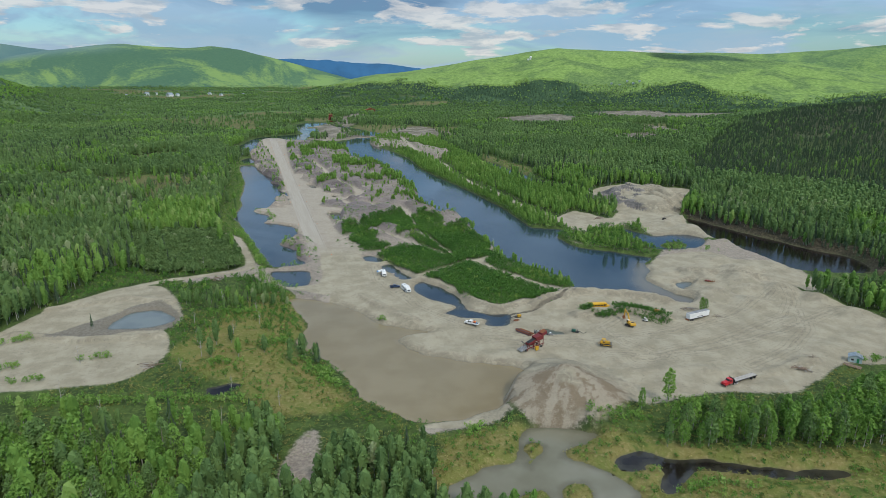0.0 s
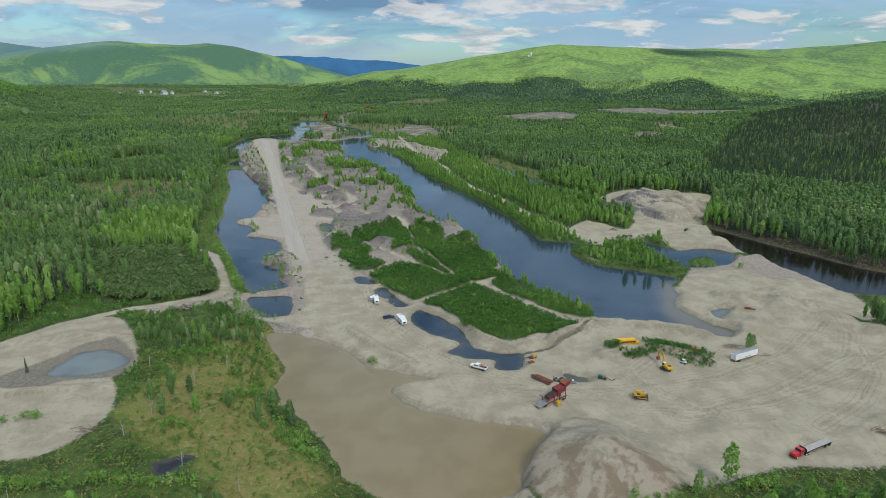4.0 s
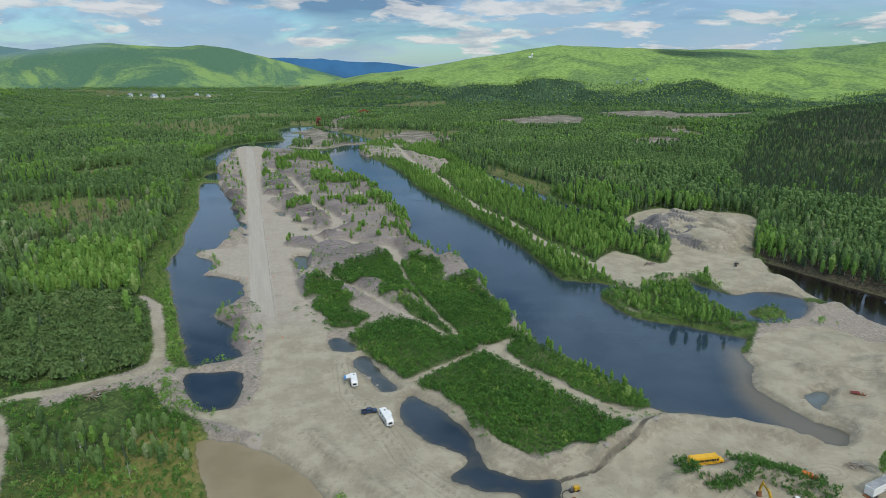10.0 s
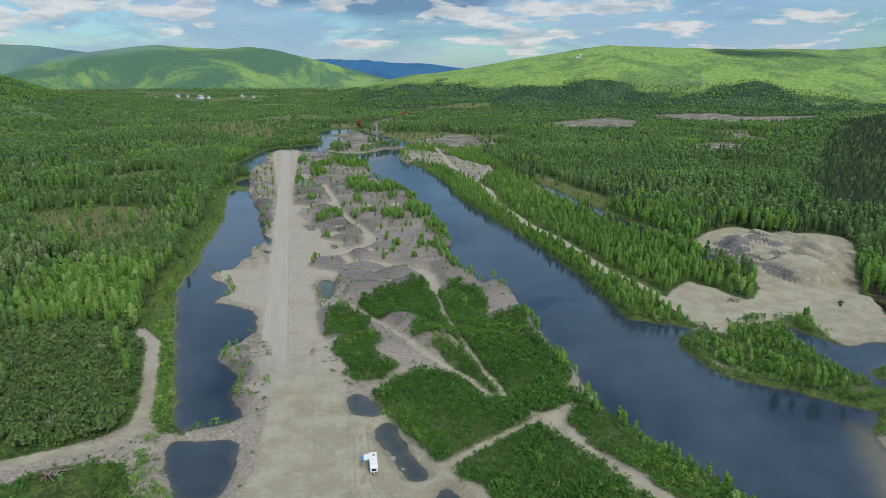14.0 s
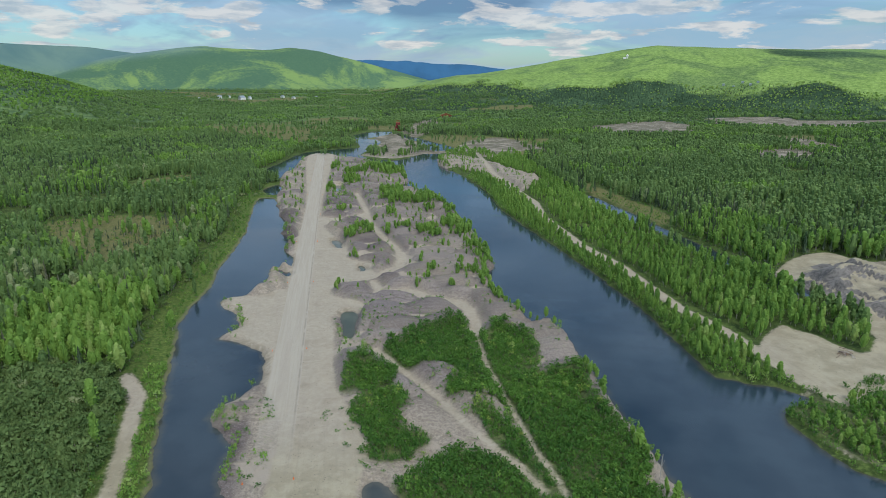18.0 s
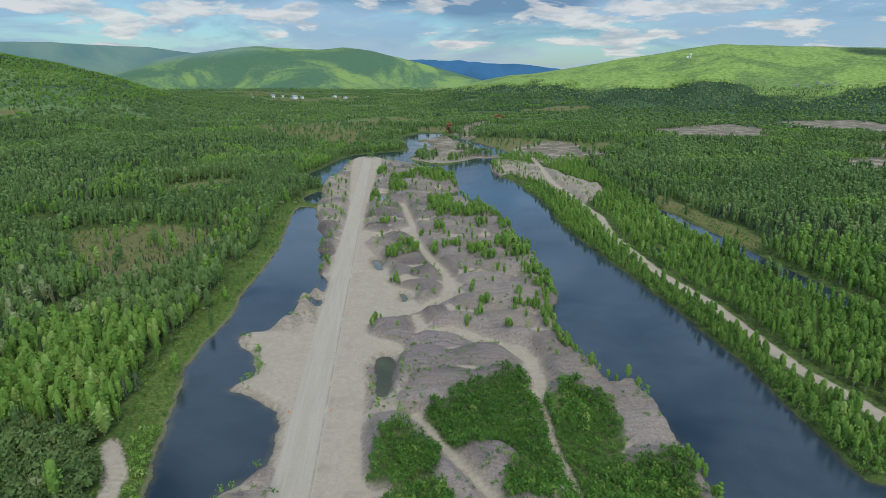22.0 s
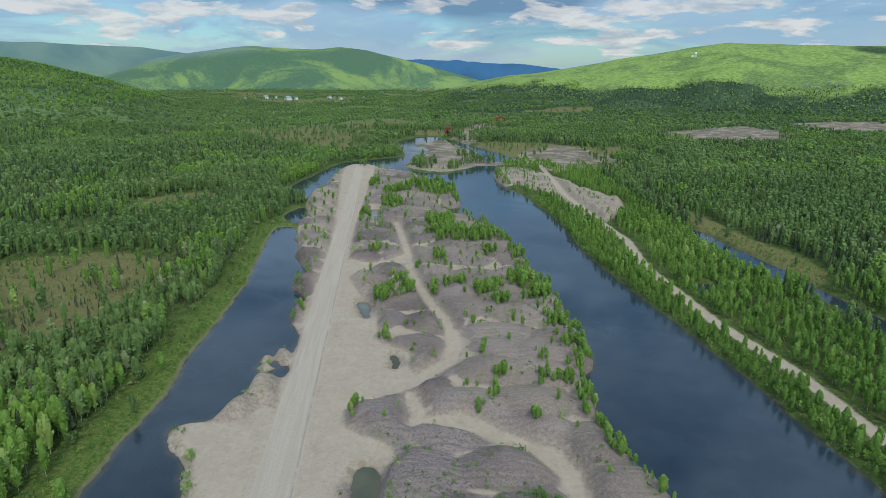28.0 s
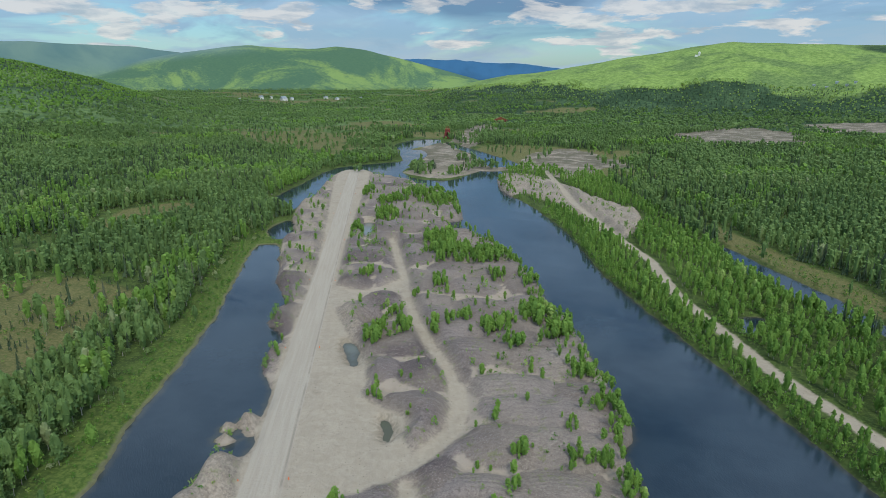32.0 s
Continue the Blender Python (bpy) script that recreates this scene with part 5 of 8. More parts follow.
def leafy_tree(rng, n, tall=1.0, wide=0.26, bare=0.22, size=0.075, limbs=3, shell=None):
    """Unit birch or aspen: trunk, limbs, crown of clumps. Gives wood and leaf triangles."""
    wood = [stem(0.85 * tall, 0.016, 0.005, 3, rng.normal(0, 0.02, 2))]
    heads = []
    for k in range(limbs):
        a, z = rng.uniform(0, 6.28), rng.uniform(bare + 0.05, 0.62) * tall
        tip = np.array((math.cos(a) * wide * 0.7, math.sin(a) * wide * 0.7, z + 0.16))
        base = np.array((0, 0, z))
        w = np.cross(tip - base, (0, 0, 1))
        w = w / (np.linalg.norm(w) + 1e-6) * 0.006
        wood.append(np.array([base - w, base + w, tip]))
        heads.append(tip)
    lumps = [np.array((rng.normal(0, wide * 0.34), rng.normal(0, wide * 0.34), rng.uniform(bare, 0.9) * tall)) for _ in range(max(3, n // 9))] + heads
    cs = []
    for _ in range(n):
        z = bare + (1.0 - bare) * rng.beta(1.5, 1.35)
        t = (z - bare) / (1 - bare)
        r = wide * (math.sin(math.pi * min(1, t * 0.86 + 0.13)) ** 0.75) * math.sqrt(rng.uniform(0.1, 1.0))
        a = rng.uniform(0, 6.28)
        c = np.array((math.cos(a) * r, math.sin(a) * r, z * tall))
        near = min(lumps, key=lambda q: np.sum((q - c) ** 2))
        cs.append(c * 0.72 + near * 0.28)
    cs = np.array(cs).reshape(-1, 3)
    leaf = tri_cloud(rng, n, cs, size) if n else np.zeros((0, 3))
    if shell:
        leaf = np.concatenate([leaf, crown_shell(rng, *shell, wide, bare, 0.62 if n else 1.0)])
    return np.concatenate(wood), leaf


def spruce_tree(rng, tiers, arms, wide=0.15):
    """Unit spruce: pole and drooping boughs, narrower upwards, ragged."""
    wood = stem(0.97, 0.014, 0.003, 3)
    v = []
    for k in range(tiers):
        z = 0.12 + 0.84 * k / tiers
        r = wide * (1.02 - z) ** 0.8 * rng.uniform(0.75, 1.2)
        off = rng.uniform(0, 6.28)
        for i in range(arms):
            a = off + i * 6.28 / arms + rng.uniform(-0.25, 0.25)
            rr = r * rng.uniform(0.7, 1.2)
            w = 3.6 / arms
            d = np.array((math.cos(a), math.sin(a), 0))
            s = np.array((-math.sin(a), math.cos(a), 0))
            top = np.array((0, 0, z + 1.35 / tiers))
            v += [top, d * rr + s * rr * w * 0.5 + (0, 0, z - 0.03), d * rr - s * rr * w * 0.5 + (0, 0, z - 0.03 - rng.uniform(0, 0.03))]
    return wood, np.array(v)


def shrub(rng, n, wide=0.55, size=0.30):
    """Unit willow bush: clumps from the ground up over a few stems."""
    wood = np.concatenate([stem(0.6, 0.02, 0.01, 3, rng.normal(0, 0.15, 2)) for _ in range(1)])
    cs = np.stack([rng.normal(0, wide * 0.42, n), rng.normal(0, wide * 0.42, n), 0.12 + 0.82 * rng.beta(1.6, 1.3, n)], 1)
    return wood, tri_cloud(rng, n, cs, size, 0.6)


def dome_bush(rng, n, size):
    """Unit round willow: clumps on several overlapping domes."""
    heads = [(rng.normal(0, 0.20), rng.normal(0, 0.20), rng.uniform(0.35, 0.62), rng.uniform(0.22, 0.36)) for _ in range(6)]
    cs = []
    for k in range(n):
        hx, hy, hz, r = heads[k % 6]
        d = rng.normal(0, 1, 3)
        d /= np.linalg.norm(d)
        d[2] = abs(d[2]) * 1.1 - 0.35
        cs.append((hx + d[0] * r, hy + d[1] * r, max(0.05, hz + d[2] * r)))
    return stem(0.5, 0.02, 0.01, 3), tri_cloud(rng, n, np.array(cs), size, 0.6)


def grow(name, label, category, kinds, x, y, size, tint, mats, rng, slim=1.0, sink=0.0):
    """Joins many plants, each a turned and scaled copy of one of the kinds, into one mesh of wood and leaves."""
    z = height(x, y)
    which = rng.integers(0, len(kinds), len(x))
    cos, idx, tin = [], [], []
    for k, (wood, leaf) in enumerate(kinds):
        m = np.flatnonzero(which == k)
        if not len(m):
            continue
        base = np.concatenate([wood, leaf])
        a = rng.uniform(0, 6.28, len(m))
        w = size[m] * slim * rng.uniform(0.8, 1.2, len(m))
        ca, sa = np.cos(a) * w, np.sin(a) * w
        vx = base[None, :, 0] * ca[:, None] - base[None, :, 1] * sa[:, None] + x[m][:, None]
        vy = base[None, :, 0] * sa[:, None] + base[None, :, 1] * ca[:, None] + y[m][:, None]
        vz = base[None, :, 2] * size[m][:, None] + z[m][:, None] - sink
        cos.append(np.stack([vx, vy, vz], 2).reshape(-1, 3))
        mi = np.r_[np.zeros(len(wood) // 3, int), np.ones(len(leaf) // 3, int)]
        idx.append(np.tile(mi, len(m)))
        tin.append(np.repeat(tint[m], len(base)))
    co, mi, ti = np.concatenate(cos), np.concatenate(idx), np.concatenate(tin)
    me = bpy.data.meshes.new(name)
    me.vertices.add(len(co))
    me.vertices.foreach_set("co", co.astype(np.float32).ravel())
    me.loops.add(len(co))
    me.loops.foreach_set("vertex_index", np.arange(len(co)))
    me.polygons.add(len(co) // 3)
    me.polygons.foreach_set("loop_start", np.arange(len(co) // 3) * 3)
    me.polygons.foreach_set("material_index", mi)
    me.attributes.new("tint", "FLOAT", "POINT").data.foreach_set("value", ti.astype(np.float32))
    me.update()
    for m in mats:
        me.materials.append(m)
    return tagged(new(name, me), label, category, kind="stuff")


def scatter(x0, x1, y0, y1, step, rng):
    xs, ys = np.meshgrid(np.arange(x0, x1, step), np.arange(y0, y1, step))
    n = xs.size
    return xs.ravel() + rng.uniform(-0.5, 0.5, n) * step, ys.ravel() + rng.uniform(-0.5, 0.5, n) * step


def in_view(x, y):
    """The stretch of the valley that the flight looks over."""
    left = -(0.75 * y + 0.42 * np.maximum(y - 300, 0)) - 40
    return (x > left) & (x < 0.74 * y + 45) & (y > 135)


def off_axis(x, y):
    """Distance from the middle line of the flight."""
    t = np.clip(y / 430.0, 0, 1)
    return np.hypot(x + 50 * t, y - 430 * t)


RNG = np.random.default_rng(7)
DETAIL_LEAFY = [leafy_tree(RNG, 170, wide=w, bare=b, size=0.042, shell=(4, 5)) for w, b in ((0.17, 0.20), (0.20, 0.16), (0.145, 0.26), (0.185, 0.24), (0.22, 0.12))]
DETAIL_SPRUCE = [spruce_tree(RNG, 9, 5, w) for w in (0.13, 0.16, 0.11)]
CLOSE_LEAFY = [leafy_tree(RNG, 76, wide=w, bare=b, size=0.060, shell=(3, 5)) for w, b in ((0.17, 0.20), (0.20, 0.16), (0.15, 0.24), (0.22, 0.12))]
CLOSE_SPRUCE = [spruce_tree(RNG, 7, 5, w) for w in (0.13, 0.16, 0.11)]
MID_LEAFY = [leafy_tree(RNG, 19, wide=w, bare=0.16, size=0.090, limbs=0, shell=(2, 5)) for w in (0.21, 0.25, 0.23, 0.19, 0.29)]
MID_SPRUCE = [spruce_tree(RNG, 5, 4, w) for w in (0.13, 0.17)]
LOW_LEAFY = [(np.zeros((0, 3)), leafy_tree(RNG, 4, wide=RNG.uniform(0.20, 0.30), bare=0.2, size=0.14, limbs=0, shell=(2, 4))[1]) for _ in range(5)]
TINY_LEAFY = [(np.zeros((0, 3)), leafy_tree(RNG, 0, wide=RNG.uniform(0.26, 0.36), bare=0.3, limbs=0, shell=(2, 4))[1]) for _ in range(5)]
LOW_SPRUCE = [(np.zeros((0, 3)), spruce_tree(RNG, 2, 4, 0.2)[1]) for _ in range(2)]
SHRUBS = [shrub(RNG, 32, 0.50, 0.118) for _ in range(6)]
SPECKS = [(np.zeros((0, 3)), shrub(RNG, 13, 0.62, 0.20)[1]) for _ in range(5)]
THICKET = [shrub(RNG, 32, 0.42, 0.115) for _ in range(7)]
TUFTS = [(np.zeros((0, 3)), shrub(RNG, 9, 0.9, 0.26)[1]) for _ in range(5)]
ROUND_WILLOWS = [dome_bush(RNG, 150, 0.082) for _ in range(6)]
SOLO = [(133.6, 300.6, 9.5, "birch"), (136.2, 302.0, 8.0, "birch"), (84.0, 208.0, 15.0, "birch"), (72.0, 201.0, 9.0, "birch"), (-168.7, 277.7, 8.0, "spruce")]


def plant_woods():
    rng = RNG
    for tier, (lo, hi, step) in enumerate(((0, 225, 3.9), (225, 400, 4.3), (400, 780, 4.9), (780, 1500, 6.0), (1500, 3900, 12.0))):
        x, y = scatter(-3200 if hi > 1500 else -1500, 2100 if hi > 1500 else 1300, 130, 430 + hi, step, rng)
        if tier > 2:
            x, y = x + rng.uniform(-0.9, 0.9, len(x)) * step, y + rng.uniform(-0.9, 0.9, len(x)) * step
        d = off_axis(x, y)
        m = in_view(x, y) & (d >= lo) & (d < hi)
        x, y = x[m], y[m]
        z = zones(x, y)
        strip = (z["shore"] < 60) & (x > -140) & (y > 430) & (along("TRACK_STRIP", x, y, 80) < 62) & (x < 190)
        wild = (z["gravel"] < -2) & (z["shore"] > np.where(strip, 0.9, 2.5)) & (z["track"] < -3.2)
        gap = fbm(x, y, 45, 71)
        thin = np.where(z["bog"] > np.where((x < -200) & (y > 560), -9, -3), np.where(y > 900, 0.10, 0.05), 1.0) * smooth(0.24, 0.40, gap)
        west_bank = (x < -90) & (z["shore"] < 17) & (y > 380) & (y < 870)
        thin = np.where(west_bank, 0.05, thin)
        thin = thin * np.where(inside("WILLOWS", x, y) > -2, 0.03, 1.0)
        thin = np.where(strip, 0.93, thin)
        thin = np.where((x > 62) & (y > 178) & (y < 245), 1.0, thin)
        thin = np.where((x > 30) & (y <= 178), 0.03, thin)
        thin = np.where((x < -62) & (y < 205), 0.92, thin)
        trailside = (x > -205) & (x < -55) & (y > 262) & (y < 366)
        grove = np.hypot((x + 112) / 34, (y - 314) / 13) < 1
        thin = np.where(trailside, np.where(grove, 0.8, 0.03), thin)
        thin = np.where((x > -36) & (x < -2) & (y < 172), 1.0, thin)
        az = np.degrees(np.arctan2(x - MID[0], y - MID[1]))
        rad = np.hypot(x - MID[0], y - MID[1])
        slope = (az > 29.5 + 5 * (fbm(x, y, 160, 161) - 0.5)) & (rad < 1750) & (rad > 640)
        thin = np.where((z["hills"] > 46) & (rad > 3300), 0.0, thin)
        ridge = (az < -27) & (z["hills"] > 46)
        on_hill = (z["hills"] > 14 + 34 * smooth(3, -3, az)) & ~slope & (az > -15)
        thin = np.where(on_hill & (dark_foot(x, y, z["hills"], az, rad) < 0.12), 0.0, thin)
        wild |= (z["gravel"] > -2) & (z["gravel"] < 25) & (y > 1180) & (z["shore"] > 4) & (rng.uniform(0, 1, len(x)) < 0.55)
        wild &= ~((z["gravel"] > -14) & (z["shore"] < 9) & (x < -60) & (y > 400))
        wild &= ~((x > 140) & (x < 262) & (y > 335) & (y < 470) & (x < 236 + (455 - y) * 0.32))
        wild &= (inside("BUSH_ISLE", x, y) < -1) & (inside("GRASS_ISLET", x, y) < -3)
        keep = wild & (rng.uniform(0, 1, len(x)) < thin)
        x, y, gap, strip = x[keep], y[keep], gap[keep], strip[keep]
        hz, shore, slope, on_hill, az, rad, ridge = z["hills"][keep], z["shore"][keep], slope[keep], on_hill[keep], az[keep], rad[keep], ridge[keep]
        pick = fbm(x, y, 120, 81) + rng.uniform(-0.13, 0.13, len(x))
        dark_side = (x > 0.60 * y + 110) & (y > 420) & (y < 620) | slope
        dark_wood = smooth(0.50, 0.60, pick) + np.where(slope, 1.5, np.where(dark_side, 0.25, 0.0))
        is_spruce = (rng.uniform(0, 1, len(x)) < np.where(slope, 0.9, np.clip(dark_wood * 0.38 + 0.03, 0, 0.75))) & ~strip
        # spruces on the hill foot also stand in for its cloud shadow
        is_spruce = np.where(on_hill, rng.uniform(0, 1, len(x)) < dark_foot(x, y, hz, az, rad) * 0.9, is_spruce)
        bright = strip & ~on_hill | ridge & ~is_spruce | ~on_hill & (fbm(x, y, 70, 91) + rng.uniform(-0.08, 0.08, len(x)) > (0.50, 0.62, 0.65, 0.67, 0.68)[tier]) & ~is_spruce
        tall = (8.5 + 6.5 * fbm(x, y, 60, 95)) * rng.uniform(0.7, 1.25, len(x)) * np.where(strip, 0.66, 1.0) * np.where(slope, 0.7, 1.0)
        tall = tall * (1.0, 1.0, 1.0, 0.86, 0.62)[tier] * np.where(on_hill, 0.8, 1.0) * np.where(shore < 8, 0.8, 1.0)
        tall = tall * np.where((x > 60) & (y < 240), 1.2, 1.0) * np.where((x > -205) & (x < -55) & (y > 262) & (y < 366), 0.55, 1.0)
        if tier == 0:
            # the stands below the works keep under the line of sight from the first place
            cap = np.interp(x, (-220, -62, -50, 40, 60, 100, 135, 150, 200), (217, 213, 196, 192, 205, 217, 219, 236, 241))
            open_view = (y > 240) | (y * 118 / (118 - tall) < cap)
            x, y, tall, is_spruce, bright, strip, on_hill = x[open_view], y[open_view], tall[open_view], is_spruce[open_view], bright[open_view], strip[open_view], on_hill[open_view]
            solo = ((x > 66) & (y < 236) | (x < -70) & (y < 205)) & (rng.uniform(0, 1, len(x)) < 0.8)
            for i in np.flatnonzero(solo & (x < 0))[:160]:
                SOLO.append((x[i], y[i], tall[i], "spruce" if is_spruce[i] else "birch"))
            left = ~solo & ~((x > 60) & (y < 236))
            x, y, tall, is_spruce, bright, strip, on_hill = x[left], y[left], tall[left], is_spruce[left], bright[left], strip[left], on_hill[left]
        tint = np.clip(rng.normal(0.45, (0.22, 0.20, 0.16, 0.11, 0.09)[tier], len(x)) + (fbm(x, y, 90, 97) - 0.5) * 0.8, 0, 1)
        for kind, mask, mats, kinds, lab in (
            ("hillside_birch", ~is_spruce & on_hill, (BARK, LEAF_HILL_LIT), (DETAIL_LEAFY, CLOSE_LEAFY, MID_LEAFY, LOW_LEAFY, TINY_LEAFY), "pale lime green birch woods on the hillside"),
            ("birch", ~is_spruce & ~bright & ~on_hill, (BARK, LEAF_BIRCH), (DETAIL_LEAFY, CLOSE_LEAFY, MID_LEAFY, LOW_LEAFY, TINY_LEAFY), "mixed birch woods in full green leaf"),
            ("aspen", bright, (BARK, LEAF_ASPEN), (DETAIL_LEAFY, CLOSE_LEAFY, MID_LEAFY, LOW_LEAFY, TINY_LEAFY), "bright green young aspen and birch growth"),
            ("spruce", is_spruce, (BARK, LEAF_SPRUCE), (DETAIL_SPRUCE, CLOSE_SPRUCE, MID_SPRUCE, LOW_SPRUCE, LOW_SPRUCE), "dark green narrow spruce trees among birches"),
        ):
            if mask.sum() < 5:
                continue
            grow(kind + "_woods", lab, "trees", kinds[tier], x[mask], y[mask], tall[mask], tint[mask], mats, rng, (1.0, 1.0, 1.05, 1.5, 2.3)[tier] * (0.6 if kind == "spruce" and tier > 2 else 1.0))


CLUMPS = (  # groups of young birches on the tailings: x, y, half width
    (-135, 685, 6.1), (-125, 695, 5.5), (-114, 702, 4.3), (-105, 706, 3.1), (-85, 704, 6.3), (-72, 686, 4.6), (-79, 714, 4.3),
    (-64, 722, 9.3), (-54, 706, 6.8), (-73, 773, 5.0), (-44, 670, 4.6), (-36, 642, 3.7), (-31, 625, 3.7), (-29, 596, 4.1), (-24, 578, 2.8), (-21, 564, 3.2), (-126, 826, 16.3), (-104, 823, 14.2), (-141, 858, 11.5),
    (-204, 933, 10.3), (-215, 987, 10.2), (-200, 1023, 18.4), (-170, 997, 14.0), (-91, 782, 4.3), (-84, 827, 7.4), (-121, 763, 4.3), (-133, 749, 2.7), (-137, 716, 3.0), (-47, 576, 2.2), (-63, 605, 2.9), (-63, 589, 1.8), (-68, 580, 1.6), (-120, 639, 2.0), (-105, 627, 2.0),
    (-112, 573, 2.5), (-95, 590, 1.6), (-46, 606, 2.3), (-38, 608, 2.9), (-48, 626, 2.1), (-168, 773, 3.1), (-214, 883, 7.4), (-264, 1027, 12.3), (-98, 715, 2.8), (-172, 665, 2.6), (-180, 675, 2.4),
)


def plant_shrubs():
    rng = RNG
    # willow thickets on the old workings
    x, y = scatter(-130, 170, 285, 560, 1.3, rng)
    b = most(BUSHES, x, y)
    t = to_track(x, y)
    m = (thicket_in(x, y, b) > 0) & (fbm(x, y, 12, 17) > 0.24) & (np.hypot(x - 83, y - 305) > 7.5) & (t < -0.6) & (to_shore(x, y) > 0.8) & (rng.uniform(0, 1, len(x)) < np.where(inside("BUSH_ISLE", x, y) > -3, 0.25, 0.93))
    x, y = x[m], y[m]
    tint = np.clip(rng.normal(0.4, 0.2, len(x)) + (fbm(x, y, 30, 16) - 0.5), 0, 1)
    grow("willow_thicket", "dense bright green willow and alder thicket on gravel", "bushes", THICKET, x, y, np.where(inside("BUSH_ISLE", x, y) > 0, 1.1, 1.0) * (1.0 + 2.6 * fbm(x, y, 14, 19)) * rng.uniform(0.6, 1.45, len(x)), tint, (BARK, LEAF_SHRUB), rng)
    # low green specks all over the old workings and tailings
    x, y = scatter(-190, 85, 300, 900, 1.9, rng)
    z = zones(x, y)
    p = smooth(0.42, 0.62, fbm(x, y, 13, 141)) * np.where(y < 560, 0.34, 0.10)
    m = (z["gravel"] > 0.5) & ((z["sand"] < -0.8) | (z["bush"] > -9) & (z["track"] < -0.5)) & (z["shore"] > 0.8) & (thicket_in(x, y, z["bush"]) < 1) & (rng.uniform(0, 1, len(x)) < p)
    x, y = x[m], y[m]
    grow("gravel_shrubs", "low green shrubs dotted over pale gravel", "bushes", SPECKS, x, y, rng.uniform(0.5, 1.5, len(x)), np.clip(rng.normal(0.5, 0.3, len(x)), 0, 1), (BARK, LEAF_SHRUB), rng, 1.3)
    # scattered saplings on the tailings and along the shores
    x, y = scatter(-330, 200, 400, 1200, 3.6, rng)
    z = zones(x, y)
    edge = smooth(9, 2, z["shore"])
    n = fbm(x, y, 30, 25)
    p = smooth(0.54, 0.68, n) * 0.30 + 0.05 + 0.25 * edge * smooth(0.40, 0.55, fbm(x, y, 22, 27))
    m = (z["gravel"] > 0) & (inside("GRAVEL_MOUND", x, y) < -1) & (z["sand"] < -1.5) & (z["shore"] > 0.6) & (rng.uniform(0, 1, len(x)) < p)
    x, y = x[m], y[m]
    s = rng.uniform(1.0, 2.6, len(x)) + 3.5 * rng.uniform(0, 1, len(x)) ** 3
    grow("sapling_growth", "scattered young green willows and birches on tailings", "bushes", SHRUBS, x, y, s, np.clip(rng.normal(0.55, 0.25, len(x)), 0, 1), (BARK, LEAF_ASPEN), rng, 0.75)
    x, y = scatter(-330, 60, 420, 1180, 3.4, rng)
    z = zones(x, y)
    east = (x > -95 + (700 - y) * 0.28) & (z["shore"] < 6.5)
    p = np.where(east, 0.72, 0.035)
    m = (z["gravel"] > 2) & (z["sand"] < -3) & (z["shore"] > 1.0) & (y > 535) & (rng.uniform(0, 1, len(x)) < p)
    x, y = x[m], y[m]
    s = rng.uniform(2.2, 6.4, len(x))
    xs, ys, hs = [x], [y], [s]
    for cx, cy, r in CLUMPS:
        n = int(4 + 0.50 * min(r, 11) ** 2 + 2.0 * r)
        xs.append(cx + rng.normal(0, 0.55 * r, n))
        ys.append(cy + rng.normal(0, 0.50 * r + 1.0, n))
        hs.append(rng.uniform(2.2, 4.4 + 0.55 * min(r, 9), n))
    x, y, s = np.concatenate(xs), np.concatenate(ys), np.concatenate(hs)
    m = (to_shore(x, y) > 0.5) & (zones(x, y)["sand"] < -0.8)
    x, y, s = x[m], y[m], s[m]
    grow("sapling_birches", "young bright green birches on the tailings bank", "trees", CLOSE_LEAFY, x, y, s, np.clip(rng.normal(0.5, 0.2, len(x)), 0, 1), (BARK, LEAF_ASPEN), rng, 1.3)
    # young trees on the island
    x, y = scatter(85, 160, 410, 505, 2.7, rng)
    m = (inside("BUSH_ISLE", x, y) > 2.0) & (to_shore(x, y) > 2.2) & (np.hypot((x - 131 - (445 - y) * 0.6) / 5, (y - 446) / 13) > 1) & (fbm(x, y, 18, 29) > 0.36) & (rng.uniform(0, 1, len(x)) < 0.85)
    x, y = x[m], y[m]
    grow("island_birches", "young bright green birches on the gravel island", "trees", DETAIL_LEAFY, x, y, rng.uniform(2.2, 5.2, len(x)), np.clip(rng.normal(0.5, 0.25, len(x)), 0, 1), (BARK, LEAF_ASPEN), rng, 1.35)
    # stunted spruces on the western moor
    x, y = scatter(-460, -180, 520, 800, 3.4, rng)
    m = (inside("BOG_WEST", x, y) > 0) & (rng.uniform(0, 1, len(x)) < 0.12 + 0.75 * smooth(0.47, 0.58, fbm(x, y, 34, 151)))
    x, y = x[m], y[m]
    grow("moor_spruces", "thin stunted dark spruces on brown moor", "trees", MID_SPRUCE, x, y, rng.uniform(1.6, 4.6, len(x)), np.clip(rng.normal(0.5, 0.3, len(x)), 0, 1), (BARK, LEAF_SPRUCE), rng, 1.2)
    # undergrowth at the foot of the trees along the wide canal
    x, y = scatter(-140, 190, 400, 1000, 2.2, rng)
    z = zones(x, y)
    m = (z["shore"] > 0.5) & (z["shore"] < 11) & (z["gravel"] < -0.5) & (z["track"] < -1) & (along("TRACK_STRIP", x, y, 80) < 60) & (rng.uniform(0, 1, len(x)) < 0.75)
    x, y = x[m], y[m]
    grow("shore_shrubs", "dense green willow scrub along the canal shore", "bushes", SHRUBS, x, y, rng.uniform(1.4, 4.2, len(x)), np.clip(rng.normal(0.5, 0.25, len(x)), 0, 1), (BARK, LEAF_ASPEN), rng, 0.85)
    # tall grey-green willows in the bend of the trail
    x, y = scatter(-260, -100, 330, 480, 3.7, rng)
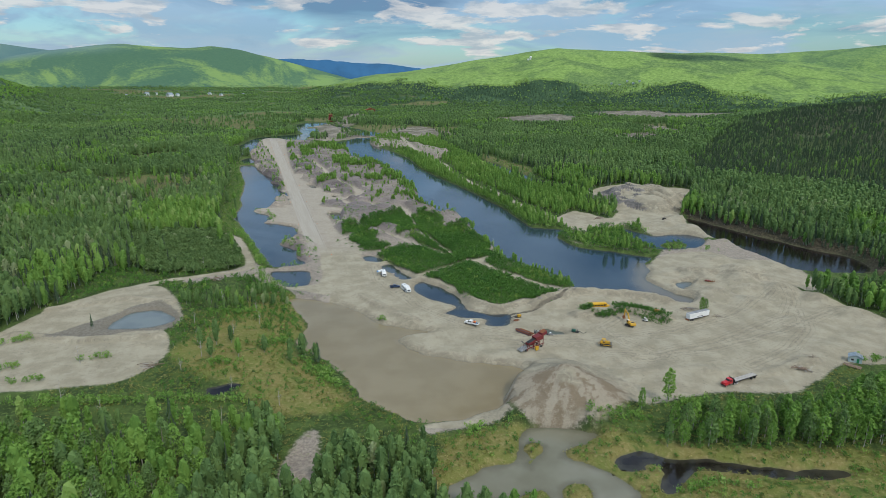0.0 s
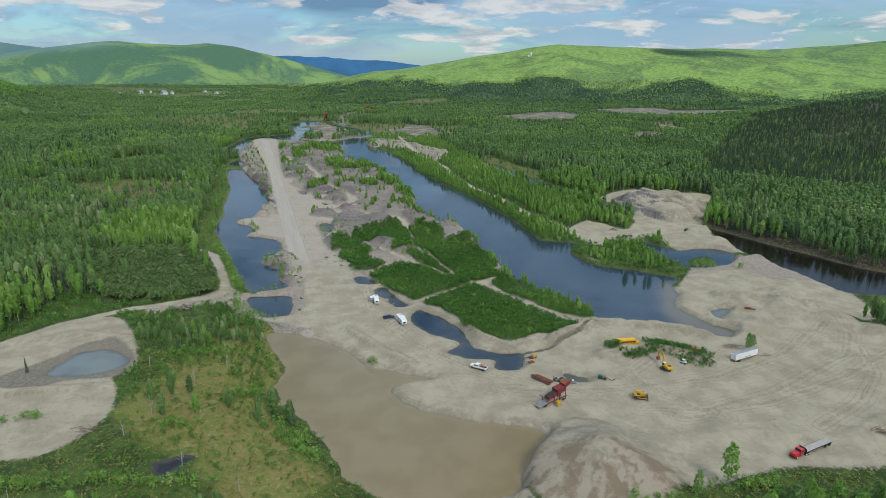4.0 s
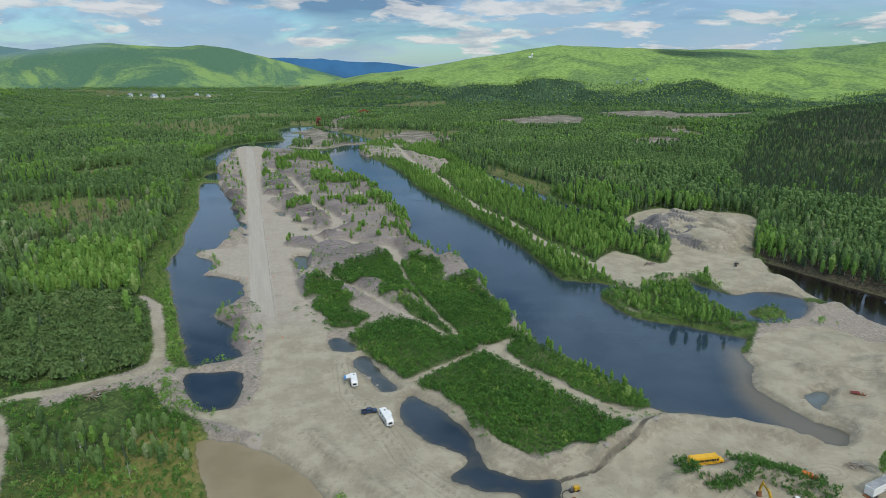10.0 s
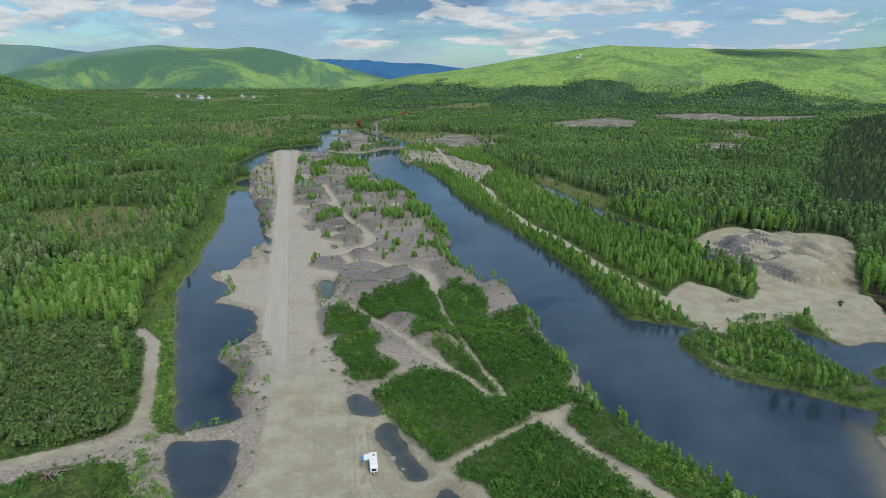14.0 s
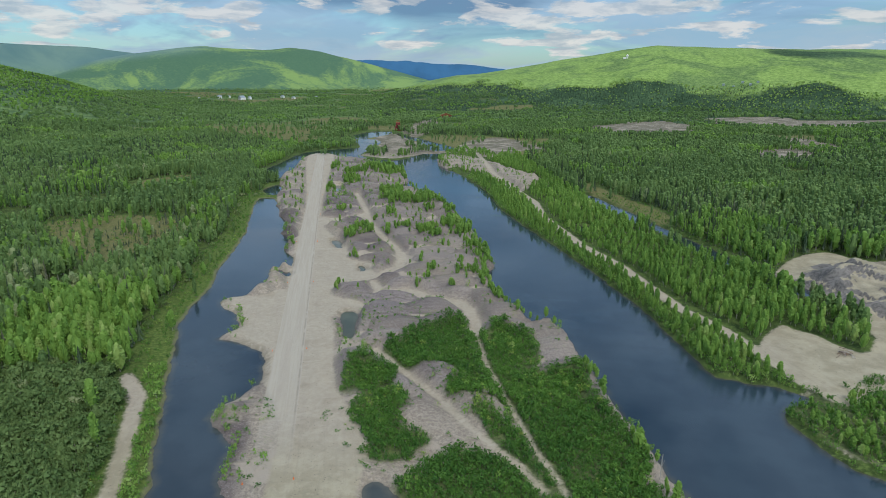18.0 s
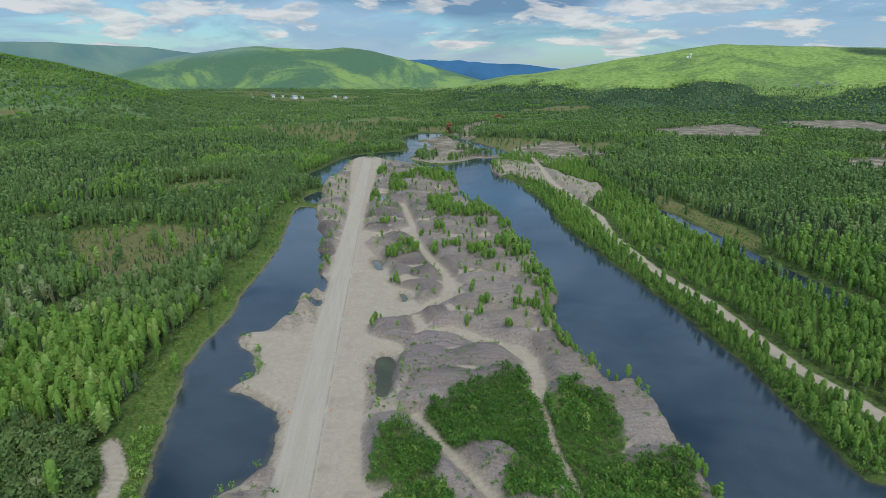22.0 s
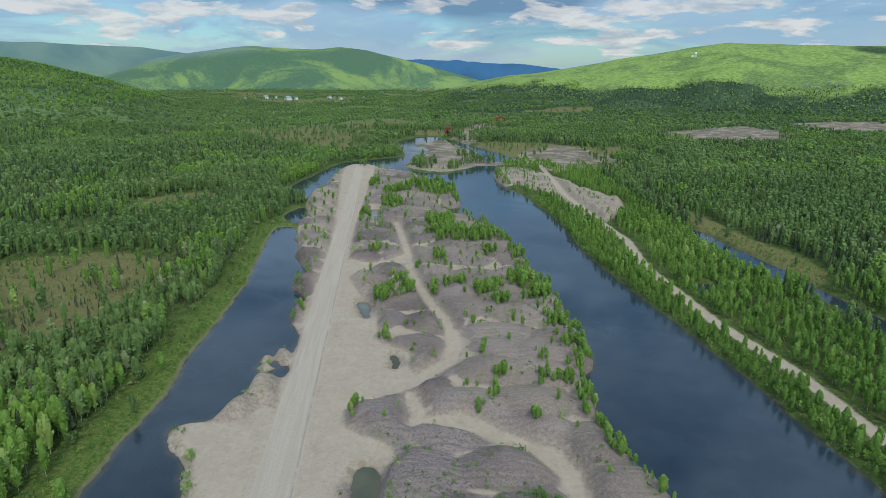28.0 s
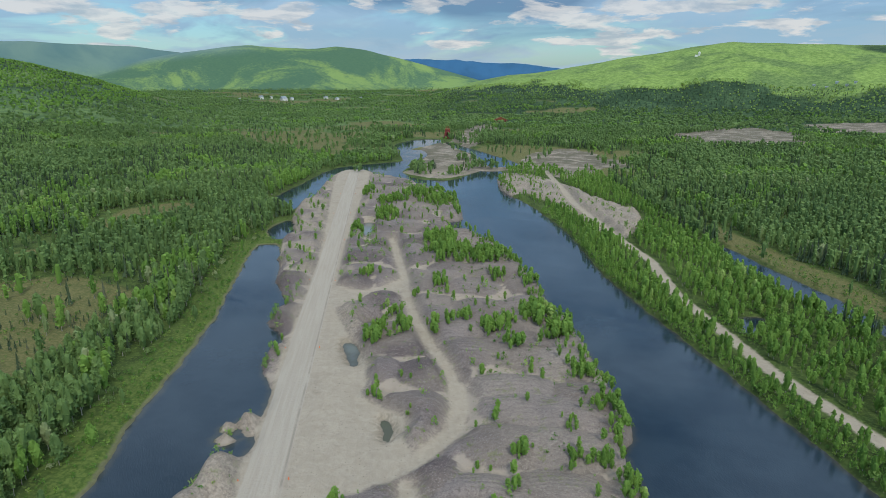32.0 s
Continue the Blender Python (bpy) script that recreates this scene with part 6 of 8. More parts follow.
    m = (inside("WILLOWS", x, y) > -3) & (to_track(x, y) < -2.5) & (to_shore(x, y) > 3)
    x, y = x[m], y[m]
    grow("grey_willows", "pale grey-green willow thicket in the trail's bend", "bushes", ROUND_WILLOWS, x, y, rng.uniform(4.2, 8.6, len(x)), np.clip(rng.normal(0.42, 0.22, len(x)), 0, 1), (BARK, LEAF_PALE), rng, 0.95)
    x, y = scatter(-360, -110, 380, 900, 7.0, rng)
    d = to_shore(x, y)
    m = (x < -100) & (d > 9) & (d < 36) & (most(GRAVELS, x, y) < -3) & (to_track(x, y) < -3) & (rng.uniform(0, 1, len(x)) < 0.30)
    x, y = x[m], y[m]
    grow("bank_willows", "pale round willow bushes behind the canal bank", "bushes", ROUND_WILLOWS, x, y, rng.uniform(2.5, 6.0, len(x)), np.clip(rng.normal(0.55, 0.3, len(x)), 0, 1), (BARK, LEAF_PALE), rng, 0.95)
    # low growth on open banks and moor
    x, y = scatter(-420, 180, 150, 900, 3.0, rng)
    z = zones(x, y)
    m = in_view(x, y) & (z["gravel"] < -0.5) & (z["track"] < -1) & (z["shore"] > 0.7) & ((z["bog"] > -4) & (rng.uniform(0, 1, len(x)) < 0.10 + 0.5 * smooth(0.55, 0.65, fbm(x, y, 18, 45))) | (z["shore"] < 18) & (rng.uniform(0, 1, len(x)) < 0.8))
    x, y = x[m], y[m]
    grow("bank_shrubs", "low green willow scrub on wet banks", "bushes", SHRUBS, x, y, rng.uniform(0.7, 2.2, len(x)), np.clip(rng.normal(0.6, 0.25, len(x)), 0, 1), (BARK, LEAF_SHRUB), rng, 1.2)


def plant_edge_stand():
    """The tall birches that close the works to the south, and the meadow's tussocks."""
    rng = RNG
    x, y = scatter(64, 172, 181, 226, 3.6, rng)
    tall = rng.uniform(9.0, 13.5, len(x)) + 3.0 * smooth(105, 150, x)
    cap = np.interp(x, (60, 100, 135, 150, 200), (207, 218, 220, 238, 243))
    m = (y * 118 / (118 - tall) < cap) & (most(("SAND_PLANT",), x, y) < -1.5) & (to_shore(x, y) > 3) & (rng.uniform(0, 1, len(x)) < np.where(x < 84, 0.35, 0.95))
    for i in np.flatnonzero(m)[:230]:
        SOLO.append((x[i], y[i], tall[i], "birch"))
    x, y = scatter(-150, 175, 150, 305, 1.7, rng)
    z = zones(x, y)
    p = 0.25 + 0.6 * smooth(0.42, 0.58, fbm(x, y, 9, 115))
    m = in_view(x, y) & (z["gravel"] < -0.5) & (z["sand"] < -0.5) & (z["shore"] > 0.2) & (rng.uniform(0, 1, len(x)) < p)
    x, y = x[m], y[m]
    grow("meadow_tussocks", "yellow-green sedge tussocks on the wet meadow", "grass", TUFTS, x, y, rng.uniform(0.35, 1.0, len(x)), np.clip(rng.normal(0.5, 0.3, len(x)), 0, 1), (BARK, LEAF_SEDGE), rng, 1.3)
    # clumps of bright scrub round the brown pond, the creek and the gravel flat
    xs, ys = [], []
    for cx, cy, along_m, across_m, turn in ((-48, 229, 22, 5, -48), (-90, 209, 22, 3, 0), (-130, 207, 40, 4, 4), (-192, 261, 9, 3, 25), (-180, 234, 9, 3, 10), (-150, 243, 10, 2, 22), (-167, 222, 12, 2, 15), (12, 188, 10, 3, 20), (60, 196, 14, 3, 8), (92, 208, 16, 4, 12), (-30, 288, 10, 1.5, -50), (-92, 240, 8, 5, 0), (-105, 300, 16, 5, 10), (-75, 262, 7, 5, 0), (150, 166, 20, 5, 5), (80, 160, 14, 3, 0), (187, 246, 8, 3, 0)):
        n = int(along_m * across_m * 0.75)
        u, v = rng.normal(0, along_m * 0.42, n), rng.normal(0, across_m * 0.45, n)
        c, s = math.cos(radians(turn)), math.sin(radians(turn))
        xs.append(cx + u * c - v * s)
        ys.append(cy + u * s + v * c)
    x, y = np.concatenate(xs), np.concatenate(ys)
    m = to_shore(x, y) > 0.6
    x, y = x[m], y[m]
    grow("pond_scrub", "bright green willow scrub round ponds and creek", "bushes", SHRUBS, x, y, rng.uniform(1.2, 3.2, len(x)), np.clip(rng.normal(0.55, 0.25, len(x)), 0, 1), (BARK, LEAF_ASPEN), rng, 1.0)
    # scrub south of the trail and young birches along the thickets' shore
    x, y = scatter(-205, -58, 258, 372, 2.0, rng)
    z = zones(x, y)
    m = (z["gravel"] < -0.5) & (z["sand"] < -1) & (z["shore"] > 1) & (inside("WILLOWS", x, y) < 0) & (rng.uniform(0, 1, len(x)) < smooth(0.40, 0.56, fbm(x, y, 14, 131)) * np.where(y > 325, 0.9, 0.5))
    x, y = x[m], y[m]
    grow("trail_scrub", "green willow scrub beside the gravel trail", "bushes", SHRUBS, x, y, rng.uniform(1.0, 3.4, len(x)), np.clip(rng.normal(0.5, 0.25, len(x)), 0, 1), (BARK, LEAF_SHRUB), rng, 0.95)
    x, y = scatter(-45, 75, 345, 560, 2.4, rng)
    d, b = to_shore(x, y), most(BUSHES, x, y)
    m = (d > 0.8) & (d < 5.5) & (b > -6) & (inside("CANAL_EAST", x, y) > -7) & (to_track(x, y) < -1) & (rng.uniform(0, 1, len(x)) < 0.6 * smooth(0.36, 0.5, fbm(x, y, 25, 133)))
    x, y = x[m], y[m]
    grow("shore_birches", "row of young bright green birches along the canal", "trees", CLOSE_LEAFY, x, y, rng.uniform(3.0, 6.5, len(x)), np.clip(rng.normal(0.55, 0.2, len(x)), 0, 1), (BARK, LEAF_ASPEN), rng, 1.15)
    # hedge of willows between the trail and the western canal, and along the spits
    x, y = scatter(-200, -70, 336, 900, 1.9, rng)
    z = zones(x, y)
    run, side = runway_frame(x, y)
    hedge = (x < -70) & (z["track"] < -0.8) & (z["shore"] > 0.8) & (z["shore"] < 8.5) & (y < 470) & (side < -14)
    spit = (side < -12) & (z["gravel"] > 0) & (z["shore"] > 0.3) & (z["shore"] < 3.2) & (y > 385) & (fbm(x, y, 16, 119) > 0.50)
    dike = (np.abs(y - 375) < 4) & (x < -80)
    m = (hedge & ~dike & (z["gravel"] < 6) & (rng.uniform(0, 1, len(x)) < 0.8)) | (spit & (rng.uniform(0, 1, len(x)) < 0.55))
    x, y = x[m], y[m]
    grow("canal_hedge", "green willow bushes in a row along the canal", "bushes", SHRUBS, x, y, rng.uniform(1.2, 3.8, len(x)), np.clip(rng.normal(0.5, 0.25, len(x)), 0, 1), (BARK, LEAF_ASPEN), rng, 0.95)


plant_woods()
plant_shrubs()
plant_edge_stand()


def split_mesh(name, tris, mat, tint):
    me = bpy.data.meshes.new(name)
    me.from_pydata([tuple(v) for v in tris], [], [(i, i + 1, i + 2) for i in range(0, len(tris), 3)])
    me.attributes.new("tint", "FLOAT", "POINT").data.foreach_set("value", np.full(len(tris), tint, np.float32))
    me.materials.append(mat)
    return me


def plant_single_trees():
    """Trees that stand clear, each a thing of trunk and crown."""
    rng = RNG
    models = {"birch": [], "spruce": []}
    for k in range(7):
        wood, leaf = leafy_tree(rng, 460, wide=rng.uniform(0.16, 0.215), bare=rng.uniform(0.10, 0.22), size=0.030, limbs=5)
        models["birch"].append((wood, leaf, LEAF_BIRCH if k % 3 == 1 else LEAF_ASPEN, rng.uniform(0.3, 0.8)))
    for k in range(3):
        wood, leaf = spruce_tree(rng, 12, 6, rng.uniform(0.10, 0.15))
        models["spruce"].append((wood, leaf, LEAF_SPRUCE, rng.uniform(0.2, 0.7)))
    bases = {}
    tops = height(np.array([q[0] for q in SOLO]), np.array([q[1] for q in SOLO]))
    for i, (x, y, tall, kind) in enumerate(SOLO):
        j = i % len(models[kind])
        m = Matrix.LocRotScale((x, y, float(tops[i]) - 0.1), Euler((0, 0, rng.uniform(0, 6.28))), (tall, tall, tall))
        key = (kind, j)
        if key not in bases:
            wood, leaf, mat, tint = models[kind][j]
            root = new(kind + "_tree")
            root.empty_display_size = 0.1
            lab = "tall birch with pale trunk and full green crown" if kind == "birch" else "slender dark green spruce among birches"
            tagged(root, lab, "tree", "trees round the gravel works")
            for nm, tris, mt in (("trunk", wood, BARK), ("crown", leaf, mat)):
                ob = new(nm, split_mesh(nm, tris, mt, tint))
                ob.parent = root
            root.matrix_basis = m
            bases[key] = root
        else:
            root = copy_thing(bases[key], Matrix.Identity(4))
            root.matrix_basis = m


plant_single_trees()

# ---------------------------------------------------------------- things
PAINT = {
    "white": plain("white_paint", (0.78, 0.78, 0.76), 0.45, 0, 0.08, 0.8, (0.45, 0.42, 0.36), 0.25),
    "navy": plain("navy_paint", (0.030, 0.060, 0.130), 0.30, 0.1, 0.2, 0.8, (0.16, 0.15, 0.13), 0.2),
    "yellow": plain("machine_yellow", (0.62, 0.36, 0.030), 0.5, 0, 0.2, 1.0, (0.22, 0.15, 0.07), 0.4),
    "bus": plain("bus_yellow", (0.75, 0.42, 0.020), 0.45, 0, 0.12, 0.7, (0.40, 0.25, 0.06), 0.25),
    "red": plain("red_paint", (0.55, 0.025, 0.035), 0.4, 0, 0.15, 0.8, (0.25, 0.06, 0.05), 0.3),
    "oxide": plain("oxide_red", (0.20, 0.026, 0.028), 0.7, 0, 0.3, 1.2, (0.20, 0.11, 0.08), 0.5),
    "rust": plain("rust", (0.26, 0.095, 0.040), 0.9, 0, 0.4, 2.0, (0.12, 0.06, 0.035), 0.6),
    "steel": plain("dull_steel", (0.22, 0.21, 0.20), 0.55, 0.6, 0.3, 1.5, (0.20, 0.15, 0.11), 0.4),
    "dark": plain("dark_metal", (0.035, 0.035, 0.036), 0.6, 0.2, 0.3, 1.5, (0.14, 0.12, 0.10), 0.4),
    "rubber": plain("rubber", (0.022, 0.022, 0.023), 0.85, 0, 0.3, 3.0, (0.14, 0.13, 0.11), 0.5),
    "glass": plain("dark_glass", (0.020, 0.026, 0.032), 0.08, 0, 0.2, 0.5, (0.10, 0.10, 0.09), 0.1),
    "orange": plain("orange_paint", (0.75, 0.16, 0.025), 0.5, 0, 0.15, 1.0),
    "blue": plain("blue_plastic", (0.055, 0.22, 0.46), 0.5, 0, 0.15, 1.0),
    "green": plain("green_paint", (0.020, 0.110, 0.080), 0.5, 0, 0.3, 1.5),
    "door_green": plain("door_green", (0.020, 0.200, 0.085), 0.5, 0, 0.15, 1.0),
    "hut": plain("hut_boards", (0.36, 0.44, 0.44), 0.8, 0, 0.15, 1.0, (0.25, 0.25, 0.22), 0.3),
    "tin": plain("tin_roof", (0.36, 0.42, 0.46), 0.45, 0.5, 0.25, 0.8, (0.30, 0.24, 0.20), 0.35),
    "wood": plain("weathered_wood", (0.24, 0.17, 0.125), 0.85, 0, 0.3, 1.5, (0.14, 0.10, 0.08), 0.5),
    "bleached": plain("bleached_wood", (0.46, 0.43, 0.39), 0.85, 0, 0.3, 2.0, (0.25, 0.22, 0.19), 0.4),
    "rock": plain("pale_rock", (0.32, 0.29, 0.25), 0.9, 0, 0.25, 1.2, (0.25, 0.22, 0.19), 0.4),
    "purple": plain("faded_purple", (0.13, 0.07, 0.09), 0.6, 0, 0.25, 1.2),
    "canvas": plain("grey_canvas", (0.30, 0.31, 0.31), 0.8, 0, 0.3, 0.6, (0.20, 0.18, 0.15), 0.4),
    "lamp": plain("headlight", (0.72, 0.72, 0.70), 0.15, 0, 0.1, 2.0),
}


def part(name, bm, mat, parent=None, label=""):
    """Links a bmesh as one mesh object under a thing or a part."""
    bmesh.ops.recalc_face_normals(bm, faces=bm.faces[:])
    me = bpy.data.meshes.new(name)
    bm.to_mesh(me)
    bm.free()
    me.materials.append(PAINT[mat] if isinstance(mat, str) else mat)
    ob = new(name, me)
    if parent:
        ob.parent = parent
    if label:
        ob["label"] = label
    return ob


def block(x0, x1, y0, y1, z0, z1, bevel=0.05, top=(0, 0, 0, 0), bm=None):
    """A box with worn edges; top draws its upper face in by (back, front, left, right)."""
    own = bm is None
    bm = bm or bmesh.new()
    v = [bm.verts.new(p) for p in (
        (x0, y0, z0), (x1, y0, z0), (x1, y1, z0), (x0, y1, z0),
        (x0 + top[0], y0 + top[2], z1), (x1 - top[1], y0 + top[2], z1), (x1 - top[1], y1 - top[3], z1), (x0 + top[0], y1 - top[3], z1))]
    for q in ((3, 2, 1, 0), (4, 5, 6, 7), (0, 1, 5, 4), (1, 2, 6, 5), (2, 3, 7, 6), (3, 0, 4, 7)):
        bm.faces.new([v[i] for i in q])
    if bevel and own:
        bmesh.ops.bevel(bm, geom=bm.edges[:], offset=bevel, segments=2, affect="EDGES", profile=0.6)
    return bm


def tube(points, r, sides=8, r1=None, bm=None):
    """A round bar along points."""
    bm = bm or bmesh.new()
    pts = [Vector(p) for p in points]
    rings = []
    for i, p in enumerate(pts):
        d = (pts[min(i + 1, len(pts) - 1)] - pts[max(i - 1, 0)]).normalized()
        s = d.cross(Vector((0, 0, 1)))
        s = s.normalized() if s.length > 1e-4 else Vector((1, 0, 0))
        u = s.cross(d)
        rr = r if r1 is None else r + (r1 - r) * i / (len(pts) - 1)
        rings.append([bm.verts.new(p + (s * math.cos(a) + u * math.sin(a)) * rr) for a in (k * 2 * math.pi / sides for k in range(sides))])
    for a, b in zip(rings[:-1], rings[1:]):
        for k in range(sides):
            bm.faces.new((a[k], a[(k + 1) % sides], b[(k + 1) % sides], b[k]))
    bm.faces.new(rings[0][::-1])
    bm.faces.new(rings[-1])
    return bm


def outline(points, y0, y1, bevel=0.04):
    """A side profile in x and z, given width from y0 to y1."""
    bm = bmesh.new()
    a = [bm.verts.new((x, y0, z)) for x, z in points]
    b = [bm.verts.new((x, y1, z)) for x, z in points]
    bm.faces.new(a[::-1])
    bm.faces.new(b)
    n = len(points)
    for i in range(n):
        bm.faces.new((a[i], a[(i + 1) % n], b[(i + 1) % n], b[i]))
    if bevel:
        bmesh.ops.bevel(bm, geom=bm.edges[:], offset=bevel, segments=2, affect="EDGES", profile=0.6)
    return bm


def ground_at(x, y):
    return float(height(np.array([float(x)]), np.array([float(y)]))[0])


def thing(name, x, y, turn, label, category, group="", lift=0.0):
    """An Empty on the ground that carries a thing's parts; its x axis points ahead."""
    root = new(name)
    root.empty_display_size = 0.3
    root.matrix_basis = pose(x, y, ground_at(x, y) + lift, 0, 0, turn)
    return tagged(root, label, category, group)


def wheel(parent, x, y, r, w=0.25, rim="steel", name="wheel"):
    tyre = part(name, tube([(x, y - w / 2, r), (x, y - w / 2 + 0.04, r), (x, y + w / 2 - 0.04, r), (x, y + w / 2, r)], r, 16), "rubber", parent)
    part("rim", tube([(x, y - w / 2 - 0.015, r), (x, y + w / 2 + 0.015, r)], r * 0.56, 12), rim, tyre, "dull metal rim")


def pane(parent, x0, x1, y0, y1, z0, z1, name="window", mat="glass"):
    return part(name, block(x0, x1, y0, y1, z0, z1, 0.012), mat, parent)


def pickup_truck(x, y, turn):
    t = thing("pickup_truck", x, y, turn, "dark blue crew cab pickup truck parked on sand", "pickup truck")
    part("body", outline([(-2.85, 0.55), (2.75, 0.50), (2.85, 0.80), (2.80, 1.10), (1.35, 1.20), (1.2, 1.22), (-0.95, 1.22), (-0.95, 0.85), (-2.75, 0.85), (-2.85, 0.8)], -0.96, 0.96, 0.05), "navy", t)
    for s in (-1, 1):
        part("bed_side", block(-2.85, -0.95, s * 0.93 - 0.05, s * 0.93 + 0.05, 0.8, 1.32, 0.03), "navy", t)
    part("tailgate", block(-2.90, -2.80, -0.9, 0.9, 0.75, 1.30, 0.03), "navy", t)
    part("bed_floor", block(-2.8, -0.97, -0.88, 0.88, 0.84, 0.90, 0.01), "dark", t, "black bed liner")
    cab = part("cab", outline([(-0.98, 1.15), (1.35, 1.15), (0.62, 1.83), (-0.75, 1.86), (-0.95, 1.75)], -0.86, 0.86, 0.06), "navy", t)
    part("windscreen", outline([(1.30, 1.24), (1.36, 1.24), (0.72, 1.80), (0.66, 1.80)], -0.74, 0.74, 0), "glass", cab)
    for s in (-1, 1):
        part("side_window", outline([(0.95, 1.28), (0.50, 1.72), (0.0, 1.74), (0.0, 1.28)], s * 0.865 - 0.012, s * 0.865 + 0.012, 0), "glass", cab)
        part("side_window", outline([(-0.08, 1.28), (-0.08, 1.74), (-0.7, 1.74), (-0.85, 1.28)], s * 0.865 - 0.012, s * 0.865 + 0.012, 0), "glass", cab)
        part("mirror", block(0.95, 1.12, s * 1.02 - 0.1, s * 1.02 + 0.1, 1.22, 1.42, 0.02), "dark", t)
        part("headlight", block(2.80, 2.87, s * 0.72 - 0.18, s * 0.72 + 0.18, 0.82, 1.0, 0.02), "lamp", t, "clear headlight")
    part("front_bumper", block(2.78, 2.95, -0.95, 0.95, 0.45, 0.68, 0.04), "steel", t)
    part("rear_bumper", block(-3.0, -2.84, -0.95, 0.95, 0.48, 0.70, 0.04), "steel", t)
    for wx in (-1.85, 1.85):
        for s in (-1, 1):
            wheel(t, wx, s * 0.86, 0.40)


def travel_trailer(x, y, turn, long, label, slide, awning):
    t = thing("travel_trailer", x, y, turn, label, "travel trailer", "camp trailers")
    h = long / 2
    part("shell", outline([(-h, 0.55), (h - 0.5, 0.55), (h, 0.95), (h, 2.3), (h - 0.55, 3.0), (-h + 0.2, 3.05), (-h, 2.85)], -1.22, 1.22, 0.09), "white", t)
    part("roof_sheet", block(-h + 0.3, h - 0.7, -1.1, 1.1, 3.035, 3.085, 0.02), "white", t)
    for k, (vx, vy) in enumerate(((-h * 0.5, 0.2), (h * 0.05, -0.2), (h * 0.5, 0.25))):
        vent = part("roof_vent", block(vx - 0.32, vx + 0.32, vy - 0.3, vy + 0.3, 3.07, 3.28 if k != 1 else 3.40, 0.05), "canvas" if k == 0 else "white", t)
        part("vent_lid", block(vx - 0.25, vx + 0.25, vy - 0.23, vy + 0.23, 3.27 if k != 1 else 3.39, 3.33 if k != 1 else 3.43, 0.02), "dark" if k == 0 else "white", vent)
    for s in (-1, 1):
        for wx in (-h * 0.62, -h * 0.08, h * 0.55):
            pane(t, wx - 0.5, wx + 0.5, s * 1.225 - 0.02, s * 1.225 + 0.02, 1.55, 2.25)
        part("stripe", block(-h + 0.1, h - 0.2, s * 1.223 - 0.012, s * 1.223 + 0.012, 1.05, 1.22, 0), "canvas", t, "faded grey stripe")
        for wx in (-0.55, 0.45):
            wheel(t, wx - 0.5, s * 1.05, 0.36, 0.22)
    pane(t, h - 0.02, h + 0.02, -0.7, 0.7, 1.35, 2.15)
    pane(t, -h - 0.02, -h + 0.02, -0.6, 0.6, 1.5, 2.2)
    part("entry_door", block(h * 0.20, h * 0.20 + 0.7, -1.27, -1.22, 0.65, 2.5, 0.015), "canvas", t, "grey entry door")
    part("drawbar", tube([(h - 0.3, 0.5, 0.55), (h + 1.1, 0, 0.5), (h - 0.3, -0.5, 0.55)], 0.06, 6), "dark", t)
    part("gas_bottle", tube([(h + 0.35, 0.0, 0.58), (h + 0.35, 0.0, 1.05)], 0.17, 10), "white", t)
    part("step", block(h * 0.20, h * 0.20 + 0.7, -1.65, -1.27, 0.28, 0.34, 0.01), "dark", t)
    if slide:
        s = part("slide_out", block(-h * 0.55, h * 0.12, 1.2, 2.05, 0.75, 2.75, 0.05), "white", t)
        pane(s, -h * 0.4, -h * 0.05, 2.04, 2.08, 1.5, 2.2)
    if awning:
        a0, a1 = -h + 0.2, -h + 3.3
        part("awning", outline([(-1.2, 2.72), (-1.2, 2.78), (-2.9, 2.44), (-2.9, 2.38)], a0, a1, 0), "white", t).matrix_local = pose(0, 0, 0, 0, 0, 90) @ Matrix.Scale(-1, 4, (0, 1, 0))
        part("awning_edge", outline([(-2.9, 2.38), (-2.9, 2.45), (-3.8, 2.20), (-3.8, 2.14)], a0, a1, 0), "blue", t, "blue awning cloth").matrix_local = pose(0, 0, 0, 0, 0, 90) @ Matrix.Scale(-1, 4, (0, 1, 0))
        for px in (a0 + 0.1, a1 - 0.1):
            part("awning_pole", tube([(px, -3.7, -0.1), (px, -3.7, 2.16)], 0.03, 6), "steel", t)


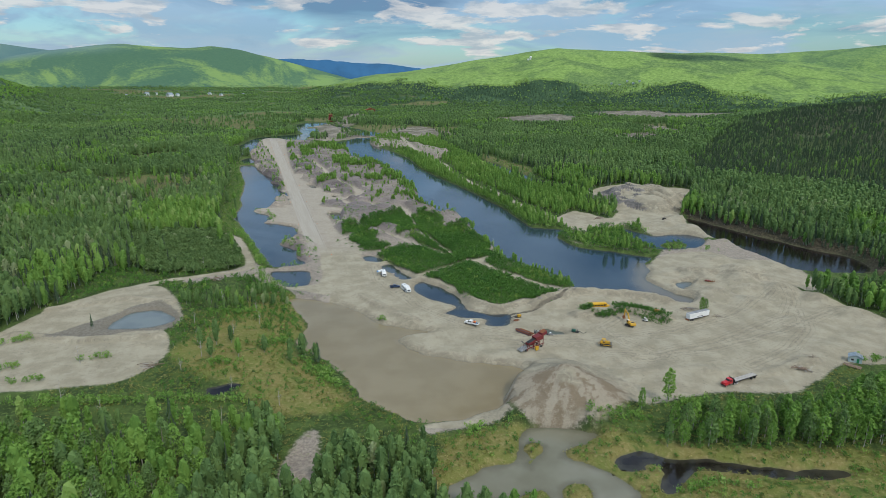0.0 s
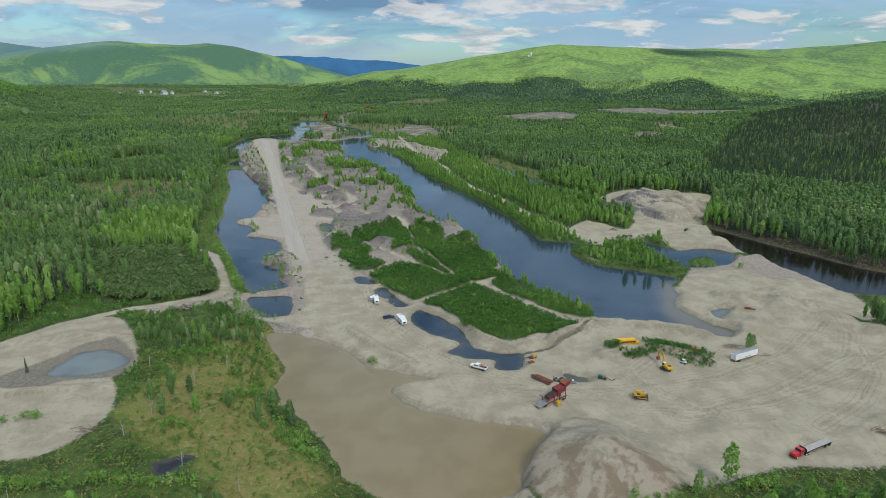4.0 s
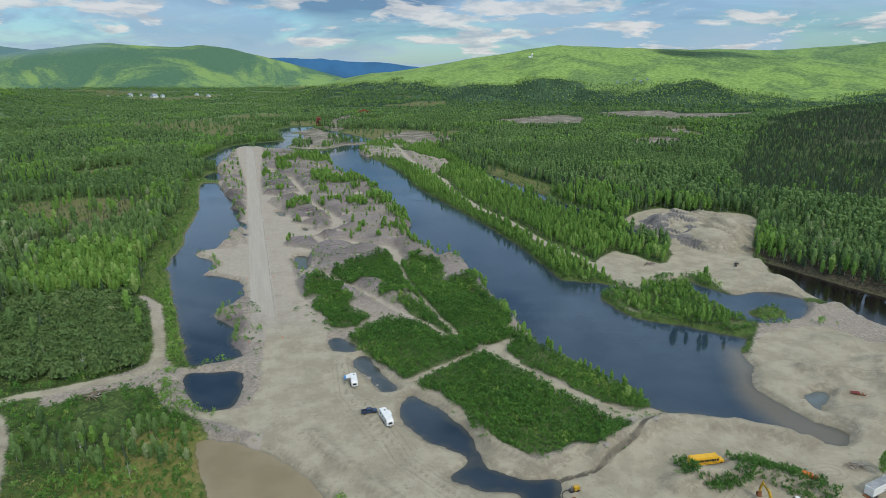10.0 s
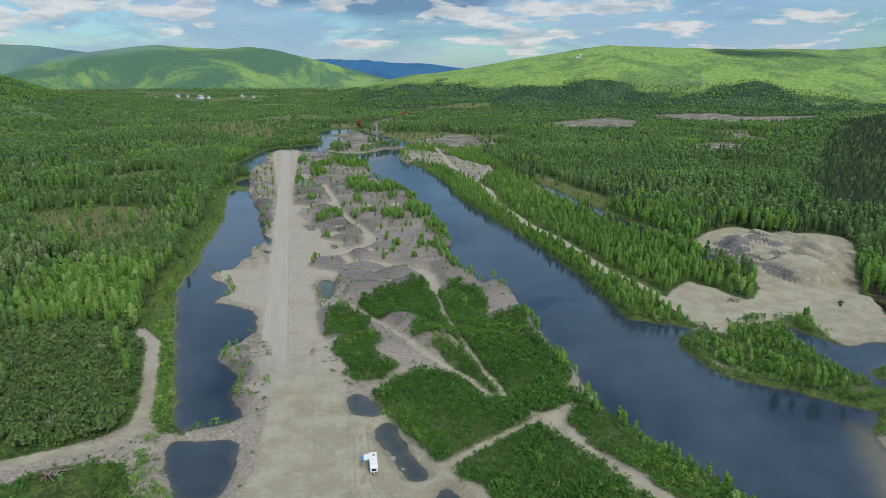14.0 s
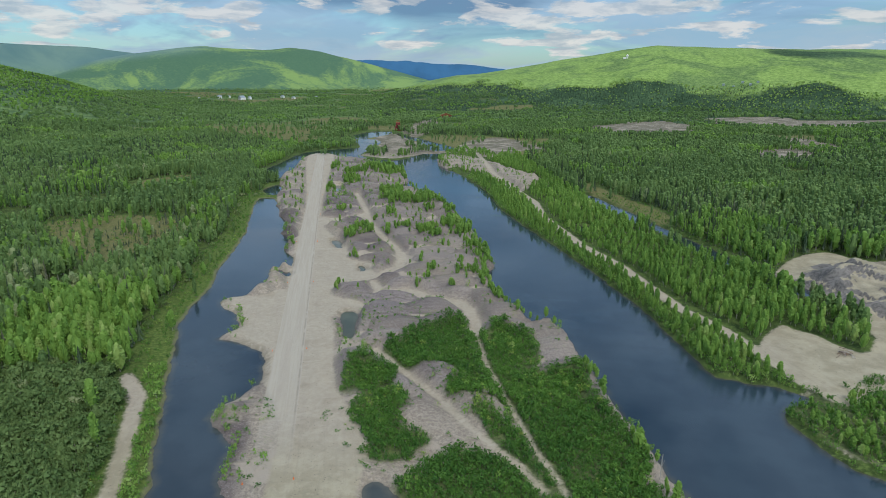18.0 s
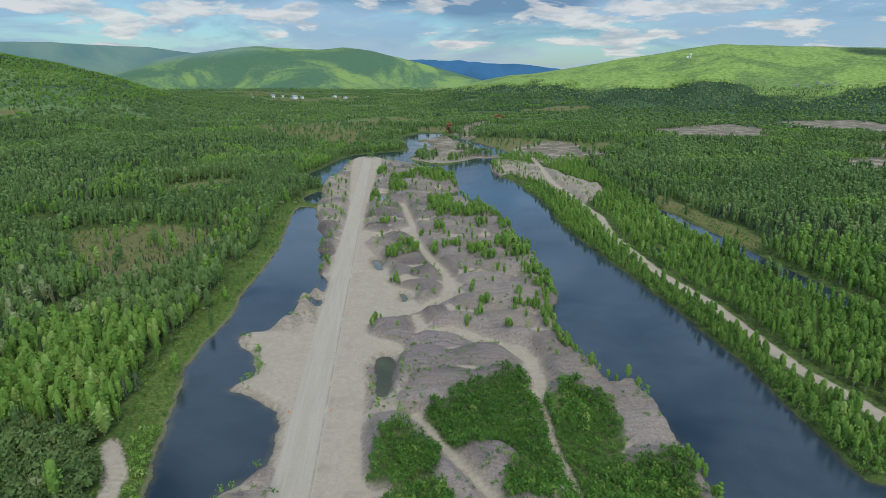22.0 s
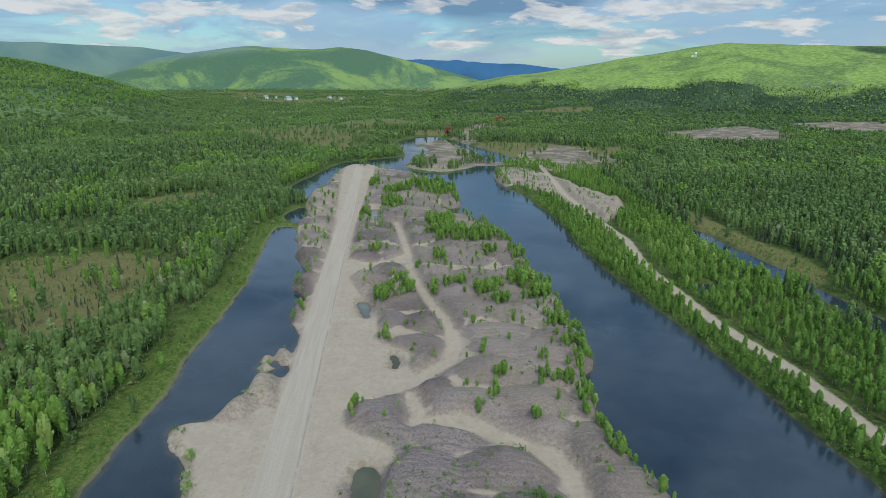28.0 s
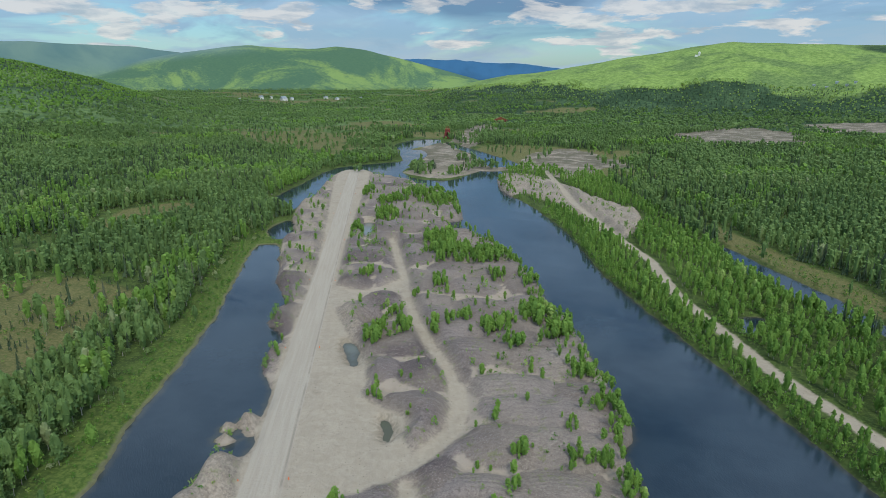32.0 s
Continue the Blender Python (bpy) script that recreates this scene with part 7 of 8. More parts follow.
def service_truck(x, y, turn):
    t = thing("service_truck", x, y, turn, "white service truck loaded with orange tank and blue drum", "truck")
    part("chassis", block(-3.6, 3.2, -0.5, 0.5, 0.5, 0.72, 0.03), "dark", t)
    part("hood", outline([(1.5, 0.6), (3.4, 0.6), (3.5, 1.0), (3.3, 1.45), (1.5, 1.55)], -0.98, 0.98, 0.07), "white", t)
    cab = part("cab", outline([(-0.6, 0.6), (1.65, 0.6), (1.65, 1.5), (1.15, 2.2), (-0.5, 2.25), (-0.6, 2.1)], -1.0, 1.0, 0.07), "white", t)
    part("windscreen", outline([(1.64, 1.58), (1.70, 1.58), (1.26, 2.14), (1.20, 2.14)], -0.86, 0.86, 0), "glass", cab)
    for s in (-1, 1):
        for a, b in ((0.55, 1.35), (-0.4, 0.4)):
            pane(cab, a, b, s * 1.0 - 0.015, s * 1.0 + 0.015, 1.5, 2.05, "side_window")
        part("bed_side", block(-3.8, -0.7, s * 1.05 - 0.08, s * 1.05 + 0.08, 0.85, 1.45, 0.03), "white", t)
        part("headlight", block(3.42, 3.50, s * 0.7 - 0.16, s * 0.7 + 0.16, 0.95, 1.15, 0.02), "lamp", t)
    part("bed_floor", block(-3.8, -0.7, -1.0, 1.0, 0.82, 0.92, 0.01), "steel", t)
    part("tailgate", block(-3.88, -3.78, -1.1, 1.1, 0.85, 1.45, 0.02), "white", t)
    part("tank", tube([(-1.1, -0.45, 1.45), (-1.15, -0.45, 1.45), (-2.1, -0.45, 1.45), (-2.15, -0.45, 1.45)], 0.52, 14), "orange", t, "round orange tank")
    part("drum", tube([(-2.8, 0.35, 0.92), (-2.8, 0.35, 1.8)], 0.32, 14), "blue", t, "blue plastic drum")
    part("tool_box", block(-3.5, -2.4, -0.9, -0.2, 0.92, 1.35, 0.03), "dark", t)
    part("hose_reel", tube([(-1.6, 0.25, 1.35), (-1.6, 0.75, 1.35)], 0.4, 14), "dark", t)
    part("crane_arm", tube([(-0.85, 0.7, 0.9), (-0.85, 0.7, 2.3), (-2.0, 0.5, 2.7)], 0.08, 8), "rust", t, "brown crane arm")
    part("front_bumper", block(3.42, 3.62, -1.0, 1.0, 0.45, 0.72, 0.03), "dark", t)
    for wx in (2.5, -2.5):
        for s in (-1, 1):
            wheel(t, wx, s * 0.92, 0.46, 0.3)


def school_bus(x, y, turn):
    t = thing("school_bus", x, y, turn, "old yellow school bus half hidden behind bushes", "bus")
    part("body", outline([(-5.8, 0.7), (3.9, 0.7), (3.9, 2.75), (3.7, 2.95), (-5.6, 2.95), (-5.8, 2.8)], -1.22, 1.22, 0.10), "bus", t)
    roof = part("roof", outline([(-5.7, 2.9), (3.8, 2.9), (3.55, 3.18), (-5.4, 3.2)], -1.12, 1.12, 0.12), "bus", t)
    for k in range(5):
        part("roof_rib", block(-4.9 + 1.8 * k, -4.8 + 1.8 * k, -1.0, 1.0, 3.15, 3.23, 0.01), "bus", roof)
    part("hood", outline([(3.85, 0.7), (5.7, 0.7), (5.8, 1.1), (5.65, 1.55), (3.85, 1.75)], -1.0, 1.0, 0.08), "bus", t)
    part("windscreen", block(3.88, 3.93, -1.05, 1.05, 1.85, 2.65, 0.02), "glass", t)
    for s in (-1, 1):
        for k in range(11):
            pane(t, -5.5 + 0.83 * k, -4.82 + 0.83 * k, s * 1.225 - 0.015, s * 1.225 + 0.015, 1.75, 2.5)
        for z in (1.2, 1.6):
            part("rub_rail", block(-5.78, 3.88, s * 1.235 - 0.02, s * 1.235 + 0.02, z - 0.04, z + 0.04, 0), "dark", t, "black rub rail")
        for wx in (4.7, -3.4):
            wheel(t, wx, s * 1.05, 0.5, 0.3)
        part("headlight", block(5.72, 5.82, s * 0.75 - 0.12, s * 0.75 + 0.12, 1.0, 1.24, 0.02), "lamp", t)
    part("rear_door", block(-5.84, -5.78, -0.45, 0.45, 0.9, 2.6, 0.02), "bus", t)
    part("bumper", block(5.75, 5.95, -1.1, 1.1, 0.5, 0.8, 0.03), "dark", t)


def crawler(t, y, long, tall, wide, name="track"):
    """One track: belt with cleats over a frame and wheels."""
    h = long / 2
    prof = [(-h + tall * 0.45, 0), (h - tall * 0.45, 0), (h - 0.05, tall * 0.35), (h - 0.05, tall * 0.7), (h - tall * 0.4, tall), (-h + tall * 0.4, tall), (-h + 0.05, tall * 0.7), (-h + 0.05, tall * 0.35)]
    tr = part(name, outline(prof, y - wide / 2, y + wide / 2, 0.04), "dark", t, "worn steel crawler track")
    bm = bmesh.new()
    for k in range(int(long / 0.3)):
        cx = -h + 0.35 + 0.3 * k
        if cx < h - 0.35:
            block(cx - 0.04, cx + 0.04, y - wide / 2 - 0.02, y + wide / 2 + 0.02, tall - 0.01, tall + 0.04, 0, bm=bm)
    part("cleats", bm, "steel", tr)
    for k in range(5):
        cx = -h + tall * 0.6 + (long - tall * 1.2) * k / 4
        s = 1 if y > 0 else -1
        part("roller", tube([(cx, y + s * wide / 2 - 0.02, tall * 0.4), (cx, y + s * wide / 2 + 0.04, tall * 0.4)], tall * 0.24, 10), "steel", tr)


def beam(a, b, h0, h1, w):
    """A tapered box beam between two points of the x-z plane."""
    d = (Vector((b[0], 0, b[1])) - Vector((a[0], 0, a[1]))).normalized()
    n = Vector((-d.z, 0, d.x))
    p = [Vector((a[0], 0, a[1])) + n * h0 / 2, Vector((a[0], 0, a[1])) - n * h0 / 2, Vector((b[0], 0, b[1])) - n * h1 / 2, Vector((b[0], 0, b[1])) + n * h1 / 2]
    return outline([(q.x, q.z) for q in p], -w / 2, w / 2, 0.04)


def excavator(x, y, turn, house_turn):
    t = thing("excavator", x, y, turn, "yellow crawler excavator with boom raised, standing on sand", "excavator")
    for s in (-1, 1):
        crawler(t, s * 1.25, 4.6, 1.05, 0.7)
    part("undercarriage", block(-1.2, 1.2, -1.0, 1.0, 0.5, 1.1, 0.06), "dark", t)
    m = pose(0, 0, 0, 0, 0, house_turn)
    q = part("house", outline([(-2.9, 1.25), (1.2, 1.2), (1.2, 1.75), (0.2, 2.0), (-0.6, 2.35), (-2.7, 2.4), (-2.95, 2.1)], -1.4, 1.4, 0.08), "yellow", t)
    q.matrix_local = m
    part("counterweight", outline([(-3.3, 1.3), (-2.7, 1.25), (-2.7, 2.3), (-3.1, 2.35), (-3.35, 2.0)], -1.35, 1.35, 0.1), "yellow", t).matrix_local = m
    part("engine_grille", block(-2.3, -1.2, -0.9, 0.6, 2.38, 2.48, 0.03), "dark", t).matrix_local = m
    cab = part("cab", outline([(-0.4, 1.3), (1.35, 1.3), (1.45, 2.1), (1.1, 3.0), (-0.35, 3.05)], 0.42, 1.38, 0.06), "yellow", t)
    cab.matrix_local = m
    part("cab_window", outline([(0.0, 2.05), (1.32, 2.05), (1.02, 2.88), (-0.2, 2.9)], 1.375, 1.40, 0), "glass", cab)
    part("windscreen", outline([(1.42, 1.6), (1.50, 2.1), (1.15, 2.95), (1.10, 2.92), (1.42, 2.1)], 0.52, 1.28, 0), "glass", cab)
    part("cab_roof", block(-0.3, 1.1, 0.48, 1.32, 3.03, 3.09, 0.02), "white", cab, "pale cab roof")
    for nm, a, b, h0, h1, w in (("boom_foot", (0.9, 1.8), (3.0, 5.2), 0.75, 0.85, 0.5), ("boom", (3.0, 5.2), (6.0, 6.4), 0.85, 0.5, 0.5), ("stick", (5.7, 6.8), (6.6, 2.9), 0.6, 0.35, 0.38)):
        part(nm, beam(a, b, h0, h1, w), "yellow", t).matrix_local = m
    for a, b in (((1.2, 1.7), (3.2, 4.6)), ((3.4, 5.9), (5.6, 7.1)), ((6.2, 5.9), (6.9, 3.4))):
        part("ram", tube([(a[0], 0.1, a[1]), (b[0], 0.1, b[1])], 0.10, 8), "steel", t, "steel hydraulic ram").matrix_local = m
    part("bucket", outline([(6.4, 2.9), (7.0, 2.8), (7.2, 2.0), (6.9, 1.5), (6.2, 1.35), (5.7, 1.6), (6.3, 1.8), (6.5, 2.3)], -0.65, 0.65, 0.03), "rust", t, "worn brown bucket").matrix_local = m


def bulldozer(x, y, turn):
    t = thing("bulldozer", x, y, turn, "weathered yellow bulldozer with blade down on sand", "bulldozer")
    for s in (-1, 1):
        crawler(t, s * 1.05, 4.4, 1.15, 0.6)
    part("hood", outline([(0.1, 0.9), (2.1, 0.9), (2.15, 2.0), (0.1, 2.15)], -0.62, 0.62, 0.06), "yellow", t)
    part("grille", block(2.12, 2.18, -0.5, 0.5, 1.0, 1.9, 0.02), "dark", t)
    part("tank", outline([(-2.0, 1.0), (-1.0, 1.0), (-1.0, 1.95), (-1.8, 2.0), (-2.05, 1.8)], -0.95, 0.95, 0.06), "yellow", t)
    part("seat", outline([(-0.95, 1.2), (-0.3, 1.2), (-0.3, 1.5), (-0.8, 1.55), (-0.85, 2.1), (-0.98, 2.1)], -0.35, 0.35, 0.04), "dark", t)
    for s in (-1, 1):
        part("fender", block(-2.0, 0.2, s * 0.95 - 0.4, s * 0.95 + 0.4, 1.18, 1.34, 0.03), "yellow", t)
        part("push_arm", beam((-0.8, 0.6), (2.7, 0.55), 0.3, 0.26, 0.18), "yellow", t).location = (0, s * 1.5, 0)
        for px in (-1.2, 0.0):
            part("canopy_post", tube([(px, s * 0.8, 1.3), (px, s * 0.75, 2.95)], 0.06, 8), "yellow", t)
        part("lift_ram", tube([(1.7, s * 0.72, 1.9), (2.75, s * 0.72, 0.9)], 0.07, 8), "steel", t)
    part("canopy", block(-1.4, 0.25, -0.95, 0.95, 2.92, 3.06, 0.04), "yellow", t)
    part("exhaust", tube([(1.2, 0.2, 2.1), (1.2, 0.2, 2.9)], 0.07, 8), "rust", t)
    part("blade", outline([(2.75, 0.05), (3.0, 0.0), (2.85, 0.55), (2.95, 1.2), (2.82, 1.22), (2.68, 0.6)], -2.0, 2.0, 0.02), "steel", t, "scraped steel blade")
    part("ripper_beam", block(-2.75, -2.45, -0.9, 0.9, 0.7, 1.0, 0.04), "yellow", t)
    for s in (-0.6, 0, 0.6):
        part("ripper_tooth", beam((-2.6, 1.2), (-2.55, 0.15), 0.2, 0.1, 0.1), "rust", t).location = (0, s, 0)


def screening_plant(x, y, turn):
    t = thing("screening_plant", x, y, turn, "red gravel screening plant with hopper and conveyor", "screening plant")
    part("feed_hopper", outline([(1.2, 3.4), (4.8, 3.6), (5.3, 5.6), (0.6, 5.2)], -1.5, 1.5, 0.04), "oxide", t)
    hb = part("hopper_box", outline([(4.4, 4.7), (7.2, 5.6), (7.4, 7.0), (4.4, 6.2)], -1.3, 1.3, 0.04), "oxide", t)
    part("hopper_inside", outline([(4.6, 6.22), (7.2, 6.92), (7.2, 7.0), (4.6, 6.30)], -1.1, 1.1, 0), "rust", hb, "rusty inside of the hopper")
    part("screen_deck", outline([(-3.2, 2.2), (1.4, 3.4), (1.4, 4.3), (-3.2, 3.1)], -1.1, 1.1, 0.04), "oxide", t)
    part("screen_mesh", outline([(-3.1, 3.12), (1.3, 4.30), (1.3, 4.36), (-3.1, 3.18)], -1.0, 1.0, 0), "dark", t, "dark wire mesh")
    for s in (-1, 1):
        part("main_rail", beam((-6.5, 0.9), (6.0, 1.4), 0.35, 0.35, 0.2), "oxide", t).location = (0, s * 1.25, 0)
        for px, top in ((-4.0, 2.3), (-0.5, 3.0), (2.2, 3.6), (5.2, 4.9)):
            part("leg", block(px - 0.12, px + 0.12, s * 1.25 - 0.12, s * 1.25 + 0.12, 0, top, 0.02), "oxide", t)
        part("brace", tube([(-0.5, s * 1.25, 0.6), (2.2, s * 1.25, 3.3)], 0.06, 6), "rust", t)
        part("brace", tube([(2.2, s * 1.25, 0.6), (5.2, s * 1.25, 4.5)], 0.06, 6), "rust", t)
    conv = part("conveyor", beam((-2.5, 1.2), (-6.4, 4.6), 0.30, 0.30, 1.0), "steel", t)
    part("belt", beam((-2.4, 1.40), (-6.4, 4.82), 0.05, 0.05, 0.8), "rubber", conv)
    part("side_conveyor", beam((0, 1.0), (0.01, 1.01), 0.2, 0.2, 0.2), "steel", t).location = (-5, 2.2, 0)
    part("apron", outline([(-7.8, 0.5), (-3.4, 1.5), (-3.4, 1.7), (-7.8, 0.7)], -1.6, 1.6, 0.02), "canvas", t, "grey sluice apron")
    for k in range(6):
        part("riffle", block(-7.4 + 0.7 * k, -7.3 + 0.7 * k, -1.5, 1.5, 0.68 + 0.16 * k, 0.88 + 0.16 * k, 0), "steel", t)
    part("engine", block(0.6, 2.4, 1.5, 2.7, 0.4, 1.7, 0.06), "oxide", t)
    part("drive_wheel", tube([(0.9, 1.42, 2.6), (0.9, 1.6, 2.6)], 0.6, 16), "rust", t)
    part("generator", block(-1.0, 0.6, -3.6, -2.6, 0.2, 1.9, 0.06), "yellow", t, "small yellow generator")
    for px in (-5.0, 4.0):
        for s in (-1, 1):
            wheel(t, px, s * 1.5, 0.5, 0.3)


def water_pump(x, y, turn, col, label):
    t = thing("water_pump", x, y, turn, label, "pump", "water pumps")
    part("skid", block(-1.7, 1.7, -0.7, 0.7, 0.05, 0.28, 0.03), "dark", t)
    part("engine_hood", outline([(-0.2, 0.28), (1.6, 0.28), (1.6, 1.35), (1.2, 1.5), (-0.2, 1.45)], -0.6, 0.6, 0.06), col, t)
    part("radiator", block(1.58, 1.68, -0.5, 0.5, 0.4, 1.3, 0.02), "dark", t)
    part("volute", tube([(-1.0, -0.3, 0.75), (-1.0, 0.3, 0.75)], 0.48, 14), "steel", t)
    part("outlet", tube([(-1.0, 0, 1.1), (-1.0, 0, 1.7), (-0.6, 0, 1.9)], 0.14, 8), "steel", t)
    part("exhaust", tube([(0.6, 0.3, 1.4), (0.6, 0.3, 2.0)], 0.05, 6), "rust", t)
    part("suction_hose", tube([(-1.2, 0, 0.7), (-2.0, 0.1, 0.8), (-3.0, 0.5, 0.35), (-3.9, 0.2, 0.12), (-4.8, -1.0, 0.1), (-4.9, -2.2, 0.05)], 0.13, 8), "rubber", t, "black suction hose")
    for px in (-0.9, 0.9):
        for s in (-1, 1):
            wheel(t, px, s * 0.8, 0.33, 0.18)


def box_trailer(x, y, turn):
    t = thing("box_trailer", x, y, turn, "white box semi-trailer with grey roof on sand", "trailer")
    part("box", block(-6.85, 6.85, -1.28, 1.28, 1.15, 3.95, 0.05), "white", t)
    part("roof", block(-6.75, 6.75, -1.18, 1.18, 3.94, 4.0, 0.02), "canvas", t, "weathered grey roof sheet")
    for s in (-1, 1):
        part("side_rail", block(-6.85, 6.85, s * 1.29 - 0.03, s * 1.29 + 0.03, 1.1, 1.28, 0.01), "steel", t)
        for k in range(12):
            part("side_rib", block(-6.3 + 1.14 * k, -6.24 + 1.14 * k, s * 1.285 - 0.015, s * 1.285 + 0.015, 1.3, 3.85, 0), "white", t)
        part("lettering_bar", block(-1.6, 2.4, s * 1.305 - 0.01, s * 1.305 + 0.01, 1.75, 2.0, 0), "steel", t, "faded grey lettering bar")
        part("landing_leg", block(3.9, 4.1, s * 0.8 - 0.1, s * 0.8 + 0.1, 0, 1.15, 0.02), "rust", t)
        part("rear_door", block(-6.92, -6.85, s * 0.64 - 0.6, s * 0.64 + 0.6, 1.25, 3.85, 0.02), "white", t)
        for wx in (-5.6, -4.4):
            wheel(t, wx, s * 1.05, 0.5, 0.5)
    part("underframe", block(-6.6, 4.5, -0.6, 0.6, 0.85, 1.14, 0.02), "dark", t)
    part("dock_bumper", block(-7.6, -6.9, -1.1, 1.1, 0.3, 0.9, 0.05), "rust", t, "rusty orange ramp frame")


def truck_tractor(x, y, turn):
    t = thing("truck_tractor", x, y, turn, "red truck tractor with long hood coupled to a flatbed", "truck")
    part("frame", block(-3.6, 3.2, -0.45, 0.45, 0.6, 0.9, 0.03), "dark", t)
    part("hood", outline([(1.0, 0.75), (3.3, 0.75), (3.45, 1.2), (3.3, 1.75), (1.0, 1.95)], -0.85, 0.85, 0.08), "red", t)
    cab = part("cab", outline([(-0.7, 0.8), (1.05, 0.8), (1.05, 1.95), (0.75, 2.75), (-0.65, 2.8)], -1.05, 1.05, 0.07), "red", t)
    part("windscreen", outline([(1.03, 2.02), (1.09, 2.02), (0.84, 2.66), (0.78, 2.66)], -0.9, 0.9, 0), "glass", cab)
    for s in (-1, 1):
        pane(cab, -0.25, 0.65, s * 1.05 - 0.015, s * 1.05 + 0.015, 1.9, 2.5, "side_window")
        part("fender", outline([(1.6, 0.9), (3.2, 0.8), (2.9, 1.25), (2.0, 1.3)], s * 1.05 - 0.2, s * 1.05 + 0.2, 0.05), "red", t)
        part("exhaust_stack", tube([(-0.85, s * 0.9, 0.9), (-0.85, s * 0.9, 3.6)], 0.08, 8), "steel", t)
        part("fuel_tank", tube([(-0.6, s * 0.85, 0.75), (0.7, s * 0.85, 0.75)], 0.32, 12), "steel", t)
        part("headlight", block(3.3, 3.42, s * 0.7 - 0.14, s * 0.7 + 0.14, 1.1, 1.35, 0.02), "lamp", t)
        wheel(t, 2.4, s * 0.98, 0.52, 0.3, "white")
        for wx in (-1.9, -3.1):
            wheel(t, wx, s * 0.92, 0.52, 0.55, "white")
    part("bumper", block(3.35, 3.55, -1.1, 1.1, 0.5, 0.85, 0.03), "dark", t)
    part("headache_rack", block(-1.15, -1.0, -1.15, 1.15, 0.9, 3.0, 0.03), "dark", t)


def flatbed_trailer(x, y, turn):
    t = thing("flatbed_trailer", x, y, turn, "empty long flatbed trailer with grey wooden deck", "trailer")
    for k in range(8):
        part("deck_plank", block(-6.6, 6.6, -1.22 + 0.305 * k, -0.935 + 0.305 * k, 1.40, 1.46, 0), "bleached", t)
    for s in (-1, 1):
        part("side_rail", block(-6.6, 6.6, s * 1.26 - 0.05, s * 1.26 + 0.05, 1.22, 1.45, 0.02), "dark", t)
        part("main_beam", outline([(-6.5, 0.95), (3.6, 0.95), (4.4, 1.2), (6.5, 1.2), (6.5, 1.4), (-6.5, 1.4)], s * 0.5 - 0.08, s * 0.5 + 0.08, 0.01), "dark", t)
        for wx in (-5.6, -3.6):
            wheel(t, wx, s * 0.95, 0.5, 0.5)
        part("landing_leg", block(2.9, 3.1, s * 0.75 - 0.08, s * 0.75 + 0.08, 0.0, 1.1, 0.02), "steel", t)
    part("bulkhead", block(6.55, 6.68, -1.2, 1.2, 1.2, 2.3, 0.02), "dark", t)


def hut(x, y, turn):
    t = thing("hut", x, y, turn, "small pale blue-grey hut with tin roof and green door", "hut")
    part("wall_front", outline([(-2.4, 0.3), (2.4, 0.3), (2.4, 2.7), (0, 3.7), (-2.4, 2.7)], -1.9, -1.78, 0.01), "hut", t)
    part("wall_back", outline([(-2.4, 0.3), (2.4, 0.3), (2.4, 2.7), (0, 3.7), (-2.4, 2.7)], 1.78, 1.9, 0.01), "hut", t)
    for s in (-1, 1):
        part("wall_side", block(s * 2.34 - 0.06, s * 2.34 + 0.06, -1.78, 1.78, 0.3, 2.68, 0.01), "hut", t)
        roof = part("roof_slope", outline([(s * 2.75, 2.58), (s * 2.75, 2.68), (0.0, 3.86), (0.0, 3.76)], -2.2, 2.2, 0), "tin", t)
        for k in range(7):
            part("roof_seam", outline([(s * 2.74, 2.68), (s * 2.74, 2.73), (0.0, 3.91), (0.0, 3.86)], -2.1 + 0.7 * k - 0.03, -2.1 + 0.7 * k + 0.03, 0), "tin", roof)
    part("roof_patch", outline([(0.5, 3.66), (0.5, 3.70), (1.6, 3.23), (1.6, 3.19)], -0.6, 0.9, 0), "canvas", t, "pale roof patch")
    d = part("door", block(0.5, 1.4, -1.96, -1.89, 0.35, 2.3, 0.02), "door_green", t, "green plank door")
    part("door_handle", block(0.58, 0.66, -2.0, -1.95, 1.25, 1.38, 0.01), "dark", d)
    w = part("window", block(-1.6, -0.6, -1.93, -1.89, 1.2, 2.1, 0.01), "glass", t)
    part("window_frame", block(-1.68, -0.52, -1.92, -1.90, 1.12, 2.18, 0), "white", w)
    part("floor", block(-2.4, 2.4, -1.9, 1.9, 0.0, 0.3, 0.02), "wood", t)


def wooden_deck(x, y, turn):
    t = thing("wooden_deck", x, y, turn, "low weathered wooden platform in front of the hut", "deck")
    for k in range(11):
        part("plank", block(-3.4, 3.4, -1.6 + 0.29 * k, -1.34 + 0.29 * k, 0.28, 0.34, 0), "wood", t)
    for k in range(4):
        part("joist", block(-3.2 + 2.1 * k, -3.05 + 2.1 * k, -1.6, 1.55, 0.0, 0.28, 0), "wood", t)


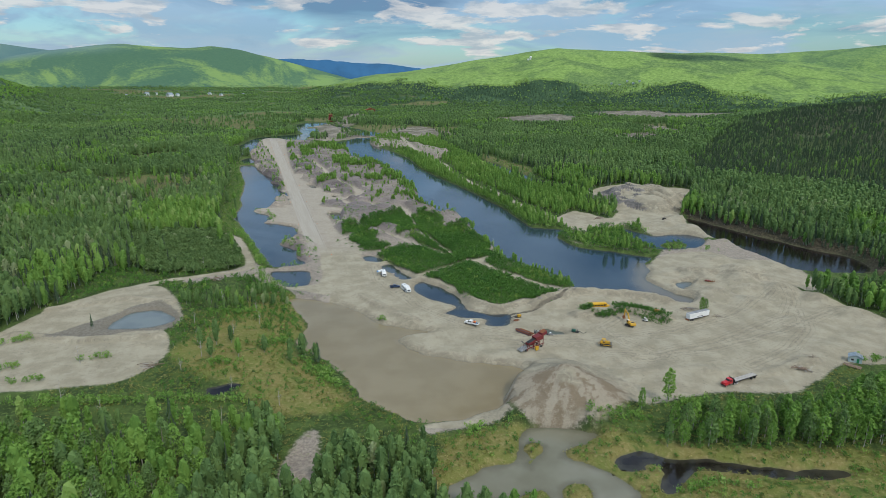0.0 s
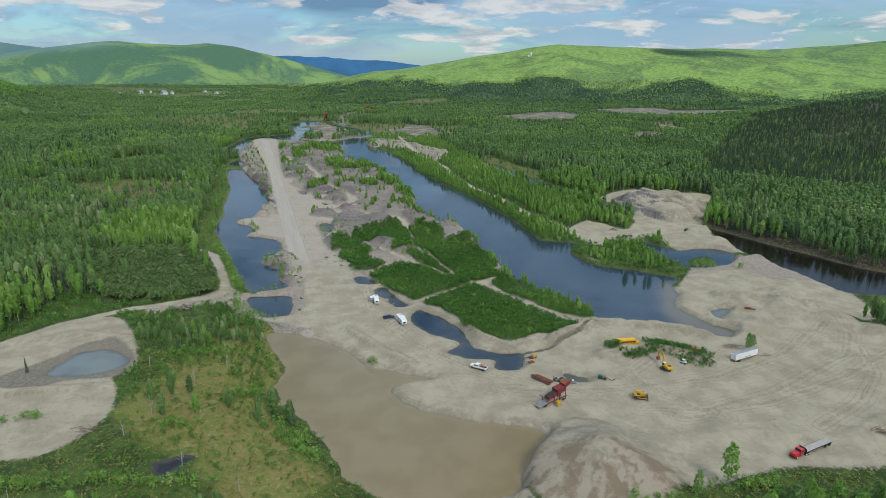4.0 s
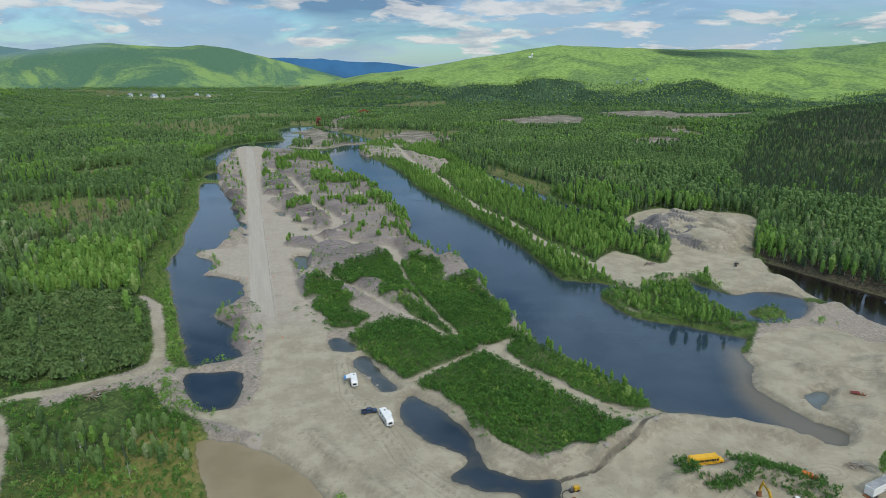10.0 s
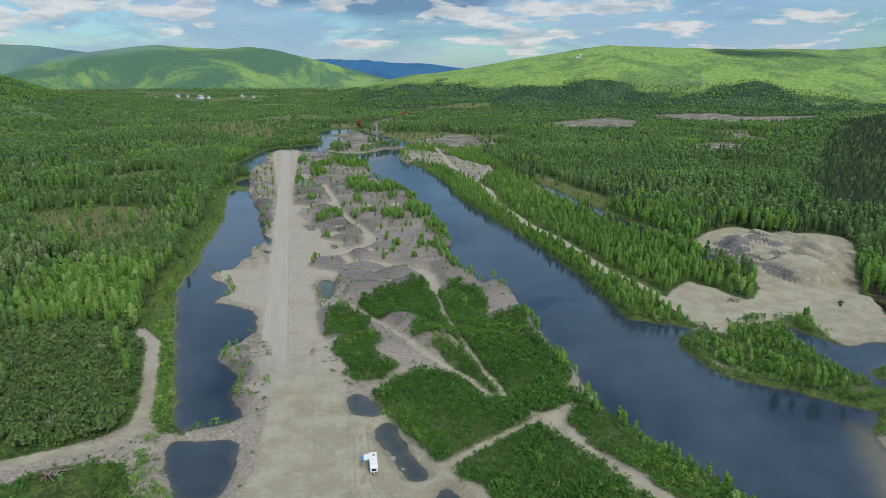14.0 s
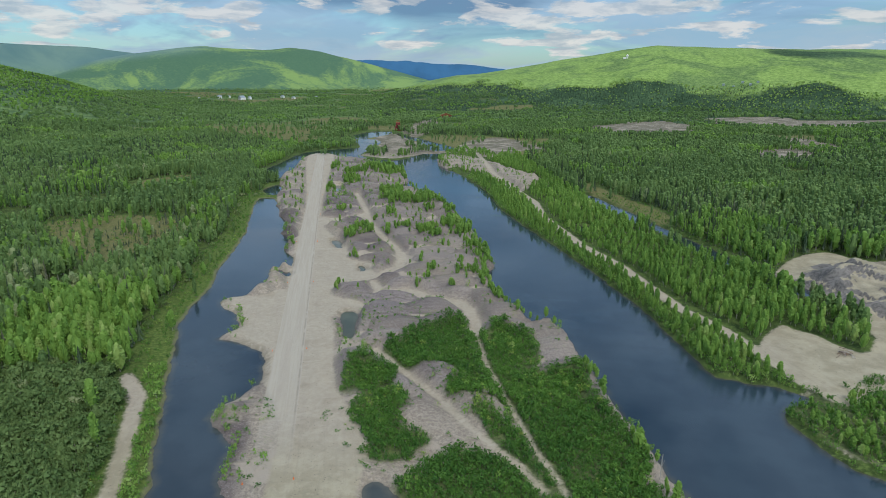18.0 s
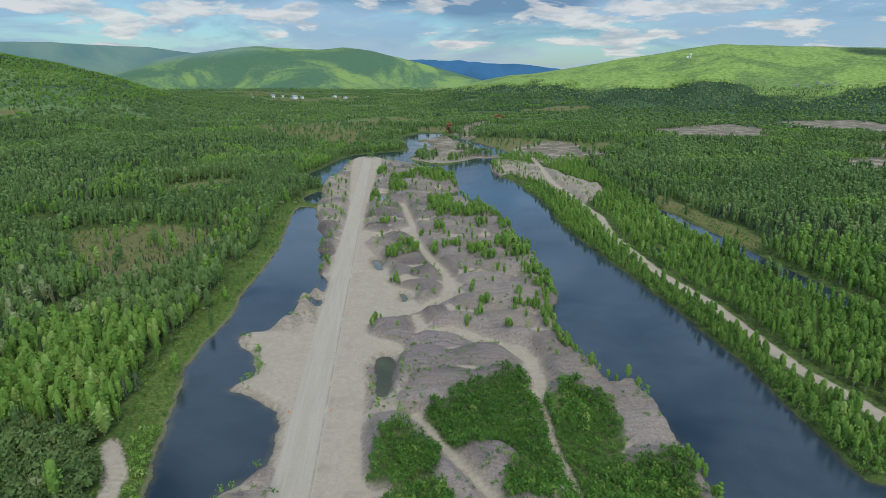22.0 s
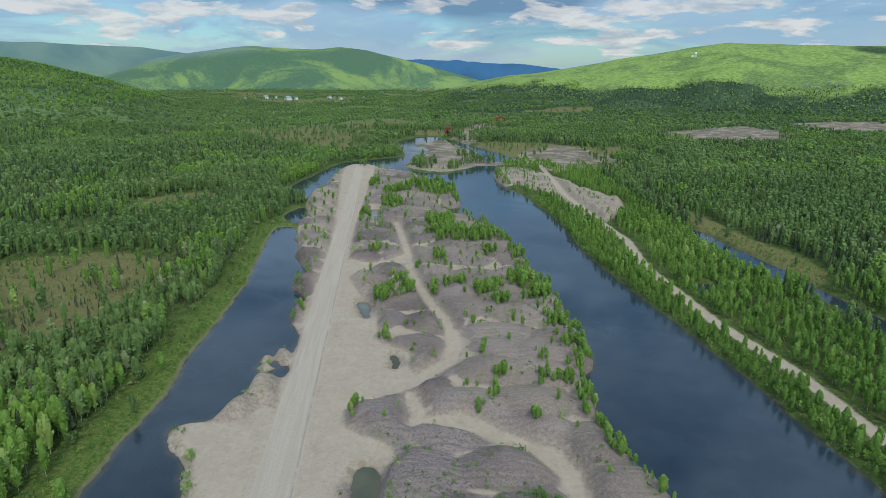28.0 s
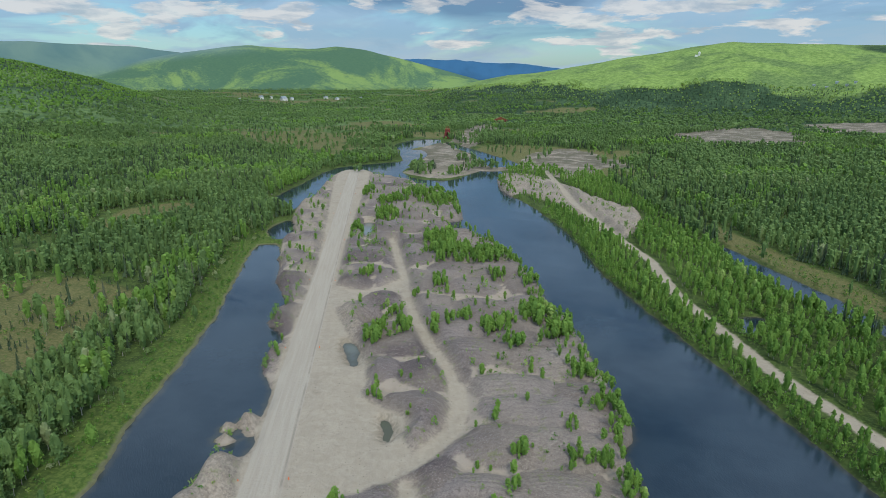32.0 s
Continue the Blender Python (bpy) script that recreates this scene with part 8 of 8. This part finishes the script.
def quad_bike(x, y, turn, col, label):
    t = thing("quad_bike", x, y, turn, label, "quad bike", "quad bikes")
    part("body", outline([(-1.2, 0.55), (1.2, 0.55), (1.3, 0.85), (0.4, 1.05), (-0.2, 0.9), (-1.2, 1.0)], -0.55, 0.55, 0.06), col, t)
    part("seat", outline([(-0.8, 0.95), (0.1, 0.9), (0.05, 1.05), (-0.75, 1.15)], -0.3, 0.3, 0.04), "dark", t)
    part("rack", block(-1.35, -0.7, -0.5, 0.5, 1.08, 1.14, 0.01), "dark", t)
    part("handlebar", tube([(0.45, -0.45, 1.25), (0.55, 0, 1.15), (0.45, 0.45, 1.25)], 0.03, 6), "dark", t)
    part("roll_bar", tube([(-0.5, -0.5, 0.9), (-0.4, -0.45, 1.75), (-0.4, 0.45, 1.75), (-0.5, 0.5, 0.9)], 0.04, 6), "dark", t)
    part("roof", block(-0.7, 0.5, -0.5, 0.5, 1.74, 1.80, 0.02), col, t)
    for wx in (-0.85, 0.85):
        for s in (-1, 1):
            wheel(t, wx, s * 0.58, 0.33, 0.26)


def pipe_stack(x, y, turn):
    t = thing("pipe_stack", x, y, turn, "stack of rusty brown pipes lying on sand", "pipes")
    rng = random.Random(5)
    for k in range(14):
        row, col = divmod(k, 6)
        yy = -1.4 + 0.52 * col + 0.26 * row
        sx = rng.uniform(-0.6, 0.6)
        part("pipe", tube([(-4.2 + sx, yy + rng.uniform(-0.15, 0.15), 0.24 + row * 0.42), (4.2 + sx, yy + rng.uniform(-0.15, 0.15), 0.26 + row * 0.42)], 0.22, 8), "rust" if k % 4 else "purple", t)


def scrap_heap(x, y, turn):
    t = thing("scrap_heap", x, y, turn, "heap of crushed scrap metal, drums and white sheets", "scrap")
    rng = random.Random(9)
    for k in range(46):
        px, py = rng.gauss(0, 2.6), rng.gauss(0, 0.9)
        pz = max(0.1, 0.9 - 0.25 * abs(px) - 0.4 * abs(py)) + rng.uniform(0, 0.5)
        kind = k % 4
        mat = rng.choice(("dark", "steel", "rust", "purple", "canvas", "white", "dark", "blue" if k % 9 == 0 else "steel"))
        if kind == 0:
            ob = part("crushed_panel", block(-0.6, 0.6, -0.4, 0.4, -0.08, 0.08, 0.03, (0.2, 0.05, 0.1, 0.2)), mat, t)
        elif kind == 1:
            ob = part("drum", tube([(-0.4, 0, 0), (0.4, 0, 0)], 0.28, 10), mat, t)
        elif kind == 2:
            ob = part("bent_bar", tube([(-1.1, 0, 0), (0, 0.15, 0.25), (1.0, -0.1, 0.1)], 0.06, 6), mat, t)
        else:
            ob = part("sheet", outline([(-0.8, 0), (-0.2, 0.18), (0.3, 0.05), (0.8, 0.2), (0.8, 0.24), (0.3, 0.09), (-0.2, 0.22), (-0.8, 0.04)], -0.5, 0.5, 0), mat, t)
        ob.matrix_local = pose(px, py, pz, rng.uniform(-35, 35), rng.uniform(-35, 35), rng.uniform(0, 360))


def brush_pile(x, y, turn, size, label, n=16, mat="wood"):
    t = thing("brush_pile", x, y, turn, label, "brush pile", "brush piles")
    rng = random.Random(int(abs(x * 7 + y)))
    for k in range(n):
        a = rng.uniform(0, 6.28)
        ln = size * rng.uniform(0.4, 1.0)
        cx, cy = rng.gauss(0, size * 0.3), rng.gauss(0, size * 0.22)
        z = rng.uniform(0.1, size * 0.16)
        p = [(cx - math.cos(a) * ln / 2, cy - math.sin(a) * ln / 2, z), (cx + rng.uniform(-0.2, 0.2), cy, z + size * 0.06), (cx + math.cos(a) * ln / 2, cy + math.sin(a) * ln / 2, z * 0.6 + rng.uniform(0, size * 0.15))]
        part("branch", tube(p, 0.05 + 0.025 * size * rng.uniform(0.4, 1.0), 6, 0.03), mat if k % 3 else "bleached", t)


def dead_tree(x, y, tall, turn=0):
    t = thing("dead_tree", x, y, turn, "bare bleached dead birch by the water", "tree", "dead trees")
    rng = random.Random(int(abs(x * 3 + y * 5)))
    top = Vector((rng.uniform(-0.6, 0.6), rng.uniform(-0.6, 0.6), tall))
    part("trunk", tube([(0, 0, -0.4), tuple(top * 0.5), tuple(top)], 0.14, 6, 0.03), "bleached", t)
    for k in range(9):
        f = rng.uniform(0.3, 0.92)
        a, ln = rng.uniform(0, 6.28), tall * 0.28 * (1.1 - f)
        b = top * f
        part("limb", tube([tuple(b), (b.x + math.cos(a) * ln * 0.6, b.y + math.sin(a) * ln * 0.6, b.z + ln * 0.4), (b.x + math.cos(a) * ln, b.y + math.sin(a) * ln, b.z + ln * 0.95)], 0.05, 5, 0.02), "bleached", t)


def boulder(x, y, r, label="large pale boulder among low bushes"):
    bm = bmesh.new()
    bmesh.ops.create_icosphere(bm, subdivisions=3, radius=r)
    for v in bm.verts:
        n = noise.noise(v.co * (1.3 / r) + Vector((x, y, 0)))
        v.co *= 1 + 0.28 * n
        v.co.z *= 0.55
    ob = part("boulder", bm, "rock")
    ob.location = (x, y, ground_at(x, y) + r * 0.25)
    return tagged(ob, label, "rock", "boulders")


def rusty_rig(x, y, turn):
    t = thing("rusty_machine", x, y, turn, "rusty orange wrecked machine frame beside bushes", "machine")
    part("chassis", block(-2.6, 2.6, -0.7, 0.7, 0.35, 0.7, 0.04), "rust", t)
    part("hopper", outline([(-0.5, 0.7), (1.9, 0.7), (2.3, 1.7), (-0.7, 1.6)], -0.8, 0.8, 0.04), "orange", t)
    part("boom", beam((-2.4, 0.6), (-4.6, 1.5), 0.3, 0.2, 0.25), "dark", t)
    part("drum", tube([(-1.5, -0.7, 1.0), (-1.5, 0.7, 1.0)], 0.45, 12), "rust", t)
    for wx in (-1.9, 1.7):
        for s in (-1, 1):
            wheel(t, wx, s * 0.85, 0.42, 0.25, "rust")


def steel_skid(x, y, turn):
    t = thing("steel_skid", x, y, turn, "rust-red steel sledge lying on a sand bank", "sledge")
    for s in (-1, 1):
        part("runner", outline([(-2.6, 0.0), (2.4, 0.0), (3.0, 0.5), (2.9, 0.62), (2.3, 0.3), (-2.6, 0.3)], s * 0.9 - 0.12, s * 0.9 + 0.12, 0.02), "rust", t)
    for k in range(4):
        part("cross_bar", block(-2.2 + 1.3 * k, -1.95 + 1.3 * k, -1.1, 1.1, 0.3, 0.5, 0.02), "rust", t)
    part("plate", block(-2.4, 0.6, -1.0, 1.0, 0.5, 0.58, 0.01), "oxide", t)


def rusty_plate(x, y, turn):
    t = thing("rusty_plate", x, y, turn, "flat rusty steel grate on the pond's edge", "grate")
    part("frame", block(-1.5, 1.5, -1.1, 1.1, 0.02, 0.12, 0.02), "rust", t)
    for k in range(6):
        part("bar", block(-1.35 + 0.5 * k, -1.2 + 0.5 * k, -1.0, 1.0, 0.12, 0.20, 0), "rust", t)


def dredge(x, y, turn):
    t = thing("old_dredge", x, y, turn, "rusted dark red derelict gold dredge at the lake's end", "dredge")
    part("hull", outline([(-16, 0), (15, 0), (17, 3.2), (-17, 3.2)], -7, 7, 0.2), "oxide", t)
    part("deck_house", block(-11, 8, -5.5, 5.5, 3.2, 10.5, 0.15), "oxide", t)
    part("upper_house", block(-6, 4, -4.5, 4.5, 10.5, 16, 0.15), "oxide", t)
    part("roof", outline([(-6.6, 16), (4.6, 16), (3.6, 17.6), (-5.6, 17.6)], -5, 5, 0.1), "rust", t)
    for s in (-1, 1):
        part("gantry_leg", tube([(13, s * 5, 3), (10, s * 2, 20)], 0.5, 6), "rust", t)
        part("gantry_leg", tube([(4, s * 5, 10), (10, s * 2, 20)], 0.4, 6), "rust", t)
    part("gantry_head", block(9, 11, -3, 3, 19.4, 20.6, 0.1), "rust", t)
    part("bucket_ladder", beam((6, 6), (26, 2), 1.8, 1.4, 2.4), "rust", t)
    part("stacker", beam((-10, 8), (-32, 14), 1.8, 1.2, 2.4), "rust", t)


def building(x, y, turn, w, d, h, wall, roof, label):
    t = thing("building", x, y, turn, label, "building", "far buildings")
    part("wall", block(-w / 2, w / 2, -d / 2, d / 2, -1.5, h, 0.05), wall, t)
    part("roof", outline([(-w / 2 - 0.6, h), (w / 2 + 0.6, h), (0, h + w * 0.22)], -d / 2 - 0.6, d / 2 + 0.6, 0.05), roof, t)
    for k in range(max(2, int(w // 5))):
        pane(t, -w / 2 + 1.5 + 5 * k, -w / 2 + 3.5 + 5 * k, -d / 2 - 0.06, -d / 2 + 0.02, h * 0.35, h * 0.7)
    part("door", block(w / 2 - 2.6, w / 2 - 1.2, -d / 2 - 0.07, -d / 2 + 0.02, -1.4, min(h * 0.8, 2.2), 0.02), "dark", t)


def radome(x, y):
    t = thing("radar_dome", x, y, 0, "white radar dome on a tower on the hilltop", "radar dome")
    bm = bmesh.new()
    bmesh.ops.create_icosphere(bm, subdivisions=3, radius=5.5)
    bmesh.ops.translate(bm, verts=bm.verts[:], vec=(0, 0, 12))
    part("dome", bm, "white", t)
    part("tower", tube([(0, 0, -3), (0, 0, 8)], 3.2, 12), "white", t)
    part("base_house", block(-16, -6, -4, 4, -3, 5, 0.1), "white", t)


def marker(x, y, k):
    ob = part("runway_marker", tube([(0, 0, 0), (0, 0, 0.05), (0, 0, 0.75)], 0.32, 8, 0.10), "orange")
    ob.location = (x, y, ground_at(x, y))
    return tagged(ob, "small orange cone marking the runway edge", "cone", "runway markers")


pickup_truck(-27.5, 338.1, 18)
travel_trailer(-36.0, 359.7, -77, 7.6, "white travel trailer with blue and white awning out", False, True)
travel_trailer(-20.8, 332.2, -67, 9.4, "large white travel trailer with a slide-out room", True, False)
service_truck(14.1, 283.0, 151)
school_bus(82.3, 307.0, 10)
excavator(92.0, 283.6, -38, 140)
bulldozer(73.2, 258.5, -14)
screening_plant(40.2, 256.0, 34)
water_pump(38.2, 294.5, 20, "yellow", "yellow diesel water pump with black hose at the pond")
water_pump(63.2, 274.7, 160, "green", "dark green diesel water pump beside a ditch")
rusty_plate(36.8, 289.4, 30)
pipe_stack(38.6, 272.6, -48)
scrap_heap(46.2, 271.3, -20)
box_trailer(128.9, 293.7, 27)
truck_tractor(113.8, 223.4, 205)
flatbed_trailer(121.3, 227.2, 207)
hut(177.5, 245.0, -28)
wooden_deck(173.6, 240.4, -45)
quad_bike(100.7, 287.9, -40, "white", "small white utility buggy parked on sand")
quad_bike(189.2, 519.6, 10, "dark", "dark quad bike parked in the gravel pit")
quad_bike(186.8, 515.4, 60, "dark", "dark quad bike parked in the gravel pit")
rusty_rig(110.4, 298.6, 150)
steel_skid(158.0, 350.0, -20)
brush_pile(127.9, 305.1, 0, 4.5, "dark tangle of dead branches on sand", 22)
brush_pile(140.0, 297.0, 30, 3.5, "dark broken branches beside the trailer", 12)
brush_pile(159.3, 245.1, 10, 3.0, "dark driftwood lying on sand", 10)
brush_pile(-133.0, 350.0, 20, 7.0, "heap of grey uprooted trees beside the trail", 26)
brush_pile(150.0, 236.0, -15, 6.5, "scattered dead branches at the forest edge", 18)
brush_pile(133.0, 520.0, 40, 7.0, "grey uprooted logs on the bank", 20)
brush_pile(-121.0, 236.0, 0, 5.5, "grey dead timber at the gravel's edge", 18)
dead_tree(34.8, 418.7, 9.5)
for dx, dy, dh in ((-152, 238, 9), (-104, 246, 8), (-112, 262, 7), (-98, 270, 8), (-90, 284, 6.5), (-121, 282, 7), (-108, 234, 6), (-82, 218, 7), (-140, 205, 10), (-76, 190, 9), (-120, 195, 9), (-96, 300, 6), (-117, 312, 7), (-150, 372, 8), (-170, 380, 7), (-60, 205, 6)):
    dead_tree(dx, dy, dh, dx * 13 % 360)
boulder(-19.7, 458.3, 2.4)
for bx, by, br in ((-31, 366, 1.2), (-27, 362, 0.9), (-22, 360, 1.0), (66, 330, 1.3), (60, 326, 1.1), (73, 327, 1.0), (52, 312, 1.1)):
    boulder(bx, by, br, "grey boulder on the gravel bank")
dredge(-292.7, 1641.0, 100)
building(-239.5, 2080.0, 15, 34, 14, 7, "oxide", "rust", "long red shed far down the valley")
for ang, rr, w, h in ((-24.9, 3330, 30, 9), (-24.2, 3370, 18, 7), (-23.2, 3240, 42, 9), (-22.6, 3260, 22, 8), (-20.1, 3330, 24, 7), (-19.2, 3250, 20, 6), (-17.4, 3300, 16, 6), (-26.4, 3280, 16, 6)):
    bx, by = math.sin(radians(ang)) * rr, math.cos(radians(ang)) * rr
    building(bx, by, ang * 2, w, w * 0.5, h, "white", "tin", "white village building far across the valley")
radome(431.0, 3235.0)
for ang, rr in ((14.6, 2880), (15.3, 2860), (15.9, 2900), (16.4, 2850), (16.9, 2880)):
    building(math.sin(radians(ang)) * rr, math.cos(radians(ang)) * rr, ang * 3, 9, 7, 5, "hut", "tin", "pale house on the wooded hillside")
for k in range(9):
    for s in (-1, 1):
        run = 70 + 95 * k
        marker(RUN_A[0] + RUN_W[0] * run + s * 7.5 * RUN_W[1], RUN_A[1] + RUN_W[1] * run - s * 7.5 * RUN_W[0], k)
